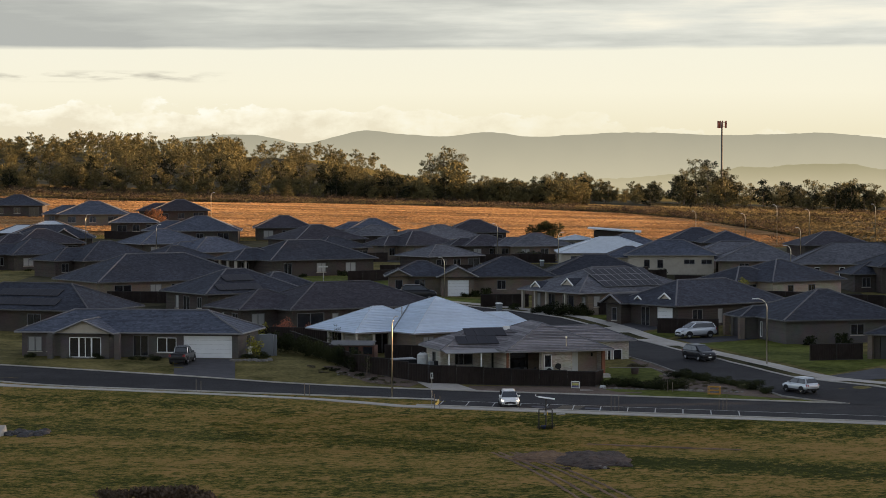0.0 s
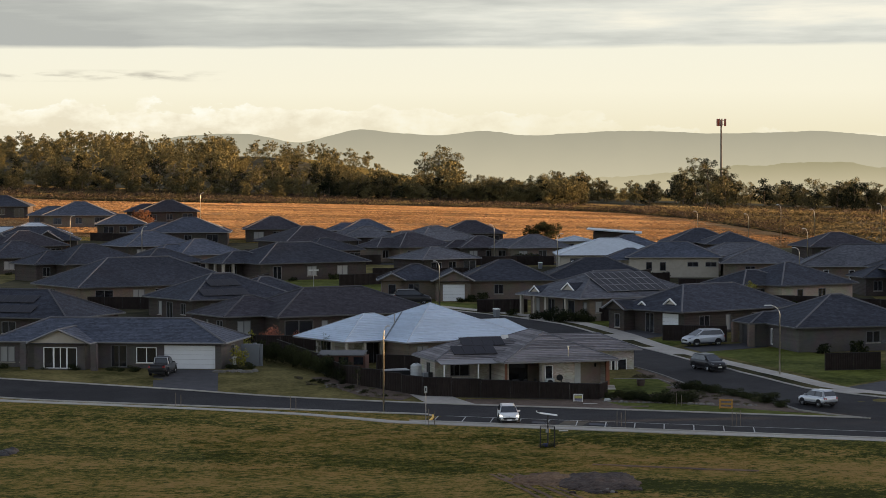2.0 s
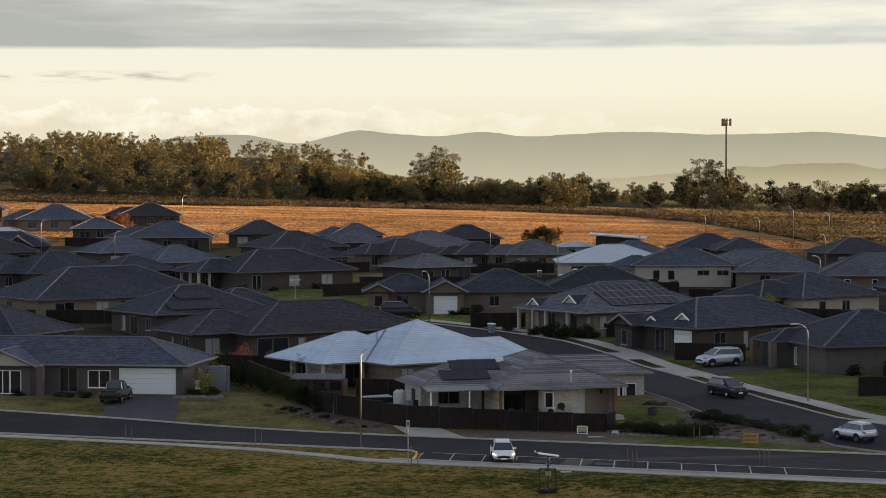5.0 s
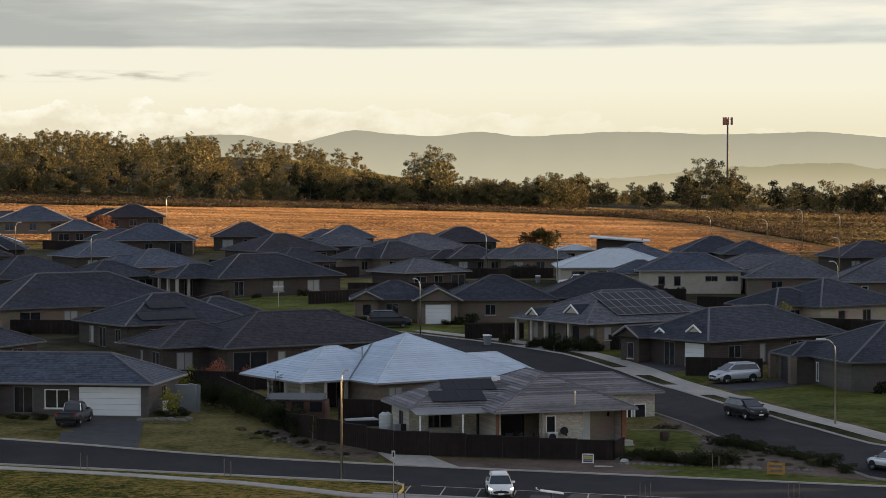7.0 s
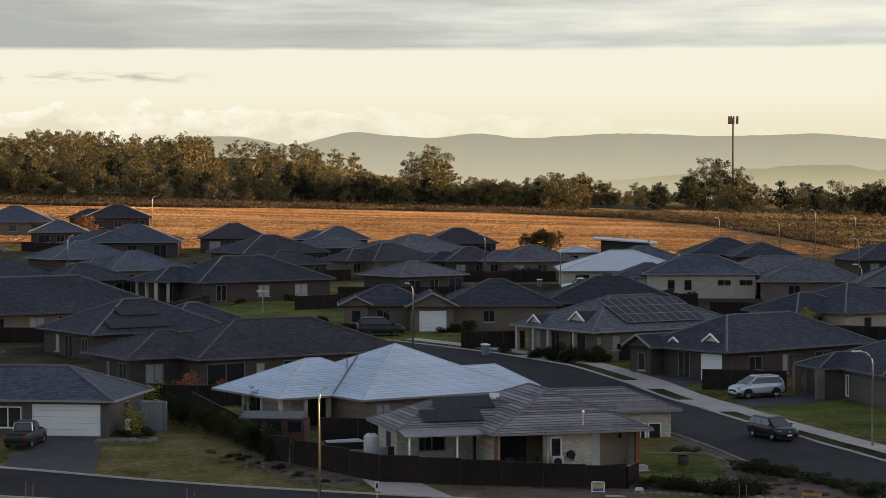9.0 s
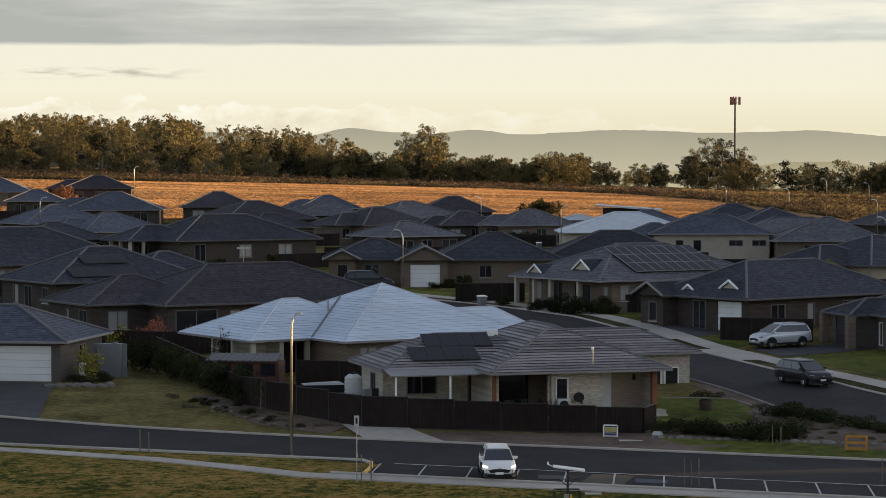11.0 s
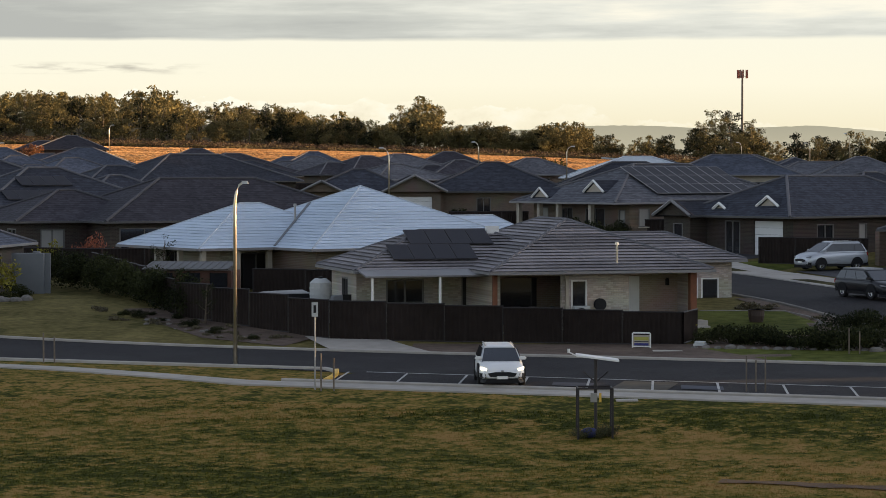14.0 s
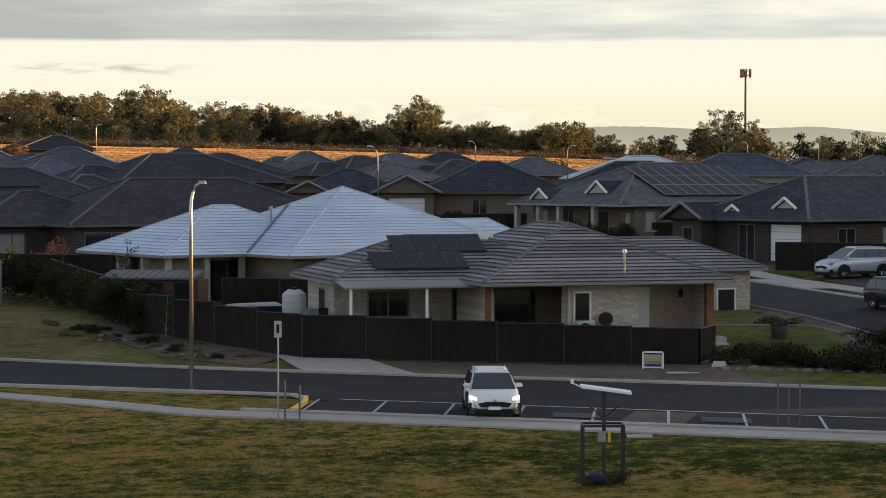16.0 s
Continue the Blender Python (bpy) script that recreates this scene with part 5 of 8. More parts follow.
# ---- plants ----
def leaf_cloud(name, material, clumps, size, per, seed, squash=0.75, droop=0.0):
    """A mesh of many small leaf sprays gathered in clumps: (centre, radius)."""
    rng = np.random.default_rng(seed)
    V, Fc = [], []
    for c, r in clumps:
        n = max(6, int(per * r * r))
        d = rng.normal(size=(n, 3))
        d /= np.linalg.norm(d, axis=1)[:, None]
        p = np.array(c) + d * (r * rng.uniform(0.12, 1.0, n) ** 0.55)[:, None] * np.array((1, 1, squash))
        a = rng.normal(size=(n, 3))
        a[:, 2] -= droop
        a /= np.linalg.norm(a, axis=1)[:, None]
        b = np.cross(a, rng.normal(size=(n, 3)))
        b /= np.linalg.norm(b, axis=1)[:, None]
        s = size * rng.uniform(0.55, 1.3, n)
        for k in range(n):
            i = len(V)
            V += [tuple(p[k] - a[k] * s[k]), tuple(p[k] + b[k] * s[k] * 0.42 - a[k] * s[k] * 0.1), tuple(p[k] + a[k] * s[k]), tuple(p[k] - b[k] * s[k] * 0.42 + a[k] * s[k] * 0.1)]
            Fc.append((i, i + 1, i + 2, i + 3))
    me = bpy.data.meshes.new(name)
    me.from_pydata(V, [], Fc)
    me.materials.append(material)
    return me


def gum_kit(seed, h, spread, leaf=0.34, per=40, bare=0.1, material=None, nlimb=9):
    """Eucalypt: a bare leaning trunk, rising limbs, and separate flattened heads of foliage with gaps between them."""
    r = random.Random(seed)
    bm = bmesh.new()
    lean = (r.uniform(-0.08, 0.08) * h, r.uniform(-0.08, 0.08) * h)
    fork = h * (bare + 0.08)
    tube(bm, [(0, 0, -0.5), (lean[0] * 0.3, lean[1] * 0.3, fork), (lean[0], lean[1], h * 0.84)], [h * 0.022 + 0.04, h * 0.016, h * 0.006], 7)
    heads = [((lean[0], lean[1], h * 0.90), spread * r.uniform(0.24, 0.34))]
    for k in range(nlimb):
        a = k * 2.4 + r.uniform(-0.6, 0.6)
        f = (k + 0.5) / nlimb
        z0 = h * (bare + (0.70 - bare) * f)
        reach = spread * r.uniform(0.5, 1.0) * math.sqrt(max(0.15, 1 - (f * 0.9) ** 2))
        z1 = min(h * 0.93, z0 + h * r.uniform(0.08, 0.22))
        q = z0 / h
        p0 = (lean[0] * q, lean[1] * q, z0)
        p2 = (p0[0] + reach * math.cos(a), p0[1] + reach * math.sin(a), z1)
        p1 = ((p0[0] + p2[0]) / 2, (p0[1] + p2[1]) / 2, z0 + (z1 - z0) * 0.35)
        tube(bm, [p0, p1, p2], [h * 0.009, h * 0.006, h * 0.003], 5)
        R = spread * r.uniform(0.28, 0.46)
        heads.append((p2, R))
        heads.append((p1, R * 0.85))
        for _ in range(3):
            b = r.uniform(0, math.tau)
            heads.append(((p2[0] + R * 0.9 * math.cos(b), p2[1] + R * 0.9 * math.sin(b), p2[2] + R * r.uniform(-0.3, 0.65)), R * r.uniform(0.35, 0.6)))
    trunk = mesh_of("trunk", bm, M_BARK, True)
    return trunk, leaf_cloud("crown", material or M_LEAF, heads, leaf, per, seed, 0.72, 0.3)


def plant(kit, name, x, y, label, category, turn=0.0, size=1.0, group="", z=None):
    e = empty(name, pose(x, y, level(x, y) if z is None else z, 0, 0, turn) @ Matrix.Scale(size, 4), label, category, group)
    for nm, me in zip(("trunk", "crown"), kit):
        if me is None:
            continue
        o = new(nm, me)
        o.parent = e
    return e


BIG = [gum_kit(10 + k, 15.0, 4.0 + 0.5 * (k % 3), 0.27, 48, 0.02 + 0.05 * (k % 4), nlimb=8) for k in range(8)]
DEEP = [gum_kit(10 + k, 15.0, 4.3 + 0.6 * (k % 3), 0.62, 9, 0.10 + 0.06 * (k % 4), nlimb=7) for k in range(8)]
SHADE_KITS = [gum_kit(20 + k, 15.0, 5.2, 0.85, 6, 0.04, nlimb=8) for k in range(4)]
OPEN = [gum_kit(30 + k, 15.0, 4.2, 0.23, 66, 0.22, nlimb=8) for k in range(3)]
SMALL = [gum_kit(50 + k, 8.0, 3.8, 0.29, 44, 0.02, nlimb=7) for k in range(5)]
rt = random.Random(21)
# treetop line of the woods: bearing against tangent of height, seen from the open ground to the south
TOPS = ((-0.30, 0.012), (-0.20, 0.0185), (-0.17, 0.0205), (-0.13, 0.0195), (-0.109, 0.0222), (-0.09, 0.0180), (-0.07, 0.0160), (-0.045, 0.0135), (-0.02, 0.0085), (-0.004, 0.0108), (0.008, 0.0085), (0.019, 0.0030), (0.04, 0.0012), (0.055, 0.0022), (0.075, 0.0005), (0.09, -0.001), (0.10, 0.0005), (0.14, -0.0012), (0.20, -0.0015))


TOPS_LOW = ((-0.30, 0.030), (-0.194, 0.0369), (-0.18, 0.0374), (-0.155, 0.0355), (-0.130, 0.0389), (-0.110, 0.0320), (-0.075, 0.0320), (-0.056, 0.0265), (-0.042, 0.0295), (-0.031, 0.0213), (-0.024, 0.0225), (-0.018, 0.0300), (-0.010, 0.0345), (0.0, 0.0290), (0.006, 0.0205), (0.021, 0.0213), (0.037, 0.0196), (0.050, 0.0250), (0.068, 0.0220), (0.081, 0.0146), (0.091, 0.0190), (0.106, 0.0195), (0.113, 0.0300), (0.125, 0.0325), (0.138, 0.0225), (0.153, 0.0184), (0.163, 0.0196), (0.30, 0.0184))


def tree_room(x, y):
    """How tall a tree may stand there to stay under the treetop lines."""
    room = []
    for line, ex, ey, ez in ((TOPS, 5.6, -198.0, 19.3), (TOPS_LOW, 8.4, -77.0, 7.3)):
        d = y - ey
        room.append(ez + d * float(np.interp((x - ex) / d, [p[0] for p in line], [p[1] for p in line])) - level(x, y))
    return min(room)


WOOD = []          # trees too deep in the wood to pick apart
near_ones = 0
for k in range(470):
    x = rt.uniform(-240, 40)
    if k % 3 == 0:
        x = rt.uniform(-240, -30)
    if k < 64:          # an unbroken front row
        x = -165 + 200 * (k + rt.uniform(0.2, 0.8)) / 64
    y = rt.uniform(396, 412) if k < 64 else rt.uniform(610, 830) if k % 3 == 0 else rt.uniform(392, 420 + max(0.0, (10 - x)) * 2.2 if x > -160 else 800)
    room = tree_room(x, y) * (0.52 + 0.62 * rt.random() ** 0.6)
    if room < 3.0:
        continue
    kit = rt.choice(BIG) if room > 7 else rt.choice(SMALL)
    size = min(room, 24.0) / (15.0 if room > 7 else 8.0)
    if y < 440 and near_ones < 88:
        near_ones += 1
        plant(kit, "tree", x, y, "olive green eucalypt at the front of the wood", "tree", rt.uniform(0, 360), size, "trees of the wood")
    else:
        turn = rt.uniform(0, 6.28)
        if x > -0.21 * (y + 198) - 6:
            WOOD.append((DEEP[BIG.index(kit)] if kit in BIG else kit, x, y, turn, size))
for k in range(64):
    x = -168 + 208 * (k + rt.uniform(0.1, 0.9)) / 64
    plant(rt.choice(SMALL), "tree", x, 384 + rt.uniform(-8, 12) + (10 if x > -30 else 0), "small bushy tree at the edge of the wood", "tree", rt.uniform(0, 360), rt.uniform(0.40, 0.95), "edge trees")
for k in range(90):
    x = 14 + 136 * (k + rt.random()) / 90
    y = rt.uniform(440, 560)
    room = tree_room(x, y) * rt.uniform(0.66, 1.04)
    if room > 2:
        plant(rt.choice(SMALL), "tree", x, y, "rounded dark tree in the far row", "tree", rt.uniform(0, 360), room / 8.0, "trees of the far row")
SHADE_BELT = []          # unseen trees added to block the low sun; a gap lets it along the road
for k in range(190):
    y = -34 + 304 * k / 189 + rt.uniform(-1, 1)
    if not 11 < y < 28:
        SHADE_BELT.append((rt.choice(SHADE_KITS), rt.uniform(112, 140), y, rt.uniform(0, 6.28), rt.uniform(0.85, 1.1)))
for nm, group_, lab in (("woodland", WOOD, "deep eucalypt wood beyond the dry field"), ("tree_belt", SHADE_BELT, "belt of eucalypts along the edge of the estate")):
    verts, quads, base = [], [], 0
    for (trunk, crown), x, y, a, s in group_:
        co = np.empty(len(crown.vertices) * 3)
        crown.vertices.foreach_get("co", co)
        co = co.reshape(-1, 3) * s
        ca, sa = math.cos(a), math.sin(a)
        out = np.stack([co[:, 0] * ca - co[:, 1] * sa + x, co[:, 0] * sa + co[:, 1] * ca + y, co[:, 2] + level(x, y)], 1)
        verts.append(out)
        quads.append(np.arange(len(out)).reshape(-1, 4) + base)
        base += len(out)
    me = bpy.data.meshes.new(nm)
    me.from_pydata(np.concatenate(verts).tolist(), [], np.concatenate(quads).tolist())
    me.materials.append(M_LEAF)
    tagged(new(nm, me), lab, "woods", "", "stuff")
for x, y, s, k in ((1.5, 528, 1.08, 0), (-3.5, 532, 0.9, 1), (6.0, 530, 0.92, 2), (79, 503, 1.02, 1), (84, 506, 1.0, 2), (89, 504, 0.86, 0), (75.5, 508, 0.8, 0), (37, 470, 0.62, 2), (44, 474, 0.62, 1), (32, 476, 0.58, 0)):
    plant(OPEN[k], "tree", x, y, "tall open eucalypt with gaps in its crown", "tree", rt.uniform(0, 360), s, "tall eucalypts")

# scrub along the field's edge
clumps = []
ftx, fty = [p[0] for p in FIELD_TOP], [p[1] for p in FIELD_TOP]
for k in range(1500):
    if k < 1150:
        x = rt.uniform(-240, 80)
        y = float(np.interp(x, ftx, fty)) + rt.uniform(0, 1) ** 1.5 * 40
    else:
        x, y = rt.uniform(70, 190), rt.uniform(262, 450)
    clumps.append(((x, y, level(x, y) + 0.5), rt.uniform(0.6, 1.7)))
ob = new("scrub_bushes", leaf_cloud("scrub_bushes", mat("dry_scrub_leaves", (0.050, 0.032, 0.020), 0.8, var=0.5, scale=0.1, color2=(0.12, 0.080, 0.045), isl=0.3, trans=0.25), clumps, 0.22, 30, 5, 0.55))
tagged(ob, "low brown scrub along the edge of the field", "scrub", "", "stuff")

# upright dry stalks of the field
rng = np.random.default_rng(8)
N = 430000
fx = rng.uniform(-150, 132, N)
fy = rng.uniform(236, 366, N)
keep = (fy < np.interp(fx, ftx, fty)) & (fy > np.interp(fx, [p[0] for p in FIELD_LOW], [p[1] for p in FIELD_LOW]))
rows_ = np.sin(fy * 0.55 + 1.4 * np.sin(fx * 0.010) + 2.2 * np.sin(fy * 0.09)) + 0.7 * np.sin(fy * 1.7 + 1.1 * np.sin(fx * 0.017)) + 0.5 * np.sin(fx * 0.03 + fy * 0.2)
keep = np.where(fx > 82, (fy > 236) & (fy < 257), keep) & (rng.uniform(0, 1, N) < 0.60 + 0.34 * rows_)
fx, fy = fx[keep], fy[keep]
ang = np.radians(rng.normal(54, 20, len(fx)))
hh = rng.uniform(0.10, 0.20, len(fx))
ww = rng.uniform(0.10, 0.30, len(fx))
gx, gy = np.arange(-160, 152, 8.0), np.arange(236, 374, 4.0)
gz = np.array([[level(a, b) for a in gx] for b in gy])
ix, iy = np.clip(((fx + 160) / 8).astype(int), 0, len(gx) - 2), np.clip(((fy - 236) / 4).astype(int), 0, len(gy) - 2)
tx, ty = (fx + 160) / 8 - ix, (fy - 236) / 4 - iy
lz = (gz[iy, ix] * (1 - tx) + gz[iy, ix + 1] * tx) * (1 - ty) + (gz[iy + 1, ix] * (1 - tx) + gz[iy + 1, ix + 1] * tx) * ty
lz = lz + np.where(fx > 78, 0.12, 0.0)
c, s = np.cos(ang) * ww, np.sin(ang) * ww
V = np.stack([np.stack([fx - c, fy - s, lz], 1), np.stack([fx + c, fy + s, lz], 1), np.stack([fx + c * 1.1, fy + s * 1.1, lz + hh], 1), np.stack([fx - c * 1.1, fy - s * 1.1, lz + hh * 0.8], 1)], 1).reshape(-1, 3).tolist()
Fc = np.arange(len(V)).reshape(-1, 4).tolist()
me = bpy.data.meshes.new("field_straw")
me.from_pydata(V, [], Fc)
me.materials.append(M_STRAW)
tagged(new("field_straw", me), "upright dry golden stalks covering the field", "straw", "", "stuff")

# dark sheet over the bright grass seen through the wood
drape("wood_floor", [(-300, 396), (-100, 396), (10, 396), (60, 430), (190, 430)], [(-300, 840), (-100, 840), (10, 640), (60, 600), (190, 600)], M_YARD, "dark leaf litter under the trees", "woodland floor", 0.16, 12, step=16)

# rough tufts over the scrub between the field and the trees
rng = np.random.default_rng(19)
N = 90000
sx_ = np.concatenate([rng.uniform(-170, 95, N * 3 // 5), rng.uniform(60, 175, N * 2 // 5)])
sy_ = np.concatenate([rng.uniform(0, 1, N * 3 // 5) * 70 + np.interp(sx_[:N * 3 // 5], ftx, fty), rng.uniform(246, 500, N * 2 // 5)])
sy_[N * 3 // 5:] = np.maximum(sy_[N * 3 // 5:], 246 + np.clip(84 - sx_[N * 3 // 5:], 0, 30) * 5.0)
sz_ = np.array([level(a, b) for a, b in zip(sx_, sy_)]) + 0.08
thick = 0.5 + 0.5 * np.sin(sy_ * 0.23 + 1.3 * np.sin(sx_ * 0.03)) * np.sin(sx_ * 0.045 + 1.0)
ang = np.radians(rng.normal(54, 24, N))
hh, ww = rng.uniform(0.15, 0.40, N) * (0.6 + thick), rng.uniform(0.15, 0.45, N)
c, s = np.cos(ang) * ww, np.sin(ang) * ww
V = np.stack([np.stack([sx_ - c, sy_ - s, sz_], 1), np.stack([sx_ + c, sy_ + s, sz_], 1), np.stack([sx_ + c * 1.2, sy_ + s * 1.2, sz_ + hh], 1), np.stack([sx_ - c * 0.9, sy_ - s * 0.9, sz_ + hh * 0.7], 1)], 1).reshape(-1, 3).tolist()
me = bpy.data.meshes.new("scrub_grass")
me.from_pydata(V, [], np.arange(len(V)).reshape(-1, 4).tolist())
me.materials.append(M_TUFT)
tagged(new("scrub_grass", me), "rough tan and olive grass between the field and the trees", "scrub grass", "", "stuff")

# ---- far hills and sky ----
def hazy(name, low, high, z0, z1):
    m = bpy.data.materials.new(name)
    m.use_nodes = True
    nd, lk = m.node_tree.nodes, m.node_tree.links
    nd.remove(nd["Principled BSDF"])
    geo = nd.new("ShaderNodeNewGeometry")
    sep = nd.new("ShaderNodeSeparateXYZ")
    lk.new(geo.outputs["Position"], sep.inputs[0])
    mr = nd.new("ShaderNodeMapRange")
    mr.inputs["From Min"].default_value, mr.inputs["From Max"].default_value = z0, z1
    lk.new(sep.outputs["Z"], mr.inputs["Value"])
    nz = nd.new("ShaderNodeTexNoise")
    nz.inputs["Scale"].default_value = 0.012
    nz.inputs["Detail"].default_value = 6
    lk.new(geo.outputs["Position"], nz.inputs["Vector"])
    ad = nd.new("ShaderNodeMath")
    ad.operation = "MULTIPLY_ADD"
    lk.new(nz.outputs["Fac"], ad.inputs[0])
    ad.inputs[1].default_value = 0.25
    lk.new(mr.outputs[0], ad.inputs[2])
    # distance haze is painted into these self-lit colours, paler towards the foot
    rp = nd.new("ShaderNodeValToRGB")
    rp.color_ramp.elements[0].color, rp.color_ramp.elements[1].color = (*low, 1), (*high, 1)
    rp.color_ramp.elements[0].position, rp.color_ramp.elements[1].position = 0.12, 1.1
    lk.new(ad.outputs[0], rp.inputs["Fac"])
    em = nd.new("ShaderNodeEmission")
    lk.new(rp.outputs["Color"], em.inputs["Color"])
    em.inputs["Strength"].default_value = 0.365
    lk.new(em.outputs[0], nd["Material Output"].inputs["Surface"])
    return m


def ridge(name, dist, outline, material, label, wob=2.0, seed=1):
    """A far range: a thick ridge whose crest follows a smooth outline of (bearing offset at that distance, height)."""
    bm = bmesh.new()
    xs_ = [p[0] for p in outline]
    zs_ = [p[1] for p in outline]
    prev = None
    for k in range(901):
        x = xs_[0] + (xs_[-1] - xs_[0]) * k / 900
        z = float(np.mean([np.interp(x + d, xs_, zs_) for d in (-28, -14, 0, 14, 28)])) + wob * noise.noise(Vector((x * 0.02, seed, 0))) + wob * 0.5 * noise.noise(Vector((x * 0.07, seed, 4))) + wob * 0.25 * noise.noise(Vector((x * 0.21, seed, 8)))
        cur = [bm.verts.new(q) for q in ((x, dist, -30), (x, dist + 60, z), (x, dist + 140, -30))]
        if prev:
            for a in range(2):
                bm.faces.new((prev[a], cur[a], cur[a + 1], prev[a + 1]))
        prev = cur
    lone(name, bm, material, label, "backdrop", kind="structure", smooth=True)


FAR_D = 4400.0
PX = (FAR_D + 60 + 120) / 4033.0


def hill_pt(px, py):
    return 5.6 + (px - 784) * PX, 19.3 + (312 - py) * PX


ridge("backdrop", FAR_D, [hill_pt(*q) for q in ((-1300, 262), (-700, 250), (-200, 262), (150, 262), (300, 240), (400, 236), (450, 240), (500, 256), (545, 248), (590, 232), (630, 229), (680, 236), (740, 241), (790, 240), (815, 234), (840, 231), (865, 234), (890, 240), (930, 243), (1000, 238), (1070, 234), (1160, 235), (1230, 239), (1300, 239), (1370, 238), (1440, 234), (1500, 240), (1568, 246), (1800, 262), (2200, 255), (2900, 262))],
      hazy("painted_haze_hills", (0.56, 0.51, 0.36), (0.40, 0.375, 0.28), 10, 120), "hazy blue-grey range of hills on the horizon", 1.6, 3)
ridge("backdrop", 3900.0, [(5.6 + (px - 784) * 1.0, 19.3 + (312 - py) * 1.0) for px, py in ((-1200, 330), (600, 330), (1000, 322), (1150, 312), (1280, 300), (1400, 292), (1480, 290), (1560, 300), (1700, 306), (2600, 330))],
      hazy("painted_haze_low_hill", (0.52, 0.46, 0.30), (0.37, 0.33, 0.20), 5, 45), "low hazy wooded hill before the range", 3.4, 9)


def sky_material():
    m = bpy.data.materials.new("evening_clouds")
    m.use_nodes = True
    nd, lk = m.node_tree.nodes, m.node_tree.links
    nd.remove(nd["Principled BSDF"])
    geo = nd.new("ShaderNodeNewGeometry")
    sep = nd.new("ShaderNodeSeparateXYZ")
    lk.new(geo.outputs["Position"], sep.inputs[0])

    def math_(op, a, b=None, c=None):
        n = nd.new("ShaderNodeMath")
        n.operation = op
        for i, v in enumerate((a, b, c)):
            if v is None:
                continue
            if isinstance(v, (int, float)):
                n.inputs[i].default_value = v
            else:
                lk.new(v, n.inputs[i])
        return n.outputs[0]

    def noise_(sx, sz, off, detail=6, rough=0.55):
        mp = nd.new("ShaderNodeMapping")
        mp.inputs["Scale"].default_value = (sx, 0.0, sz)
        mp.inputs["Location"].default_value = (off, 0, off * 0.37)
        lk.new(geo.outputs["Position"], mp.inputs["Vector"])
        n = nd.new("ShaderNodeTexNoise")
        n.inputs["Scale"].default_value = 1.0
        n.inputs["Detail"].default_value = detail
        n.inputs["Roughness"].default_value = rough
        lk.new(mp.outputs["Vector"], n.inputs["Vector"])
        return n.outputs["Fac"]

    def ramp_(fac, stops):
        r = nd.new("ShaderNodeValToRGB")
        while len(r.color_ramp.elements) < len(stops):
            r.color_ramp.elements.new(0.5)
        for e, (p, c) in zip(r.color_ramp.elements, stops):
            e.position, e.color = p, (*c, 1)
        lk.new(fac, r.inputs["Fac"])
        return r.outputs["Color"]

    def mix_(fac, a, b):
        n = nd.new("ShaderNodeMix")
        n.data_type = "RGBA"
        lk.new(fac, n.inputs[0])
        lk.new(a, n.inputs[6])
        lk.new(b, n.inputs[7])
        return n.outputs[2]
    z = sep.outputs["Z"]
    # clear glow above the hills
    base = ramp_(math_("DIVIDE", z, 460.0), [(0.0, (0.80, 0.70, 0.47)), (0.25, (0.86, 0.79, 0.58)), (0.42, (0.92, 0.87, 0.69)), (0.62, (0.90, 0.87, 0.72)), (1.0, (0.80, 0.80, 0.70))])
    # heaped cloud low down, higher to the left
    slope_ = math_("MULTIPLY_ADD", sep.outputs["X"], -0.042, 112.0)
    n1 = noise_(0.0062, 0.011, 3.0, 9, 0.60)
    n0 = noise_(0.0021, 0.004, 7.0, 3)
    top = math_("MULTIPLY_ADD", n0, 90.0, slope_)
    heap = nd.new("ShaderNodeMapRange")
    lk.new(math_("SUBTRACT", math_("MULTIPLY_ADD", n1, 170.0, top), math_("ADD", z, 104.0)), heap.inputs["Value"])
    heap.inputs["From Min"].default_value, heap.inputs["From Max"].default_value = 0.0, 4.0
    depth = math_("SUBTRACT", math_("MULTIPLY_ADD", n1, 170.0, top), math_("ADD", z, 104.0))
    puff = math_("MULTIPLY_ADD", noise_(0.011, 0.020, 11.0, 9, 0.62), 0.9, math_("MULTIPLY", depth, 0.0035))
    heapc = ramp_(puff, [(0.36, (1.0, 0.98, 0.86)), (0.50, (0.95, 0.89, 0.71)), (0.66, (0.79, 0.72, 0.55)), (1.0, (0.84, 0.76, 0.56))])
    fade = nd.new("ShaderNodeMapRange")
    lk.new(sep.outputs["X"], fade.inputs["Value"])
    fade.inputs["From Min"].default_value, fade.inputs["From Max"].default_value = -450.0, 300.0
    fade.inputs["To Min"].default_value, fade.inputs["To Max"].default_value = 0.85, 0.30
    hf = math_("MULTIPLY", heap.outputs[0], fade.outputs[0])
    c1 = mix_(hf, base, heapc)
    # grey cloud sheet with a level lower edge
    edge = math_("MULTIPLY_ADD", noise_(0.004, 0.02, 5.0), 14.0, 276.0)
    sheet = nd.new("ShaderNodeMapRange")
    lk.new(math_("SUBTRACT", z, edge), sheet.inputs["Value"])
    sheet.inputs["From Min"].default_value, sheet.inputs["From Max"].default_value = -2.0, 7.0
    bright = math_("MULTIPLY_ADD", sep.outputs["X"], 0.00024, noise_(0.0016, 0.013, 2.0, 8, 0.55))
    streak = math_("MULTIPLY_ADD", math_("SUBTRACT", noise_(0.004, 0.05, 23.0, 6), 0.5), 0.30, bright)
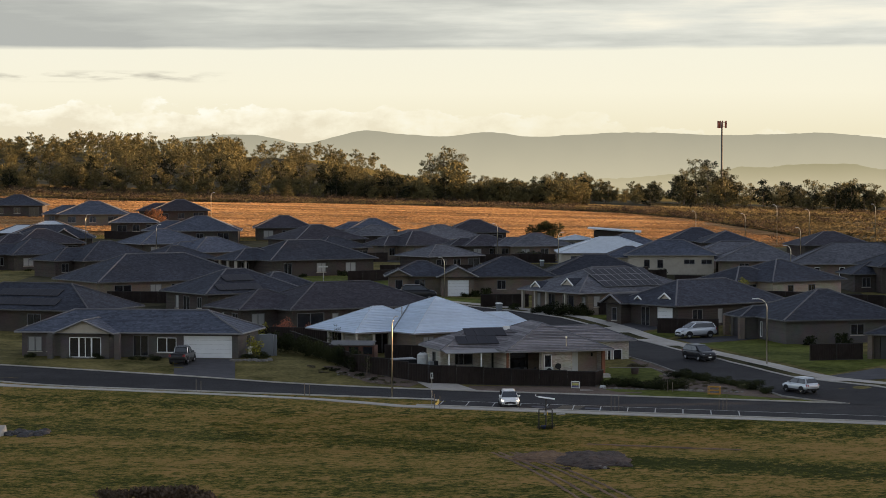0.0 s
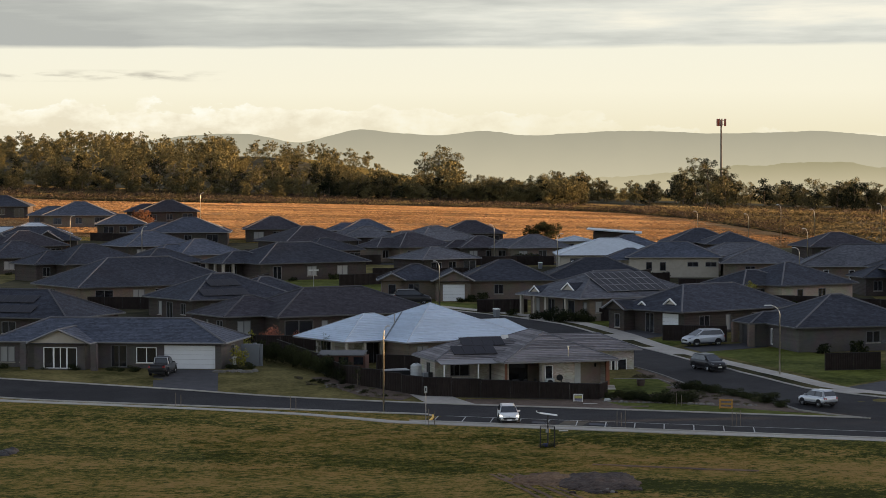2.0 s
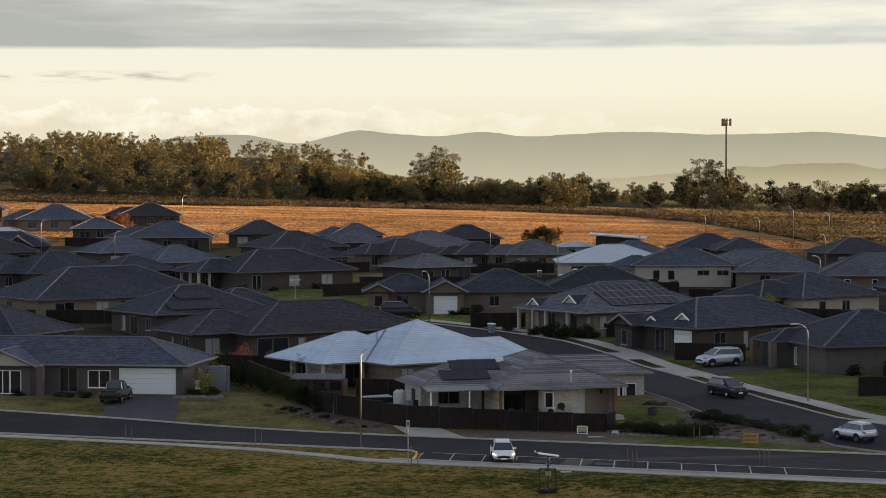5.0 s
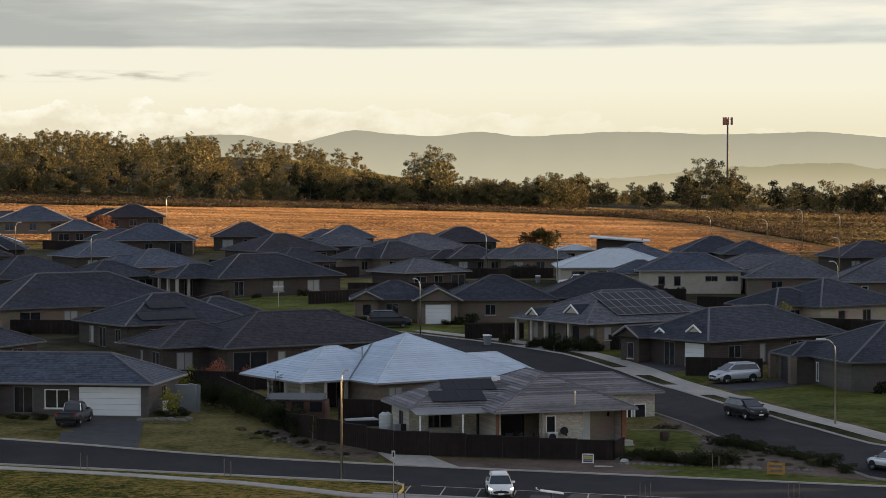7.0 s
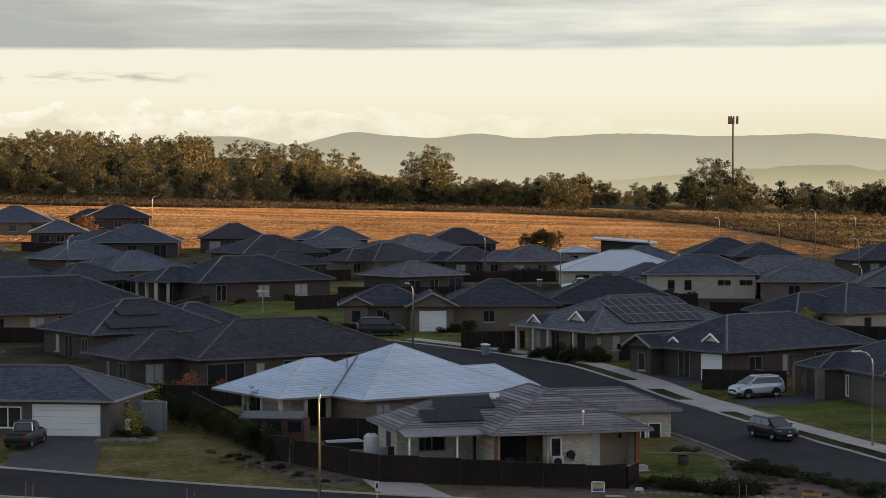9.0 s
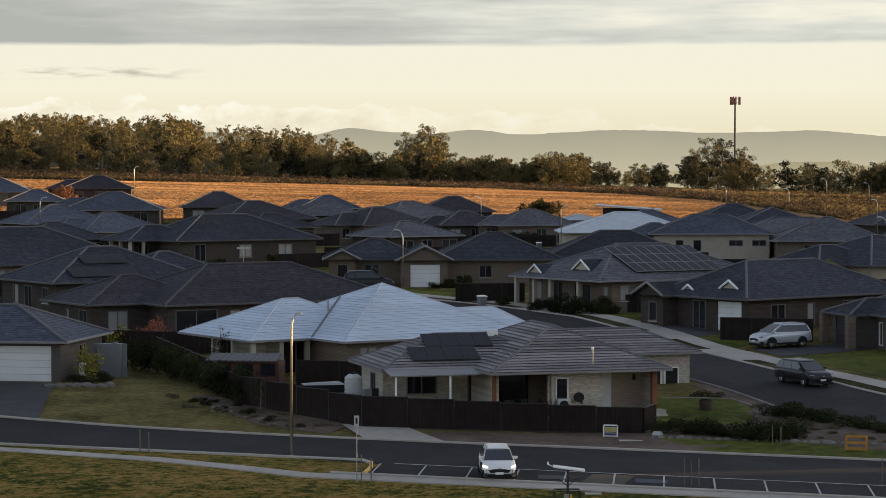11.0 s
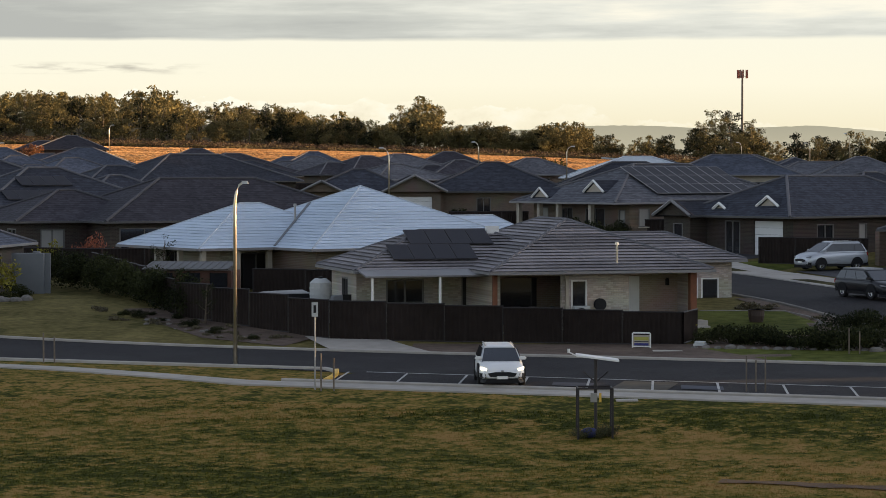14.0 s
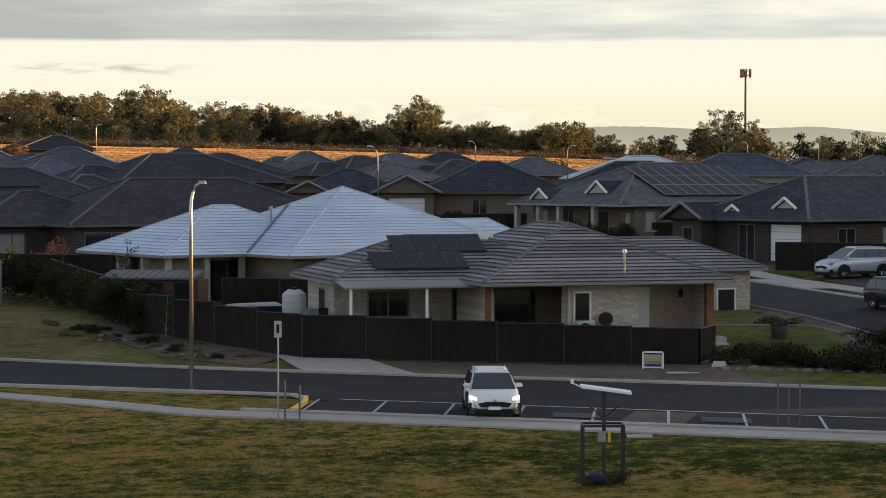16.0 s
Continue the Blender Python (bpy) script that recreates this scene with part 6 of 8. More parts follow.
    sheetc = ramp_(streak, [(0.26, (0.45, 0.46, 0.43)), (0.46, (0.57, 0.58, 0.53)), (0.62, (0.75, 0.75, 0.67)), (0.74, (0.92, 0.88, 0.74))])
    c2 = mix_(sheet.outputs[0], c1, sheetc)
    # thin grey wisps
    wz = math_("ABSOLUTE", math_("SUBTRACT", z, 226.0))
    left = nd.new("ShaderNodeMapRange")
    lk.new(sep.outputs["X"], left.inputs["Value"])
    left.inputs["From Min"].default_value, left.inputs["From Max"].default_value = -430.0, -560.0
    wf = math_("MULTIPLY", math_("MULTIPLY", math_("SUBTRACT", noise_(0.0085, 0.06, 19.0), 0.48), 6.0), left.outputs[0])
    wisp = nd.new("ShaderNodeMapRange")
    lk.new(wz, wisp.inputs["Value"])
    wisp.inputs["From Min"].default_value, wisp.inputs["From Max"].default_value = 14.0, 4.0
    wm = nd.new("ShaderNodeMath")
    wm.operation = "MULTIPLY"
    wm.use_clamp = True
    lk.new(wf, wm.inputs[0])
    lk.new(wisp.outputs[0], wm.inputs[1])
    grey = nd.new("ShaderNodeRGB")
    grey.outputs[0].default_value = (0.56, 0.53, 0.44, 1)
    c3 = mix_(wm.outputs[0], c2, grey.outputs[0])
    em = nd.new("ShaderNodeEmission")
    lk.new(c3, em.inputs["Color"])
    em.inputs["Strength"].default_value = 0.365
    lk.new(em.outputs[0], nd["Material Output"].inputs["Surface"])
    return m


bm = bmesh.new()
prev = None
for k in range(41):
    a = radians(-24 + 48 * k / 40)
    x, y = 4700 * math.sin(a), -130 + 4700 * math.cos(a)
    cur = [bm.verts.new((x, y, -60)), bm.verts.new((x, y, 640))]
    if prev:
        bm.faces.new((prev[0], cur[0], cur[1], prev[1]))
    prev = cur
me = bpy.data.meshes.new("backdrop")
bm.to_mesh(me)
bm.free()
me.materials.append(sky_material())
tagged(new("backdrop", me), "evening sky with a grey cloud sheet over a pale glow", "sky", "", "structure")


# ---- cars ----
def loft(bm, rings, smooth_caps=True):
    vs = [[bm.verts.new(p) for p in r] for r in rings]
    for a, b in zip(vs, vs[1:]):
        n = len(a)
        for k in range(n):
            bm.faces.new((a[k], a[(k + 1) % n], b[(k + 1) % n], b[k]))
    bm.faces.new(vs[0][::-1])
    bm.faces.new(vs[-1])


def car(label, x, y, heading, L, Wd, H, paint_mat, kind="suv", lit=False, group="parked cars", z=None):
    """A parked car; local +x is its front. Body, cabin, windows, wheels, lights, mirrors and trim are parts."""
    e = empty("car" if kind != "pickup" else "pickup_truck", pose(x, y, (level(x, y) if z is None else z) + 0.03, 0, 0, heading), label, "car" if kind != "pickup" else "pickup", group)
    w = Wd / 2
    r = 0.38 if kind != "hatch" else 0.31
    belt = H * (0.595 if kind != "suv" else 0.635)
    hood = H * (0.635 if kind != "hatch" else 0.60)
    xf, xr = L / 2, -L / 2
    wb = L * 0.29
    low = 0.24
    # body stations from the tail to the nose: x, lower z, upper z, half width at mid, half width on top
    if kind == "pickup":
        st = [(xr, 0.48, H * 0.56, w * 0.93, w * 0.92), (xr + 0.12, 0.36, H * 0.60, w * 0.99, w * 0.95), (xr + L * 0.42, 0.33, H * 0.60, w, w * 0.94), (xf - L * 0.24, 0.3, H * 0.62, w, w * 0.9), (xf - 0.35, 0.3, H * 0.59, w * 0.97, w * 0.82), (xf - 0.06, 0.34, H * 0.50, w * 0.86, w * 0.70), (xf, 0.42, H * 0.42, w * 0.78, w * 0.66)]
    else:
        st = [(xr, 0.46, belt * 0.93, w * 0.84, w * 0.74), (xr + 0.08, 0.33, belt * 1.0, w * 0.92, w * 0.80), (xr + L * 0.16, 0.26, belt * 1.03, w * 0.99, w * 0.87), (0, low, belt * 1.0, w * 0.98, w * 0.88), (xf - L * 0.27, low, hood * 1.02, w, w * 0.86), (xf - L * 0.12, 0.25, hood * 0.97, w * 0.98, w * 0.78), (xf - 0.14, 0.27, hood * 0.86, w * 0.90, w * 0.66), (xf - 0.02, 0.32, hood * 0.70, w * 0.80, w * 0.60), (xf, 0.40, hood * 0.58, w * 0.74, w * 0.56)]
    rings = []
    for sx, z0, z1, wm, wt in st:
        zm = z0 + (z1 - z0) * 0.45
        half = [(wm * 0.88, z0), (wm * 0.99, z0 + (z1 - z0) * 0.14), (wm, zm), (wm * 0.985, z0 + (z1 - z0) * 0.72), ((wm * 0.4 + wt * 0.6), z0 + (z1 - z0) * 0.94), (wt * 0.93, z1)]
        rings.append([(sx, -a, b) for a, b in half] + [(sx, a, b) for a, b in half[::-1]])
    bm = bmesh.new()
    loft(bm, rings)
    bmesh.ops.recalc_face_normals(bm, faces=bm.faces[:])
    body = part("body", bm, paint_mat, e, smooth=True)
    sm = body.modifiers.new("round", "SUBSURF")
    sm.levels = sm.render_levels = 1
    # cabin frustum: corners at the belt and at the roof
    if kind == "pickup":
        c0, c1, t0, t1 = -L * 0.10, L * 0.23, -L * 0.07, L * 0.115
    elif kind == "hatch":
        c0, c1, t0, t1 = xr + 0.12, L * 0.27, xr + 0.42, L * 0.06
    else:
        c0, c1, t0, t1 = xr + 0.06, L * 0.315, xr + 0.42, L * 0.085
    zb, zt = belt * 0.97, H - 0.045
    wb2, wt2 = w * 0.90, w * 0.70
    bot = [(c0, -wb2, zb), (c1, -wb2, zb), (c1, wb2, zb), (c0, wb2, zb)]
    top = [(t0, -wt2, zt - 0.03), (t1, -wt2, zt - 0.01), (t1, wt2, zt - 0.01), (t0, wt2, zt - 0.03)]
    bm = bmesh.new()
    solid(bm, bot, top)
    bmesh.ops.bevel(bm, geom=[ed for ed in bm.edges if max(ed.verts[0].co.z, ed.verts[1].co.z) > zb + 0.1], offset=0.10, segments=4, affect="EDGES")
    part("cabin", bm, paint_mat, e, smooth=False)
    bm = bmesh.new()
    solid(bm, [(t0 + 0.05, -wt2 * 0.9, zt - 0.03), (t1 - 0.02, -wt2 * 0.9, zt - 0.02), (t1 - 0.02, wt2 * 0.9, zt - 0.02), (t0 + 0.05, wt2 * 0.9, zt - 0.03)],
          [(t0 + 0.25, -wt2 * 0.7, zt + 0.035), (t1 - 0.25, -wt2 * 0.7, zt + 0.04), (t1 - 0.25, wt2 * 0.7, zt + 0.04), (t0 + 0.25, wt2 * 0.7, zt + 0.035)])
    part("roof_panel", bm, paint_mat, e)

    def pane(a, b, c, d, u0, u1, v0, v1, name, material=M_CARGLASS, proud=0.014):
        A, B, C, D = map(Vector, (a, b, c, d))
        n = (B - A).cross(D - A).normalized()
        if n.dot((A + B + C + D) / 4 - Vector(((c0 + c1) / 2, 0, (zb + zt) / 2))) < 0:
            n = -n
        def Q(u, v):
            return (A.lerp(B, u)).lerp(D.lerp(C, u), v)
        q = [Q(u0, v0), Q(u1, v0), Q(u1, v1), Q(u0, v1)]
        bm = bmesh.new()
        solid(bm, [p - n * 0.01 for p in q], [p + n * proud for p in q])
        part(name, bm, material, e)
    pane(bot[1], bot[2], top[2], top[1], 0.05, 0.95, 0.04, 0.90, "windscreen")
    pane(bot[0], bot[3], top[3], top[0], 0.08, 0.92, 0.18, 0.88, "rear_window")
    cuts = ((0.06, 0.46), (0.50, 0.92)) if kind in ("pickup", "hatch") else ((0.05, 0.27), (0.285, 0.585), (0.60, 0.93))
    for a, b, c, d in ((bot[0], bot[1], top[1], top[0]), (bot[3], bot[2], top[2], top[3])):
        pane(a, b, c, d, cuts[0][0], cuts[-1][1], 0.10, 0.88, "window_surround", M_BLACK, 0.008)
    for u0, u1 in cuts:
        pane(bot[0], bot[1], top[1], top[0], u0, u1, 0.10, 0.88, "side_window")
        pane(bot[3], bot[2], top[2], top[3], u0, u1, 0.10, 0.88, "side_window")
    # wheels
    for sx in (-wb, wb):
        for sy in (-1, 1):
            yo = sy * (w - 0.11)
            bm = bmesh.new()
            prof = [(r * 0.62, -0.11), (r * 0.93, -0.11), (r, -0.06), (r, 0.06), (r * 0.93, 0.11), (r * 0.62, 0.11)]
            n = 20
            vs = [[bm.verts.new((sx + q * math.cos(k * math.tau / n), yo + o, r + q * math.sin(k * math.tau / n))) for q, o in prof] for k in range(n)]
            for k in range(n):
                a, b = vs[k], vs[(k + 1) % n]
                for j in range(len(prof)):
                    bm.faces.new((a[j], a[(j + 1) % len(prof)], b[(j + 1) % len(prof)], b[j]))
            wheel = part("wheel", bm, M_TYRE, e)
            bm = bmesh.new()
            yy = yo + sy * 0.07
            tube(bm, [(sx, yy - sy * 0.10, r), (sx, yy, r)], r * 0.20, 10)
            for k in range(5):
                a = k * math.tau / 5
                tube(bm, [(sx + r * 0.1 * math.cos(a), yy - sy * 0.015, r + r * 0.1 * math.sin(a)), (sx + r * 0.62 * math.cos(a), yy - sy * 0.02, r + r * 0.62 * math.sin(a))], [0.045, 0.03], 4)
            ring_ = [(sx + r * 0.62 * math.cos(k * math.tau / 20), yy - sy * 0.02, r + r * 0.62 * math.sin(k * math.tau / 20)) for k in range(21)]
            tube(bm, ring_, 0.022, 4, False)
            part("rim", bm, M_RIM, wheel)
            bm = bmesh.new()
            arch = [(sx + r * 1.13 * math.cos(k * math.pi / 12), r * 1.13 * math.sin(k * math.pi / 12) + r * 0.97) for k in range(13)]
            solid(bm, [(a, sy * (w - 0.06), min(b, r * 2.35)) for a, b in arch], [(a, sy * (w + 0.004), min(b, r * 2.35)) for a, b in arch])
            part("wheel_arch", bm, M_BLACK, e)
    # nose
    zn = H * 0.40
    bm = bmesh.new()
    solid(bm, [(xf - 0.10, -w * 0.50, zn - 0.19), (xf - 0.10, w * 0.50, zn - 0.19), (xf - 0.10, w * 0.62, zn - 0.05), (xf - 0.10, w * 0.30, zn), (xf - 0.10, -w * 0.30, zn), (xf - 0.10, -w * 0.62, zn - 0.05)],
          [(xf + 0.02, -w * 0.50, zn - 0.16), (xf + 0.02, w * 0.50, zn - 0.16), (xf + 0.015, w * 0.62, zn - 0.05), (xf + 0.01, w * 0.30, zn), (xf + 0.01, -w * 0.30, zn), (xf + 0.015, -w * 0.62, zn - 0.05)])
    part("grille", bm, M_BLACK, e)
    bm = bmesh.new()
    solid(bm, [(xf - 0.3, -w * 0.92, 0.17), (xf - 0.3, w * 0.92, 0.17), (xf - 0.3, w * 0.88, 0.33), (xf - 0.3, -w * 0.88, 0.33)], [(xf + 0.0, -w * 0.76, 0.17), (xf + 0.0, w * 0.76, 0.17), (xf + 0.035, w * 0.62, 0.32), (xf + 0.035, -w * 0.62, 0.32)])
    part("lower_bumper", bm, M_BLACK, e)
    bm = bmesh.new()
    box(bm, xf + 0.0, -0.19, zn - 0.24, xf + 0.035, 0.19, zn - 0.14)
    part("number_plate", bm, M_WHITE, e, "blank pale number plate")
    bm = bmesh.new()
    tube(bm, [(xf + 0.022, -w * 0.06, zn + 0.045), (xf + 0.035, w * 0.06, zn + 0.045)], 0.03, 8)
    part("badge", bm, M_RIM, e)
    for sy in (-1, 1):
        bm = bmesh.new()
        solid(bm, [(xf - 0.25, sy * w * 0.66, 0.34), (xf - 0.25, sy * w * 0.93, 0.34), (xf - 0.25, sy * w * 0.95, 0.50), (xf - 0.25, sy * w * 0.74, 0.50)], [(xf + 0.0, sy * w * 0.66, 0.34), (xf - 0.09, sy * w * 0.86, 0.34), (xf - 0.09, sy * w * 0.88, 0.50), (xf - 0.0, sy * w * 0.72, 0.50)])
        part("fog_light_housing", bm, M_BLACK, e)
        bm = bmesh.new()
        z1 = zn + 0.02
        q = [(xf - 0.05, sy * w * 0.64, z1 + 0.03), (xf - 0.16, sy * w * 0.90, z1 + 0.07), (xf - 0.20, sy * w * 0.90, z1 + 0.15), (xf - 0.10, sy * w * 0.64, z1 + 0.10)]
        solid(bm, [(a - 0.08, b, c) for a, b, c in q], [(a + 0.035, b * 1.02, c) for a, b, c in q])
        part("headlight", bm, M_HEAD if lit else M_LENS, e, "lit headlight" if lit else "clear headlight")
        bm = bmesh.new()
        q = [(xr + 0.02, sy * w * 0.62, belt * 0.78), (xr + 0.10, sy * w * 0.88, belt * 0.78), (xr + 0.13, sy * w * 0.86, belt * 0.98), (xr + 0.03, sy * w * 0.66, belt * 0.96)]
        solid(bm, [(a + 0.06, b, c) for a, b, c in q], [(a - 0.03, b * 1.02, c) for a, b, c in q])
        part("tail_light", bm, M_TAIL, e, "red tail light")
        bm = bmesh.new()
        xm = c1 - (c1 - t1) * 0.35
        box(bm, xm - 0.07, min(sy * (w * 0.80), sy * (w * 0.92 + 0.14)), belt + 0.03, xm + 0.06, max(sy * (w * 0.80), sy * (w * 0.92 + 0.14)), belt + 0.15)
        bmesh.ops.bevel(bm, geom=bm.edges[:], offset=0.03, segments=2, affect="EDGES")
        part("mirror", bm, paint_mat, e)
        if kind == "suv":
            bm = bmesh.new()
            tube(bm, [(t0 + 0.15, sy * wt2 * 0.86, zt + 0.0), (t0 + 0.22, sy * wt2 * 0.86, zt + 0.035), (t1 - 0.22, sy * wt2 * 0.86, zt + 0.035), (t1 - 0.12, sy * wt2 * 0.86, zt + 0.0)], 0.022, 6)
            part("roof_rail", bm, M_METAL, e)
        bm = bmesh.new()
        box(bm, -wb + r * 1.2, sy * (w * 0.95) - 0.02, 0.24, wb - r * 1.2, sy * (w * 0.95) + 0.045, 0.38)
        part("side_skirt", bm, M_BLACK, e)
    if kind == "pickup":
        bm = bmesh.new()
        box(bm, xr + 0.10, -w * 0.82, H * 0.56, -L * 0.12, w * 0.82, H * 0.605)
        part("tray_cover", bm, M_BLACK, e)
        bm = bmesh.new()
        for sy in (-1, 1):
            tube(bm, [(-L * 0.13, sy * w * 0.75, H * 0.58), (-L * 0.10, sy * w * 0.66, H * 0.93)], 0.035, 6)
        tube(bm, [(-L * 0.10, -w * 0.66, H * 0.93), (-L * 0.10, w * 0.66, H * 0.93)], 0.035, 6)
        part("sports_bar", bm, M_RIM, e, "bright bar behind the cab")
    bm = bmesh.new()
    box(bm, xr + 0.04, -w * 0.80, 0.30, xr + 0.2, w * 0.80, 0.46)
    part("rear_bumper", bm, M_BLACK, e)
    return e


M_TAIL = mat("tail_lamp_red", (0.25, 0.012, 0.012), 0.3, var=0.1)
car("white compact car parked nose-out with lit headlights", 9.95, -7.2, -88, 3.95, 1.66, 1.37, P_WHITE, "suv", True)
car("silver station wagon car parked on a driveway", 31.75, 51.3, 205, 4.5, 1.80, 1.74, P_SILVER, "suv")
car("black wagon parked along the kerb of the side street", 29.45, 26.2, -67, 4.4, 1.76, 1.50, P_BLACK, "suv")
car("silver hatchback parked at the mouth of the side street", 35.6, 1.0, 120, 3.6, 1.58, 1.40, P_SILVER, "hatch")
car("dark grey pickup truck parked before the white garage", -21.2, 24.0, 84, 5.0, 1.80, 1.72, P_GREY, "pickup")
car("white pickup truck parked in front of a pale house", 24.2, 158.6, 184, 5.2, 1.85, 1.80, P_WHITE, "pickup")
car("black four-wheel drive parked beside a white garage door", 0.6, 96.5, 8, 4.7, 1.90, 1.85, P_BLACK, "suv")
car("dark sedan in a far driveway", -39.0, 176.0, 10, 4.6, 1.8, 1.45, P_GREY, "hatch")


# ---- yard fixtures of the near houses ----
def slab(name, corners, z0, z1, thick, material, parent, label=""):
    """A thin sheet over four plan corners; z0 at the first two, z1 at the last two."""
    zs = (z0, z0, z1, z1)
    bm = bmesh.new()
    solid(bm, [(a, b, z) for (a, b), z in zip(corners, zs)], [(a, b, z + thick) for (a, b), z in zip(corners, zs)])
    return part(name, bm, material, parent, label)


slab("awning", [(-5.2, 1.75), (0.4, 1.75), (0.4, 3.55), (-5.2, 3.55)], 2.28, 2.52, 0.07, M_GUTTER, greyhouse, "pale metal verandah awning")
for u in (-4.9, -1.8):
    column(greyhouse, u, 1.9, 2.28, M_WHITE, 0.05, label="slim white verandah post")
column(greyhouse, 0.45, 0.95, 2.4, M_TIMBER, 0.10, label="red timber verandah post")
column(greyhouse, 9.75, 0.75, 2.4, M_TIMBER, 0.15, label="red timber porch post")
column(greyhouse, 3.75, 0.75, 2.4, M_CREAM, 0.07, label="cream corner post")
M_SOLARD = mat("black_panel_frame", (0.034, 0.032, 0.035), 0.6, var=0.1)
solar(greyhouse, -3.35, 4.15, 2.5 + 0.78 * 0.415 + 0.09, 0.415, 4, 1, edge=M_SOLARD)
solar(greyhouse, -2.15, 5.68, 2.5 + 2.31 * 0.415 + 0.09, 0.415, 4, 1, edge=M_SOLARD)
# this pipe takes the warm lamp metal to look lit by the low sun
vent_pipe(greyhouse, 6.1, 0.7, 2.85, 0.8, M_LAMP)
bm = bmesh.new()
box(bm, 1.9, 7.0, 4.0, 2.5, 7.3, 4.4)
part("roof_hood", bm, M_WHITE, greyhouse, "small white roof vent hood")
bm = bmesh.new()
tube(bm, [(5.3, 0.60, 1.0), (5.3, 0.63, 1.0)], 0.27, 16)
tube(bm, [(5.3, 0.63, 1.0), (5.3, 0.77, 1.0)], 0.19, 14)
tube(bm, [(5.3, 0.77, 1.0), (5.3, 0.80, 1.0)], 0.27, 16)
tube(bm, [(5.3, 0.80, 1.0), (5.3, 0.92, 1.0)], 0.07, 8)
box(bm, 5.42, 0.70, 0.62, 5.50, 0.78, 0.95)
part("hose_reel", bm, M_BLACK, greyhouse, "black hose reel on the wall")
for tail, head in (((0.05, 4.15, 2.52), (5.0, 9.1, 4.76)), ((14.25, 2.2, 2.56), (11.9, 4.55, 3.9))):
    bm = bmesh.new()
    solid(bm, [(tail[0] - 0.05, tail[1] + 0.03, tail[2] + 0.02), (tail[0] + 0.05, tail[1] - 0.03, tail[2] + 0.02), (head[0] + 0.06, head[1] - 0.03, head[2] + 0.02), (head[0] - 0.06, head[1] + 0.03, head[2] + 0.02)],
          [(tail[0] - 0.05, tail[1] + 0.03, tail[2] + 0.11), (tail[0] + 0.05, tail[1] - 0.03, tail[2] + 0.11), (head[0] + 0.06, head[1] - 0.03, head[2] + 0.11), (head[0] - 0.06, head[1] + 0.03, head[2] + 0.11)])
    part("valley_gutter", bm, M_TANKD, whitehouse, "dark valley gutter between two roof planes")
vent_pipe(whitehouse, 2.9, 7.05, 3.75, 0.9)
for u, v in ((-4.0, 4.5), (-2.0, 4.5), (-0.1, 4.5), (-4.0, 7.2), (-4.0, 10.0)):
    column(whitehouse, u, v, 2.45, M_CREAM, 0.13, label="cream verandah post")
for u, v in ((-12.2, -1.85), (-19.1, -1.85)):
    column(garagehouse, u, v, 2.45, B_GREY, 0.28, label="brick porch pier")

M_SHED = mat("dark_shed_boards", (0.075, 0.036, 0.026), 0.8, var=0.25, scale=6)
# porch shade is put into the colour: darker brick than the cream walls
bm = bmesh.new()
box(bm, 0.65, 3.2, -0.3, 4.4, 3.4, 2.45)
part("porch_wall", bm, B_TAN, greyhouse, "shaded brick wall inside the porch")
bm = bmesh.new()
box(bm, 1.4, 3.13, 0.0, 3.1, 3.19, 2.1)
part("sliding_door", bm, M_GLASS, greyhouse, "dark glass sliding door")
bm = bmesh.new()
box(bm, 6.5, 2.6, -0.3, 10.1, 2.8, 2.45)
part("porch_wall", bm, B_HONEY, greyhouse, "tan brick wall inside the entry porch")
bm = bmesh.new()
box(bm, 7.0, 2.52, 0.0, 7.85, 2.6, 2.15)
part("front_door", bm, M_WHITE, greyhouse, "white screen front door")
bm = bmesh.new()
box(bm, 9.15, 2.46, 1.72, 9.29, 2.6, 2.0)
box(bm, 9.19, 2.43, 2.0, 9.25, 2.6, 2.06)
part("wall_lantern", bm, M_BLACK, greyhouse, "small black wall lantern")
for k in range(3):
    seat = empty("outdoor_chair", pose(11.2 + k * 0.95, 12.6 + k * 0.35, 0.62, 0, 0, 20 + 40 * k), "dark outdoor chair on the porch", "chair", "porch chairs")
    for nm, dims in (("seat", (-0.28, -0.28, 0.40, 0.28, 0.28, 0.46)), ("backrest", (-0.28, 0.22, 0.46, 0.28, 0.28, 0.95))):
        bm = bmesh.new()
        box(bm, *dims)
        part(nm, bm, M_BLACK, seat)
    for a in (-0.24, 0.24):
        for b in (-0.24, 0.24):
            bm = bmesh.new()
            box(bm, a - 0.02, b - 0.02, -0.02, a + 0.02, b + 0.02, 0.40)
            part("leg", bm, M_BLACK, seat)
# open shed behind the side fence
shed = empty("garden_shed", pose(-7.0, 25.6, level(-7.0, 25.6), 0, 0, -8), "low timber garden shed with a grey sheet roof", "shed")
slab("roof", [(0, 0), (4.4, 0), (4.4, 2.0), (0, 2.0)], 1.55, 1.85, 0.06, M_GUTD, shed)
for k in range(12):
    slab("roof_rib", [(0.1 + 0.38 * k, -0.02), (0.16 + 0.38 * k, -0.02), (0.16 + 0.38 * k, 2.0), (0.1 + 0.38 * k, 2.0)], 1.60, 1.90, 0.035, M_GUTD, shed)
bm = bmesh.new()
box(bm, 0.2, 0.25, -0.4, 4.5, 2.2, 1.5)
part("wall", bm, M_SHED, shed, "dark red timber shed wall")
for s in (0.6, 2.0, 3.4):
    bm = bmesh.new()
    box(bm, s, 0.20, 0.7, s + 0.9, 0.26, 1.4)
    part("window", bm, M_GLASS, shed)


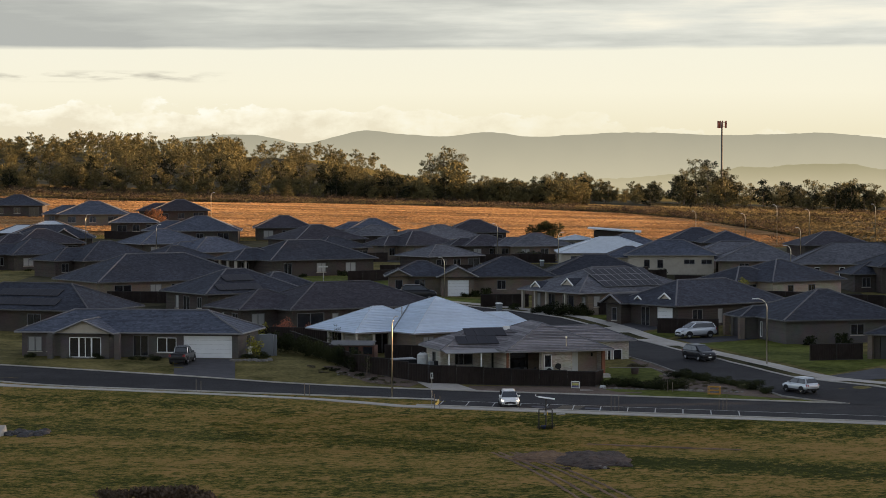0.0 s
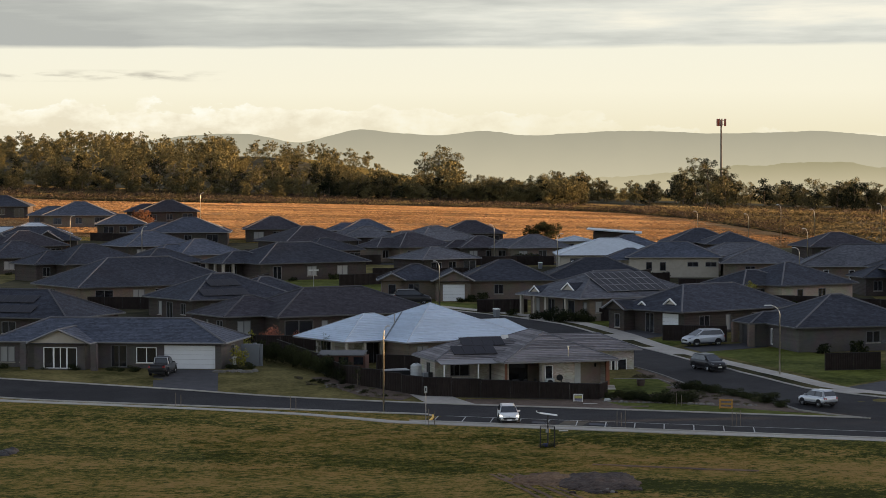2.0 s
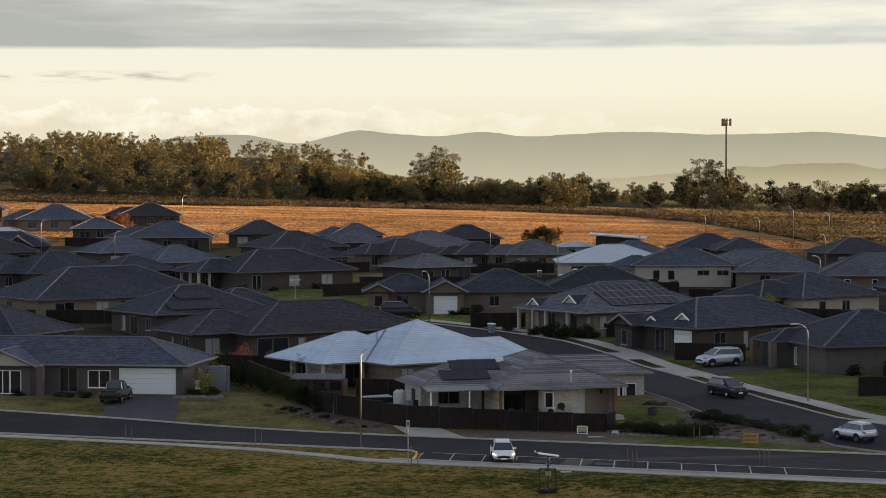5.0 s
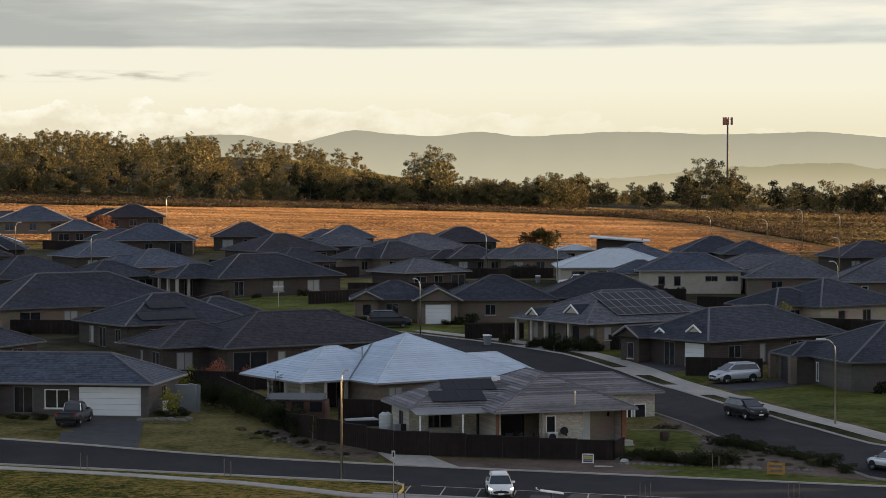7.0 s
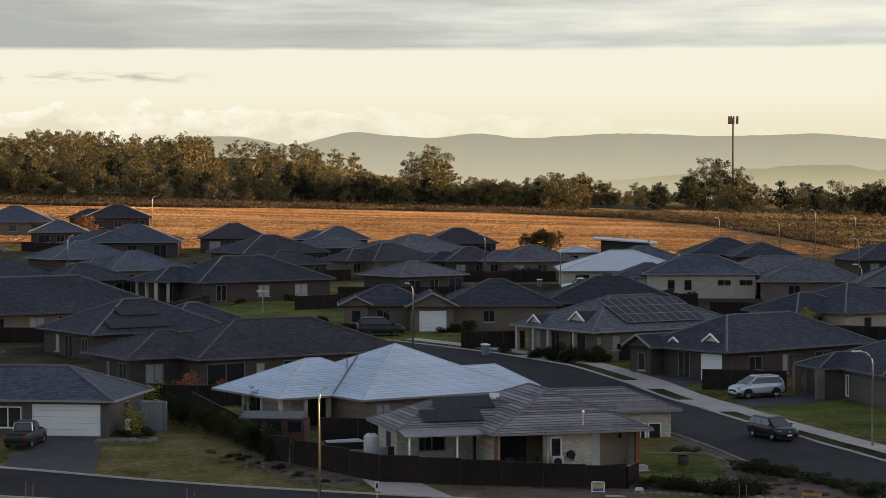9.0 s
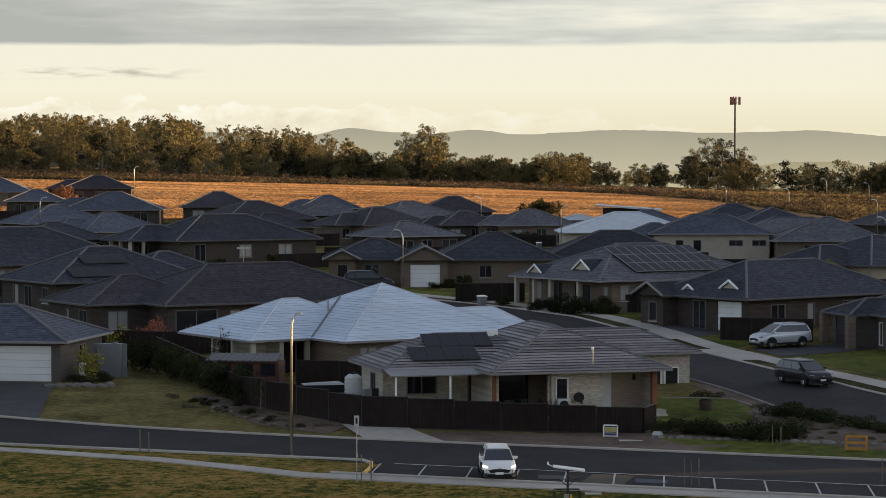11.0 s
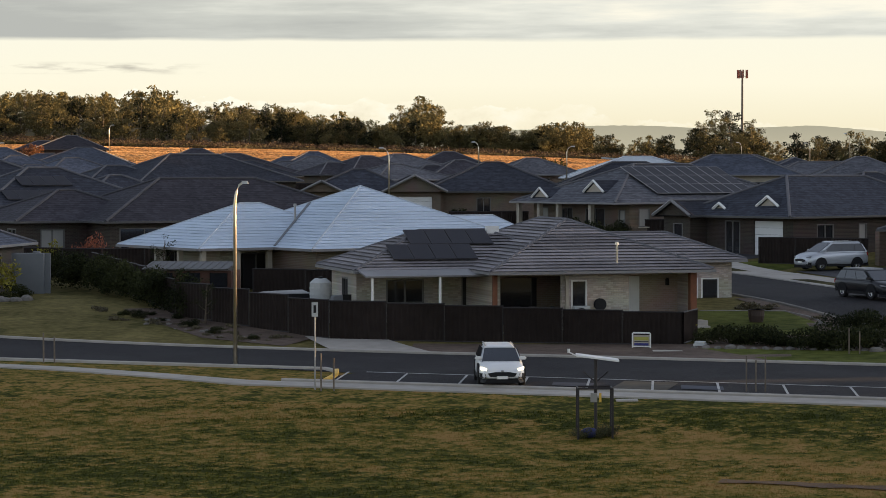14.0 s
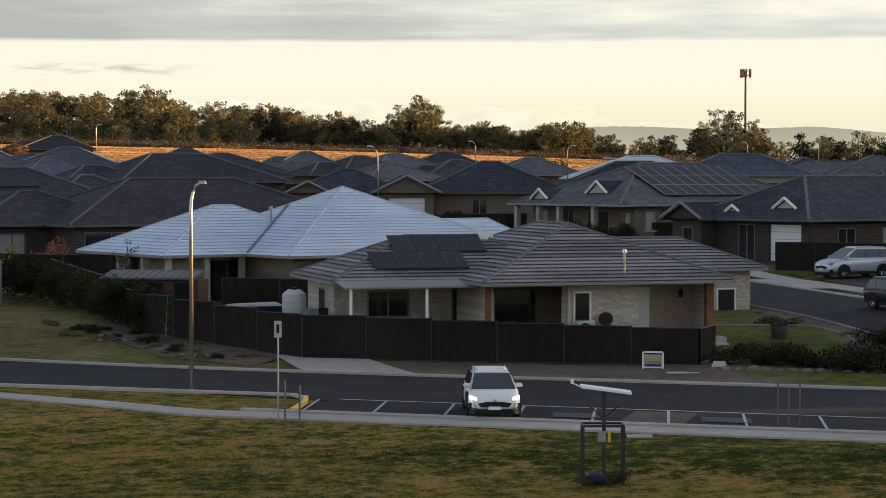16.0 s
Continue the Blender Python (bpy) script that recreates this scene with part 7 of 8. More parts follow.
def tank(x, y, r, h, material, label, z=None):
    e = empty("water_tank", pose(x, y, level(x, y) if z is None else z), label, "water tank")
    bm = bmesh.new()
    n = 20
    pts = [(0, 0, -0.3), (0, 0, h * 0.9)]
    ribs, radii = [(0, 0, -0.3)], [r]
    for k in range(1, 6):
        zz = h * 0.9 * k / 6
        ribs += [(0, 0, zz - 0.06), (0, 0, zz - 0.03), (0, 0, zz + 0.03), (0, 0, zz + 0.06)]
        radii += [r, r * 1.025, r * 1.025, r]
    tube(bm, ribs + [(0, 0, h * 0.9), (0, 0, h)], radii + [r, r * 0.55], n)
    part("shell", bm, material, e)
    bm = bmesh.new()
    tube(bm, [(0, 0, h - 0.02), (0, 0, h + 0.08)], r * 0.25, 12)
    part("lid", bm, M_BLACK, e)
    return e


tank(2.35, 17.0, 0.50, 1.85, M_TANK, "pale plastic water tank behind the fence", 0.8)
ac = empty("pump_housing", pose(3.35, 15.4, 0.70, 0, 0, 20), "grey water heater box beside the tank", "water heater")
bm = bmesh.new()
box(bm, -0.42, -0.3, -0.4, 0.42, 0.3, 1.25)
bmesh.ops.bevel(bm, geom=bm.edges[:], offset=0.05, segments=2, affect="EDGES")
part("case", bm, M_TANKD, ac)
bm = bmesh.new()
box(bm, 0.0, -0.34, 0.5, 0.4, -0.3, 1.3)
part("panel", bm, M_BLACK, ac)
slim = empty("water_tank", pose(-13.6, 31.6, level(-13.6, 31.6), 0, 0, -9), "slate grey slimline water tank beside the garage", "water tank")
bm = bmesh.new()
box(bm, -1.05, -0.35, -0.3, 1.05, 0.35, 2.1)
bmesh.ops.bevel(bm, geom=[ed for ed in bm.edges if abs(ed.verts[0].co.z - ed.verts[1].co.z) > 0.5], offset=0.28, segments=4, affect="EDGES")
part("shell", bm, M_TANKD, slim)
bm = bmesh.new()
tube(bm, [(0.3, 0, 2.08), (0.3, 0, 2.2)], 0.2, 12)
part("lid", bm, M_TANKD, slim)
acu = empty("air_conditioner", pose(-15.05, 29.5, 1.3, 0, 0, 0), "air conditioner unit on the side wall", "air conditioner")
bm = bmesh.new()
box(bm, -0.16, -0.42, 0.2, 0.16, 0.42, 1.0)
bmesh.ops.bevel(bm, geom=bm.edges[:], offset=0.02, segments=1, affect="EDGES")
part("case", bm, M_WHITE, acu)
bm = bmesh.new()
tube(bm, [(0.15, 0, 0.6), (0.19, 0, 0.6)], 0.28, 14)
part("fan_grille", bm, M_BLACK, acu)
trailer = empty("covered_trailer", pose(0.5, 19.6, 0.9, 0, 0, 10), "low trailer under a pale cover behind the fence", "trailer")
bm = bmesh.new()
box(bm, -1.25, -0.75, 0.5, 1.25, 0.75, 0.95)
part("bed", bm, M_BLACK, trailer)
bm = bmesh.new()
solid(bm, [(-1.2, -0.7, 0.95), (1.2, -0.7, 0.95), (1.2, 0.7, 0.95), (-1.2, 0.7, 0.95)], [(-1.0, -0.4, 1.06), (0.95, -0.45, 1.02), (0.9, 0.4, 1.08), (-0.95, 0.4, 1.0)])
part("cover", bm, M_METAL, trailer)
for sy in (-0.85, 0.85):
    bm = bmesh.new()
    tube(bm, [(0, sy - 0.08, 0.1), (0, sy + 0.08, 0.1)], 0.3, 14)
    part("wheel", bm, M_TYRE, trailer)

# ---- roadside things ----
pole = empty("street_sign", pose(3.5, -8.6, level(3.5, -8.6), 0, 0, 0), "slim parking sign on a pale post", "sign")
bm = bmesh.new()
tube(bm, [(0, 0, -0.3), (0, 0, 3.0)], 0.028, 8)
part("post", bm, M_METAL, pole)
bm = bmesh.new()
box(bm, -0.11, -0.045, 2.55, 0.11, -0.03, 3.05)
bl = part("sign_plate", bm, M_TANK, pole, "white sign plate")
bm = bmesh.new()
box(bm, -0.045, -0.05, 2.68, 0.045, -0.046, 2.95)
part("dark_bar", bm, M_BLACK, bl)


def stakes(x, y, label, n=3, gap=0.32, h=1.25):
    e = empty("tree_stakes", pose(x, y, level(x, y), 0, 0, -10), label, "stakes", "stakes along the path")
    for k in range(n):
        bm = bmesh.new()
        s = (k - (n - 1) / 2) * gap
        box(bm, s - 0.025, -0.025, -0.3, s + 0.025, 0.025, h * (1 - 0.12 * (k % 2)))
        part("stake", bm, M_STAKE, e)
    return e


M_STAKE = mat("weathered_hardwood", (0.16, 0.13, 0.10), 0.9, var=0.25, scale=8)
stakes(3.95, -9.0, "thin hardwood stakes beside the path", 2, 0.45, 1.3)
stakes(18.6, -10.6, "thin hardwood stakes with a bare sapling", 3)
stakes(-7.6, 2.0, "thin hardwood stakes beside the kerb", 2, 0.45, 1.2)
stakes(-17.5, 5.2, "thin hardwood stakes beside the kerb", 2, 0.45, 1.2)
stakes(27.5, -10.5, "thin hardwood stakes with a bare sapling", 3)
stakes(24.4, 2.9, "thin stakes at the edge of the garden bed", 2, 0.42, 1.05)

# board leaning at the fence
board = empty("sign_board", pose(16.25, 6.9, level(16.25, 6.9), 0, 0, -14), "white framed sign board standing before the fence", "sign board")
bm = bmesh.new()
for a, b, c, d in ((-0.40, 0.0, -0.35, 0.64), (0.35, 0.0, 0.40, 0.64), (-0.35, 0.62, 0.35, 0.68), (-0.35, 0.06, 0.35, 0.10)):
    box(bm, a, -0.03, b, c, 0.03, d)
part("frame", bm, M_WHITE, board)
bm = bmesh.new()
box(bm, -0.35, -0.012, 0.10, 0.35, 0.012, 0.56)
pn = part("panel", bm, M_CREAM, board)
for za, zb, mt in ((0.12, 0.22, mat("blue_print", (0.03, 0.035, 0.16), 0.5)), (0.34, 0.48, mat("olive_print", (0.30, 0.28, 0.06), 0.5)), (0.27, 0.30, M_BLACK)):
    bm = bmesh.new()
    box(bm, -0.30, -0.018, za, 0.30, -0.013, zb)
    part("print_bar", bm, mt, pn)

# guarded sapling with a small tilted panel on a post
guard = empty("tree_guard", pose(12.57, -18.7, level(12.57, -18.7), 0, 0, 0), "dark square tree guard with a weedy base", "tree guard")
for u, v in ((-0.52, -0.35), (0.52, -0.35), (-0.52, 0.35), (0.52, 0.35)):
    bm = bmesh.new()
    box(bm, u - 0.03, v - 0.03, -0.3, u + 0.03, v + 0.03, 1.46)
    part("post", bm, M_FPOST, guard)
for a, b in (((-0.52, -0.35), (0.52, -0.35)), ((-0.52, 0.35), (0.52, 0.35)), ((-0.52, -0.35), (-0.52, 0.35)), ((0.52, -0.35), (0.52, 0.35))):
    bm = bmesh.new()
    tube(bm, [(*a, 1.46), (*b, 1.46)], 0.03, 4)
    part("rail", bm, M_FPOST, guard)
bag = bmesh.new()
bmesh.ops.create_icosphere(bag, subdivisions=3, radius=0.2)
for v in bag.verts:
    v.co = Vector((v.co.x * 1.3, v.co.y, v.co.z * 0.75)) * (1 + 0.3 * noise.noise(v.co * 7))
lone("cloth_bag", bag, mat("blue_cloth", (0.035, 0.04, 0.10), 0.9, var=0.3, scale=6), "crumpled blue cloth bag inside the tree guard", "bag", pose(12.42, -18.75, level(12.42, -18.75) + 0.10), smooth=True)
station = empty("solar_post", pose(12.60, -18.7, level(12.60, -18.7), 0, 0, 0), "dark post carrying a pale tilted panel", "solar post")
bm = bmesh.new()
tube(bm, [(0, 0, -0.3), (0, 0, 2.34)], 0.05, 8)
part("post", bm, M_FPOST, station)
bm = bmesh.new()
solid(bm, [(-0.60, -0.22, 2.42), (0.70, -0.22, 2.25), (0.70, 0.22, 2.28), (-0.60, 0.22, 2.45)], [(-0.60, -0.22, 2.47), (0.70, -0.22, 2.30), (0.70, 0.22, 2.33), (-0.60, 0.22, 2.50)])
part("panel", bm, M_WHITE, station, "white edged flat panel")
bm = bmesh.new()
tube(bm, [(-0.60, 0, 2.44), (-0.82, 0, 2.54)], 0.02, 5)
tube(bm, [(-0.82, 0, 2.52), (-0.82, 0, 2.64)], 0.045, 6)
part("sensor", bm, M_WHITE, station)
for s in (-1, 1):
    bm = bmesh.new()
    tube(bm, [(0, 0, 1.62), (s * 0.38, 0, 1.95)], 0.02, 5)
    part("brace", bm, M_FPOST, station)
bm = bmesh.new()
box(bm, -0.16, -0.10, 1.02, 0.04, -0.04, 1.30)
part("meter_box", bm, M_METAL, station)
bm = bmesh.new()
box(bm, 0.10, -0.10, 1.02, 0.17, -0.05, 1.30)
part("tag", bm, M_YELLOW, station, "yellow tag")
bm = bmesh.new()
px_, py_ = 14.05, -12.6
for dx, dy, w_, d_ in ((0, 0, 0.36, 0.25),):
    box(bm, px_ - w_, py_ - d_, level(px_, py_) - 0.1, px_ + w_, py_ + d_, level(px_, py_) + 0.025)
lone("service_pit", bm, M_CONC, "pale concrete pit lid in the grass", "pit lid")
bm = bmesh.new()
box(bm, 16.6, 5.2, level(16.6, 5.2) - 0.1, 17.8, 5.8, level(16.6, 5.2) + 0.06)
lone("service_pit", bm, M_CONC, "pale concrete pit lid in the soil strip", "pit lid")

# culvert and soil heap in the near grass
culvert = empty("culvert", pose(-30.6, -18.5, level(-30.6, -18.5), 0, 0, 15), "pale concrete culvert headwall with dark rocks", "culvert")
bm = bmesh.new()
solid(bm, [(-2.0, -0.8, -0.5), (0.2, -0.8, -0.5), (0.8, 0.8, -0.5), (-2.0, 0.8, -0.5)], [(-2.0, -0.6, 0.3), (0.0, -0.6, 0.2), (0.6, 0.8, 0.75), (-2.0, 0.8, 0.8)])
part("headwall", bm, M_CONC, culvert)


def rocks(name, spots, label, rmin, rmax, seed, material=None, group="rocks"):
    q = random.Random(seed)
    for x, y in spots:
        bm = bmesh.new()
        bmesh.ops.create_icosphere(bm, subdivisions=2, radius=q.uniform(rmin, rmax))
        s = Vector((q.uniform(0.8, 1.5), q.uniform(0.8, 1.2), q.uniform(0.5, 0.8)))
        for v in bm.verts:
            v.co = v.co * (1 + 0.35 * noise.noise(v.co * 3 + Vector((x, y, 0))))
            v.co = Vector((v.co.x * s.x, v.co.y * s.y, v.co.z * s.z))
        lone("rock", bm, material or M_ROCK, label, "rock", pose(x, y, level(x, y) + 0.03, 0, 0, q.uniform(0, 360)), group)


rocks("rock", [(-28.6 + random.uniform(-1.4, 1.6), -18.2 + random.uniform(-1.5, 1.5)) for _ in range(34)], "dark rock at the culvert mouth", 0.25, 0.5, 3, mat("dark_basalt", (0.05, 0.046, 0.045), 0.9, var=0.3), "culvert rocks")
rocks("rock", [(18.4 + k * 0.47, 6.5 - k * 0.19 + random.uniform(-0.08, 0.08)) for k in range(27)], "pale rounded rock edging the garden bed", 0.14, 0.24, 4, None, "edging rocks")
rocks("rock", [(25.1 + k * 0.30, 15.2 - k * 0.36 + random.uniform(-0.2, 0.2)) for k in range(9)], "pale rock at the upper garden edge", 0.15, 0.28, 5, None, "edging rocks")
rocks("rock", [(25.4, 3.5), (27.1, 2.85), (26.3, 3.3), (28.4, 2.3)], "large pale rock at the edge of the soil", 0.22, 0.34, 9, None, "edging rocks")
rocks("rock", [(-16.3 + k * 0.5, 25.8 + random.uniform(-0.5, 0.5)) for k in range(8)], "pale rock at the corner of the driveway", 0.2, 0.4, 6, None, "edging rocks")
def heap(x, y, rx, ry, h, seed, material, label):
    """A low, broken mound: a fine sheet with a rough top that runs out into the grass."""
    bm = bmesh.new()
    n = 34
    rows = []
    for i in range(n + 1):
        row = []
        for j in range(n + 1):
            u, v = -1 + 2 * i / n, -1 + 2 * j / n
            d = math.hypot(u, v) + 0.30 * noise.noise(Vector((u * 2.2, v * 2.2, seed)))
            lift = max(0.0, 1 - d) ** 0.7 * h * (0.75 + 0.5 * noise.noise(Vector((u * 4, v * 4, seed + 5)))) + (0.07 * noise.noise(Vector((u * 14, v * 14, seed))) if d < 1 else 0)
            px, py = x + u * rx, y + v * ry
            row.append(bm.verts.new((px - x, py - y, level(px, py) - level(x, y) + lift - (0.12 if d > 0.98 else -0.02))))
        rows.append(row)
    for p, q in zip(rows, rows[1:]):
        for j in range(n):
            bm.faces.new((p[j], q[j], q[j + 1], p[j + 1]))
    lone("dirt_mound", bm, material, label, "dirt mound", pose(x, y, level(x, y)))


M_EARTH = mat("broken_dark_earth", (0.024, 0.019, 0.017), 0.95, var=0.5, scale=2.2, bump=1.0, bscale=9, color2=(0.075, 0.050, 0.038))
heap(15.4, -34.6, 2.9, 4.6, 0.42, 3, M_EARTH, "low heap of dark broken soil in the grass")
M_DIRT = mat("bare_reddish_dirt", (0.115, 0.062, 0.034), 0.95, var=0.5, scale=1.5, bump=0.8, bscale=8, color2=(0.19, 0.115, 0.06))


def tyre_track(line, wide, seed):
    """A worn wheel track in the grass, ragged at its edges."""
    bm, rows, q = bmesh.new(), [], random.Random(seed)
    for (ax, ay), (bx, by) in zip(line, line[1:]):
        n = max(2, int(math.dist((ax, ay), (bx, by)) / 0.45))
        d = Vector((by - ay, ax - bx)).normalized()
        for k in range(n):
            x, y = ax + (bx - ax) * k / n, ay + (by - ay) * k / n
            rows.append([])
            for side in (-1, 0, 1):
                w = side * wide * q.uniform(0.25, 0.6)
                px, py = x + d.x * w, y + d.y * w
                rows[-1].append(bm.verts.new((px, py, level(px, py) + 0.10 * noise.noise(Vector((px * 0.07, py * 0.12, 3))) + 0.03)))
    for a, b in zip(rows, rows[1:]):
        for k in (0, 1):
            bm.faces.new((a[k], a[k + 1], b[k + 1], b[k]))
    bmesh.ops.recalc_face_normals(bm, faces=bm.faces[:])
    lone("tyre_track", bm, M_DIRT, "bare dirt wheel track worn into the grass", "track", kind="structure")


for off, seed in ((0.0, 1), (1.0, 2), (2.5, 3), (3.4, 4)):
    tyre_track([(8.2 + off * 0.5, -30.0), (9.6 + off * 0.6, -34.5), (10.9 + off * 0.75, -39.5), (12.2 + off * 0.9, -45.0), (13.4 + off, -51.0), (14.8 + off, -60.0)], 0.34, seed)
tyre_track([(9.0, -32.2), (10.6, -32.6), (12.2, -33.2), (13.4, -33.8)], 0.7, 5)
tyre_track([(9.4, -33.6), (11.2, -34.4), (13.0, -35.6)], 0.5, 6)
tyre_track([(15.4, -26.8), (20.0, -28.4), (27.0, -30.6)], 0.7, 7)
heap(11.9, -32.9, 2.4, 3.0, 0.16, 8, M_DIRT, "scraped patch of bare reddish dirt")
rocks("rock", [(15.4 + random.uniform(-2.2, 2.2), -35.5 + random.uniform(-3.4, 2.6)) for _ in range(34)], "clod of dark earth on the soil heap", 0.10, 0.30, 11, M_EARTH, "earth clods")
rocks("rock", [(15.2, -38.3), (16.0, -38.6), (15.7, -37.6)], "pale stone at the foot of the soil heap", 0.14, 0.22, 12, None, "pale stones")
kerb("garden_edging", [(20.2, 20.2), (22.4, 20.2), (24.2, 20.0), (25.0, 18.2), (25.5, 16.0)], "pale concrete edging behind the front lawn", 0.14, 0.10, M_KERB)
bm = bmesh.new()
box(bm, 8.95, -0.15, -0.6, 10.15, 0.62, 0.24)
box(bm, 9.0, -0.55, -0.6, 10.1, -0.15, 0.02)
bmesh.ops.bevel(bm, geom=bm.edges[:], offset=0.02, segments=1, affect="EDGES")
lone("porch_steps", bm, M_CONC, "pale concrete porch steps", "steps", pose(10.1, 11.9, 0.6, 0, 0, 15.5), kind="structure")
barrier = empty("barrier", pose(28.05, 0.75, level(28.05, 0.75), 0, 0, -20), "yellow tubular barrier frame standing on the grass", "barrier")
M_BARRIER = mat("faded_yellow_orange_paint", (0.32, 0.17, 0.035), 0.7, var=0.25, scale=4)
for sx in (-0.5, 0.5):
    for sy in (-0.22, 0.22):
        bm = bmesh.new()
        tube(bm, [(sx, sy, -0.1), (sx, sy, 0.78)], 0.032, 8)
        part("post", bm, M_BARRIER, barrier)
for sy in (-0.22, 0.22):
    for zz in (0.12, 0.42, 0.74):
        bm = bmesh.new()
        box(bm, -0.52, sy - 0.02, zz - 0.045, 0.52, sy + 0.02, zz + 0.045)
        part("rail", bm, M_BARRIER, barrier)
for sx in (-0.5, 0.5):
    bm = bmesh.new()
    box(bm, sx - 0.02, -0.22, 0.70, sx + 0.02, 0.22, 0.77)
    part("end_rail", bm, M_BARRIER, barrier)
bm = bmesh.new()
box(bm, -0.26, -0.18, 0.0, 0.26, 0.18, 0.13)
box(bm, -0.22, -0.14, 0.13, 0.22, 0.14, 0.22)
bmesh.ops.bevel(bm, geom=bm.edges[:], offset=0.02, segments=1, affect="EDGES")
lone("meter_pit", bm, M_TANK, "pale service pit with a raised lid at the fence end", "pit lid", pose(18.75, 7.3, level(18.75, 7.3), 0, 0, -18))

# bins and a street name post
def bin_(x, y, turn, lid, label):
    e = empty("wheelie_bin", pose(x, y, level(x, y), 0, 0, turn), label, "bin", "bins by the street")
    bm = bmesh.new()
    solid(bm, [(-0.24, -0.26, 0.06), (0.24, -0.26, 0.06), (0.24, 0.26, 0.06), (-0.24, 0.26, 0.06)], [(-0.30, -0.34, 0.98), (0.30, -0.34, 0.98), (0.30, 0.34, 0.98), (-0.30, 0.34, 0.98)])
    part("body", bm, M_TANKD, e)
    bm = bmesh.new()
    solid(bm, [(-0.33, -0.38, 0.98), (0.33, -0.38, 0.98), (0.33, 0.36, 0.98), (-0.33, 0.36, 0.98)], [(-0.30, -0.34, 1.06), (0.30, -0.34, 1.06), (0.30, 0.32, 1.10), (-0.30, 0.32, 1.10)])
    part("lid", bm, lid, e)
    for sx in (-0.2, 0.2):
        bm = bmesh.new()
        tube(bm, [(sx - 0.04, 0.27, 0.1), (sx + 0.04, 0.27, 0.1)], 0.1, 12)
        part("wheel", bm, M_TYRE, e)


bin_(10.7, 77.2, 30, M_WHITE, "grey wheelie bin with a pale lid by the kerb")
bin_(19.3, 168.3, 10, M_WHITE, "grey wheelie bin with a pale lid by a driveway")
nsign = empty("street_sign", pose(-13.3, 124.4, level(-13.3, 124.4), 0, 0, 20), "street name blade on a slim post", "sign")
bm = bmesh.new()
tube(bm, [(0, 0, -0.3), (0, 0, 2.6)], 0.05, 8)
part("post", bm, M_METAL, nsign)
bm = bmesh.new()
box(bm, -0.7, -0.02, 2.35, 0.7, 0.02, 2.55)
part("sign_plate", bm, M_TANK, nsign, "pale blank sign blade")

# ---- garden plants ----
def shrub_kit(seed, r, h, leaf, per, material, n=7):
    q = random.Random(seed)
    cl = []
    for k in range(n):
        a = k * 2.4
        d = r * q.uniform(0.15, 0.6)
        cl.append(((d * math.cos(a), d * math.sin(a), h * q.uniform(0.25, 0.72)), r * q.uniform(0.32, 0.55)))
    return leaf_cloud("foliage", material, cl, leaf, per, seed, h / r * 0.5 if h < r * 2 else 1.0)


SH = [shrub_kit(60 + k, 1.0, 1.1, 0.055, 1300, M_SHRUB) for k in range(4)]
SH_TALL = [shrub_kit(70 + k, 0.9, 2.3, 0.065, 1100, M_SHRUB, 10) for k in range(3)]
SH_RED = [shrub_kit(80, 1.0, 1.3, 0.055, 900, M_RED)]
SH_LIME = [shrub_kit(81, 0.9, 2.0, 0.10, 420, M_LIME)]
M_TUSS = mat("straw_tussock", (0.10, 0.085, 0.05), 0.9, var=0.3, isl=0.3)
SH_OLIVE = [shrub_kit(86 + k, 1.0, 1.2, 0.06, 700, mat("olive_shrub_leaves", (0.045, 0.050, 0.020), 0.8, var=0.4, color2=(0.10, 0.095, 0.04), isl=0.3, trans=0.2)) for k in range(2)]
SH_YARD = [shrub_kit(110 + k, 1.0, 1.1, 0.13, 210, M_SHRUB) for k in range(4)]
SH_DRY = [shrub_kit(82 + k, 1.0, 0.8, 0.12, 380, M_TUSS) for k in range(2)]


def shrub(meshes, x, y, size, label, stretch=1.0, group="garden shrubs"):
    o = new("shrub", random.choice(meshes))
    o.matrix_world = pose(x, y, level(x, y) - 0.22 * size * stretch, 0, 0, random.uniform(0, 360)) @ Matrix.Diagonal((size, size, size * stretch, 1))
    return tagged(o, label, "shrub", group)


random.seed(12)
# hedge along the side fence
for k in range(17):
    f = k / 16
    x, y = -13.8 + 9.6 * f + random.uniform(-0.3, 0.3), 39.0 - 20.4 * f + random.uniform(-0.4, 0.4)
    shrub(SH_TALL, x, y, random.uniform(0.95, 1.3), "dense dark hedge shrub along the fence", random.uniform(0.85, 1.1), "hedge")
for k in range(16):
    f = random.random()
    shrub(SH if k % 3 else SH_DRY, -7.6 + 8.4 * f + random.uniform(-0.9, 0.9), 21.0 - 10.2 * f + random.uniform(-0.9, 0.6), random.uniform(0.25, 0.55), "small low shrub in the mulch bed", 1.0, "bed shrubs")
rb = random.Random(404)
for k in range(34):
    f = rb.random()
    shrub(SH_DRY, -8.4 + 9.0 * f + rb.uniform(-0.9, 1.3), 20.4 - 9.6 * f + rb.uniform(-0.9, 1.0), rb.uniform(0.16, 0.42), "pale dry tussock in the mulch bed", rb.uniform(0.6, 1.1), "bed shrubs")
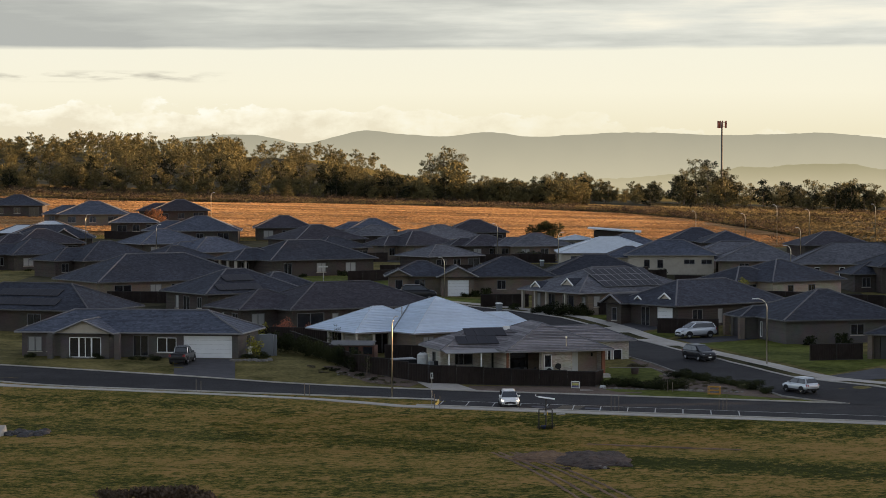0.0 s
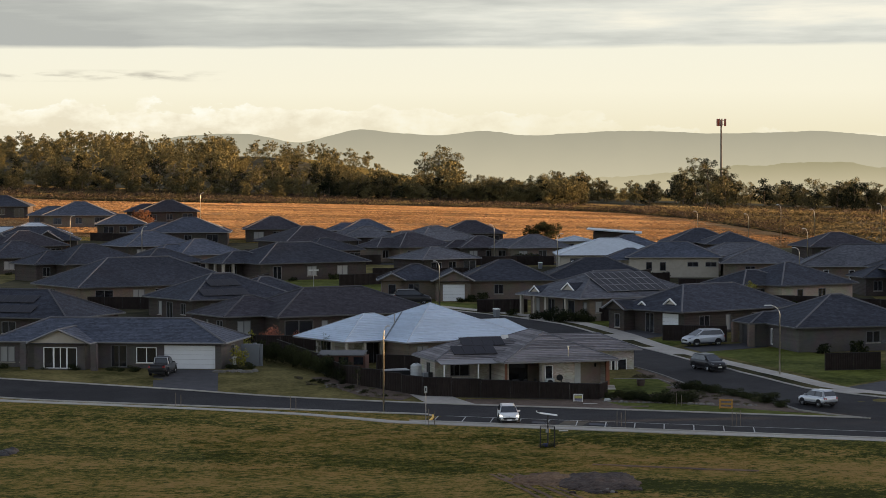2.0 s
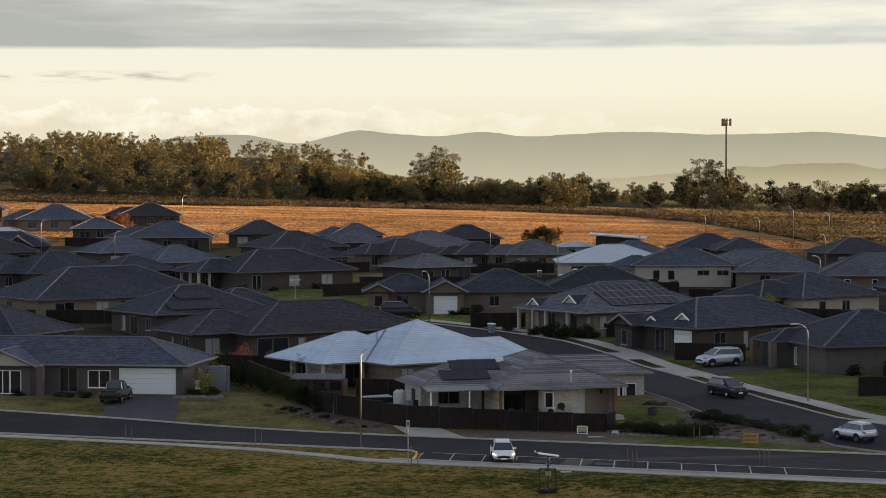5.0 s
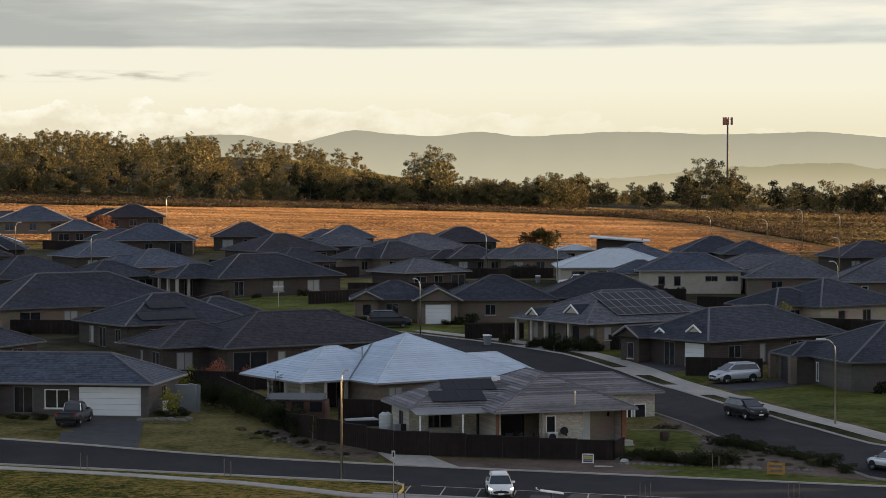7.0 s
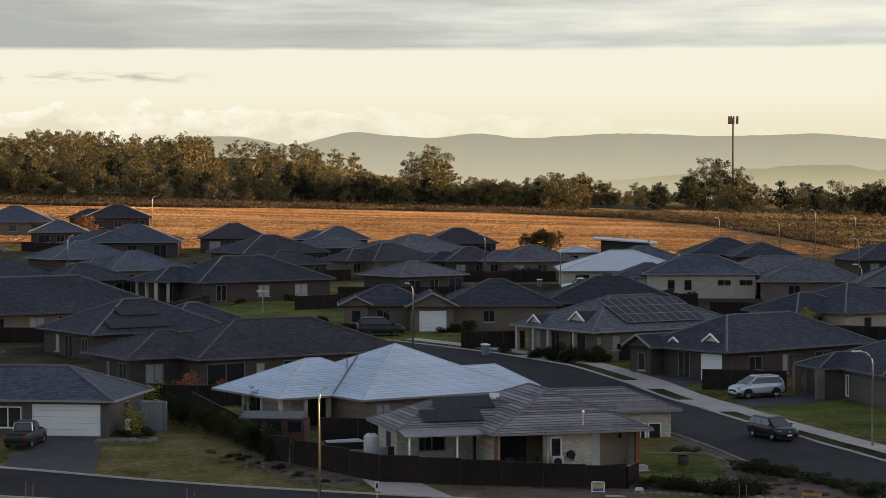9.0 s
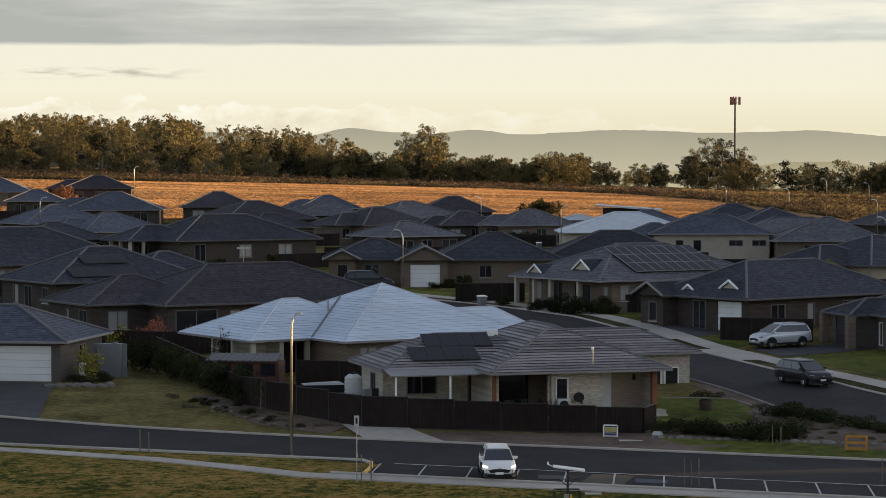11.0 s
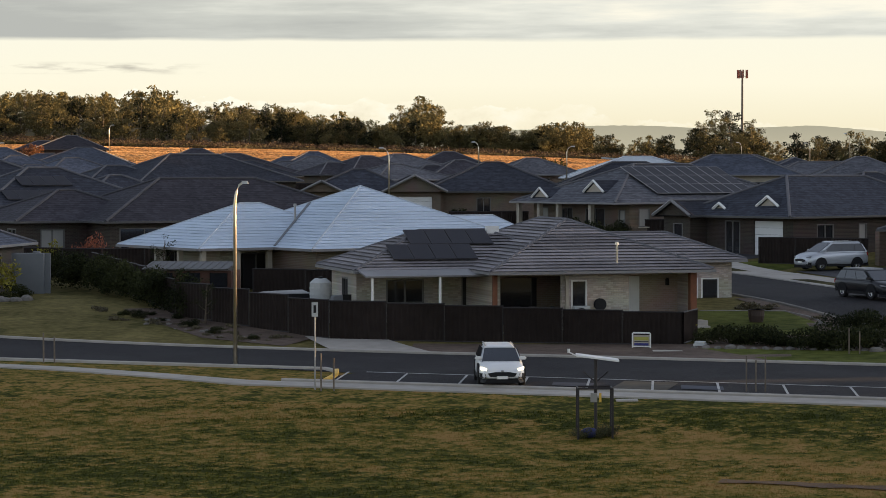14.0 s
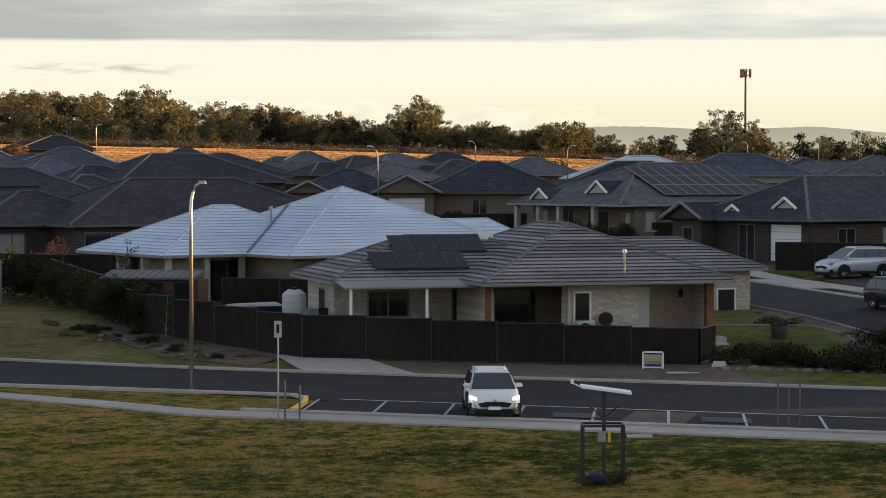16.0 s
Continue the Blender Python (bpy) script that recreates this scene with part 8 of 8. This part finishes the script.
# garden bed by the corner
for x, y, s, st in ((19.2, 8.2, 0.85, 0.9), (20.0, 8.0, 1.1, 0.95), (20.9, 7.6, 1.2, 0.95), (21.6, 7.0, 1.2, 0.95), (22.1, 6.3, 0.95, 0.9),
                    (23.2, 5.0, 1.15, 1.0), (24.1, 4.8, 1.3, 1.0), (25.0, 4.6, 1.2, 1.0), (25.7, 5.2, 0.8, 0.9), (22.9, 6.6, 0.6, 0.7),
                    (25.9, 14.4, 0.9, 0.9), (26.6, 13.6, 1.1, 0.95), (27.5, 12.4, 1.15, 0.9), (28.2, 11.4, 0.9, 0.9),
                    (29.1, 9.8, 1.0, 0.8), (29.9, 8.3, 1.05, 0.8), (30.6, 6.8, 1.0, 0.8), (31.2, 5.2, 0.9, 0.9), (31.9, 3.2, 1.1, 0.9), (32.6, 1.2, 0.9, 0.8)):
    shrub(SH, x, y, s * 1.08, "rounded dark shrub in the garden bed", st * 1.12)
for x, y, s in ((23.9, 8.6, 0.7), (25.2, 9.4, 0.75), (26.4, 10.4, 0.7), (24.6, 7.0, 0.6), (27.0, 9.6, 0.6), (31.0, 3.9, 0.7)):
    shrub(SH_OLIVE, x, y, s, "loose olive shrub in the garden bed", 0.9)
for x, y, s in ((27.2, 8.2, 0.5), (27.9, 6.6, 0.45), (26.6, 6.9, 0.4), (28.6, 5.2, 0.5), (29.3, 4.0, 0.45), (28.2, 8.6, 0.55), (26.9, 4.6, 0.35), (30.0, 2.4, 0.4)):
    shrub(SH_DRY, x, y, s, "pale dry tussock on the bare soil")
for x, y, s in ((18.2, 10.4, 0.8), (17.6, 11.0, 0.7)):
    shrub(SH_LIME, x, y, s, "yellow-green potted shrub on the porch", 0.6)
shrub(SH_RED, 18.7, 11.2, 0.55, "red flowering plant by the porch")
for x, y, k in ((-13.6, 49.6, 1.25), (-12.6, 50.0, 1.1), (-11.0, 49.6, 0.95)):
    shrub(SH_RED, x, y, k, "red-leaved shrub behind the fence", 2.0)
for x, y in ((-12.9, 48.8), (-10.2, 49.0), (-14.8, 49.4)):
    shrub(SH_OLIVE, x, y, 1.1, "olive shrub behind the fence", 1.6)
shrub(SH_RED, -18.6, 52.4, 1.0, "red-leaved shrub behind the fence", 1.3)
shrub(SH_LIME, -15.6, 47.2, 1.1, "yellow-green sapling before a dark house", 1.2)
shrub(SH_LIME, -14.4, 28.8, 1.25, "yellow-green shrub beside a water tank", 1.1)
for x, y, s in ((-15.2, 28.0, 0.8), (-13.6, 28.6, 0.9), (-14.4, 27.2, 0.6), (-24.0, 26.2, 0.9), (-25.4, 26.4, 0.7), (-26.6, 27.0, 0.6), (-30.0, 27.6, 0.8), (-33.0, 28.6, 0.7), (-37.0, 29.6, 0.8)):
    shrub(SH, x, y, s, "dark shrub beside the brick house")
for x, y, s in ((16.4, 73.0, 1.5), (18.2, 71.8, 1.6), (19.8, 71.2, 1.4), (21.0, 72.0, 1.1), (15.2, 74.8, 1.0)):
    shrub(SH, x, y, s, "dense dark bush before the gabled house", 1.5)
for x, y, s in ((-2.6, 100.6, 1.2), (-3.6, 99.2, 1.0), (6.6, 99.6, 0.8), (-8.0, 108.0, 1.2), (-6.0, 112.0, 1.0), (-7.0, 132.0, 1.4), (-9.0, 135.0, 1.0)):
    shrub(SH, x, y, s, "round green bush in a front yard", 1.2)
YT = gum_kit(90, 4.4, 1.6, 0.14, 170, 0.12, M_LIME, 7)
plant(YT, "tree", 41.5, 88.0, "small yellow-green tree before a dark house", "tree", 0, 0.8)
OT = gum_kit(91, 4.6, 2.6, 0.20, 90, 0.06, M_AUTUMN, 9)
plant(OT, "tree", -58.0, 281.0, "brown autumn tree among far houses", "tree", 0, 0.85)
plant(OT, "tree", -61.0, 204.0, "bare brownish autumn tree", "tree", 40, 0.6)
DT = gum_kit(92, 4.2, 3.4, 0.20, 95, 0.04, M_SHRUB, 10)
for x, y, s in ((23.5, 262.0, 1.25), (43.0, 212.0, 0.8), (46.5, 214.0, 0.8), (39.5, 210.0, 0.6), (16.6, 182.0, 0.6), (18.4, 183.0, 0.6)):
    plant(DT, "tree", x, y, "rounded dark green garden tree", "tree", s * 99, s * 0.72, "garden trees")
SP = gum_kit(93, 3.2, 0.8, 0.05, 620, 0.16, M_SHRUB, 6)
plant(SP, "tree", -7.0, 33.4, "young slender tree inside the fence", "tree", 0, 1.0)
plant(SP, "tree", -2.9, 16.2, "staked young tree before the fence", "tree", 50, 0.7)
DRYB = shrub_kit(95, 1.6, 1.4, 0.16, 260, mat("dry_brush", (0.075, 0.05, 0.032), 0.9, var=0.3, isl=0.3), 12)
for x, y, s in ((-14.5, -50.5, 1.0), (-12.6, -51.2, 1.1), (-16.6, -51.0, 0.9), (-10.8, -51.8, 0.8)):
    o = new("shrub", DRYB)
    o.matrix_world = pose(x, y, level(x, y) - 0.2, 0, 0, x * 40) @ Matrix.Scale(s, 4)
    tagged(o, "dry brown bush in the near grass", "shrub", "dry bushes")

# pale stones and gravel among the shrubs of the long bed
rp = random.Random(77)
rocks("rock", [(-6.6 + 6.6 * f + rp.uniform(-0.8, 0.8), 18.4 - 7.4 * f + rp.uniform(-0.8, 0.5)) for f in [rp.random() for _ in range(26)]], "pale weathered stone in the planting bed", 0.06, 0.15, 21, None, "bed stones")
# big planter on the front lawn
pot = empty("planter", pose(22.35, 16.4, level(22.35, 16.4) + 0.05), "large round brown planter on the front lawn", "planter")
bm = bmesh.new()
tube(bm, [(0, 0, 0), (0, 0, 0.30), (0, 0, 0.52), (0, 0, 0.58), (0, 0, 0.58), (0, 0, 0.50)], [0.30, 0.37, 0.37, 0.39, 0.33, 0.32], 18)
part("bowl", bm, mat("brown_glazed_clay", (0.045, 0.030, 0.024), 0.6, var=0.2, scale=4), pot, smooth=False)
bm = bmesh.new()
tube(bm, [(0, 0, 0.44), (0, 0, 0.52)], [0.32, 0.28], 14)
part("soil", bm, M_SOIL, pot)
for x, y, k in ((22.7, 21.4, 0.8), (23.5, 21.2, 0.6), (25.3, 17.4, 0.5)):
    shrub(SH_DRY, x, y, k, "pale feathery shrub by the house corner", 1.0)
# weeds round the tree guard
for x, y, k in ((12.2, -19.0, 0.32), (12.75, -19.05, 0.42), (13.05, -18.8, 0.38), (12.9, -18.4, 0.34), (12.0, -18.6, 0.25)):
    shrub(SH_OLIVE, x, y, k, "tuft of weeds at the tree guard", 1.2, "guard weeds")
# air conditioner and bin beside the porch
acf = empty("air_conditioner", pose(10.1, 11.9, 0.60, 0, 0, 15.5), "small white air conditioner against the brick wall", "air conditioner")
bm = bmesh.new()
box(bm, 4.0, 0.45, 0.25, 4.75, 0.80, 0.95)
bmesh.ops.bevel(bm, geom=bm.edges[:], offset=0.03, segments=1, affect="EDGES")
part("case", bm, M_TANK, acf)
bm = bmesh.new()
tube(bm, [(4.34, 0.42, 0.6), (4.34, 0.46, 0.6)], 0.27, 14)
part("fan_grille", bm, M_BLACK, acf)
# yard shrubs along the house fronts of the middle rows
ry = random.Random(31)
for h in [o for o in scene.objects if o.name.split(".")[0] == "house" and 40 < o.location.y < 235]:
    m, wide = h.matrix_world.copy(), ry.uniform(8, 13)
    for k in range(ry.choice((2, 3, 4))):
        p = m @ Vector((ry.uniform(0.5, wide), ry.uniform(-2.2, -0.6), 0))
        if any(math.hypot(p.x - a, p.y - b) < 5 for a, b in ((31.6, 51.9), (0.6, 96.5), (24.2, 158.6), (-39.0, 176.0), (24.0, 63.0))):
            continue
        shrub(SH_YARD, p.x, p.y, ry.uniform(0.5, 1.15), "garden shrub before a house wall", ry.uniform(0.9, 1.6), "yard shrubs")
for x0, y0, x1, y1 in ((-30, 86, -22, 71), (-44, 116, -38, 92), (-20, 132, -24, 114), (-10, 128, 0, 134), (-42, 164, -52, 158), (-24, 176, -36, 172), (-6, 184, -18, 178), (20, 184, 12, 176), (34, 140, 26, 120), (40, 104, 34, 86), (48, 86, 60, 80), (-50, 226, -36, 222), (-30, 240, -18, 236), (-8, 234, 4, 232), (-64, 252, -48, 246)):
    fence([(x0, y0), (x1, y1)], "dark fence between back yards", 1.6)

# blades of the near grass
rng = np.random.default_rng(15)
N = 130000
gx = rng.uniform(-42, 46, N)
gy = np.where(rng.uniform(0, 1, N) < 0.8, rng.uniform(-30, -9, N), rng.uniform(-62, -30, N))
ok = (gy < -10.5 - 0.37 * gx) & (gy < -8 + 0.0 * gx) | (gy < -15.5)
ok &= np.abs(gx - 8) < np.where(gy > -30, (gy + 100) * 0.26, (gy + 205) * 0.215)
gx, gy = gx[ok], gy[ok]
gz = np.array([level(a, b) for a, b in zip(gx, gy)]) + np.array([0.10 * noise.noise(Vector((a * 0.07, b * 0.12, 3))) if b < -14 else 0.0 for a, b in zip(gx, gy)]) - 0.02
V, Fc = [], []
for k in range(len(gx)):
    for j in range(2):
        a, h = rng.uniform(0, 6.28), rng.uniform(0.03, 0.085)
        c, s = math.cos(a) * 0.022, math.sin(a) * 0.022
        ox, oy = rng.uniform(-0.12, 0.12, 2)
        i = len(V)
        V += [(gx[k] + ox - c, gy[k] + oy - s, gz[k]), (gx[k] + ox + c, gy[k] + oy + s, gz[k]), (gx[k] + ox + c * 2.2 * rng.uniform(-1, 1), gy[k] + oy + s * 2.2, gz[k] + h)]
        Fc.append((i, i + 1, i + 2))
me = bpy.data.meshes.new("grass_blades")
me.from_pydata(V, [], Fc)
me.materials.append(M_BLADE)
tagged(new("grass_blades", me), "short uneven blades of green and straw grass", "grass", "", "stuff")
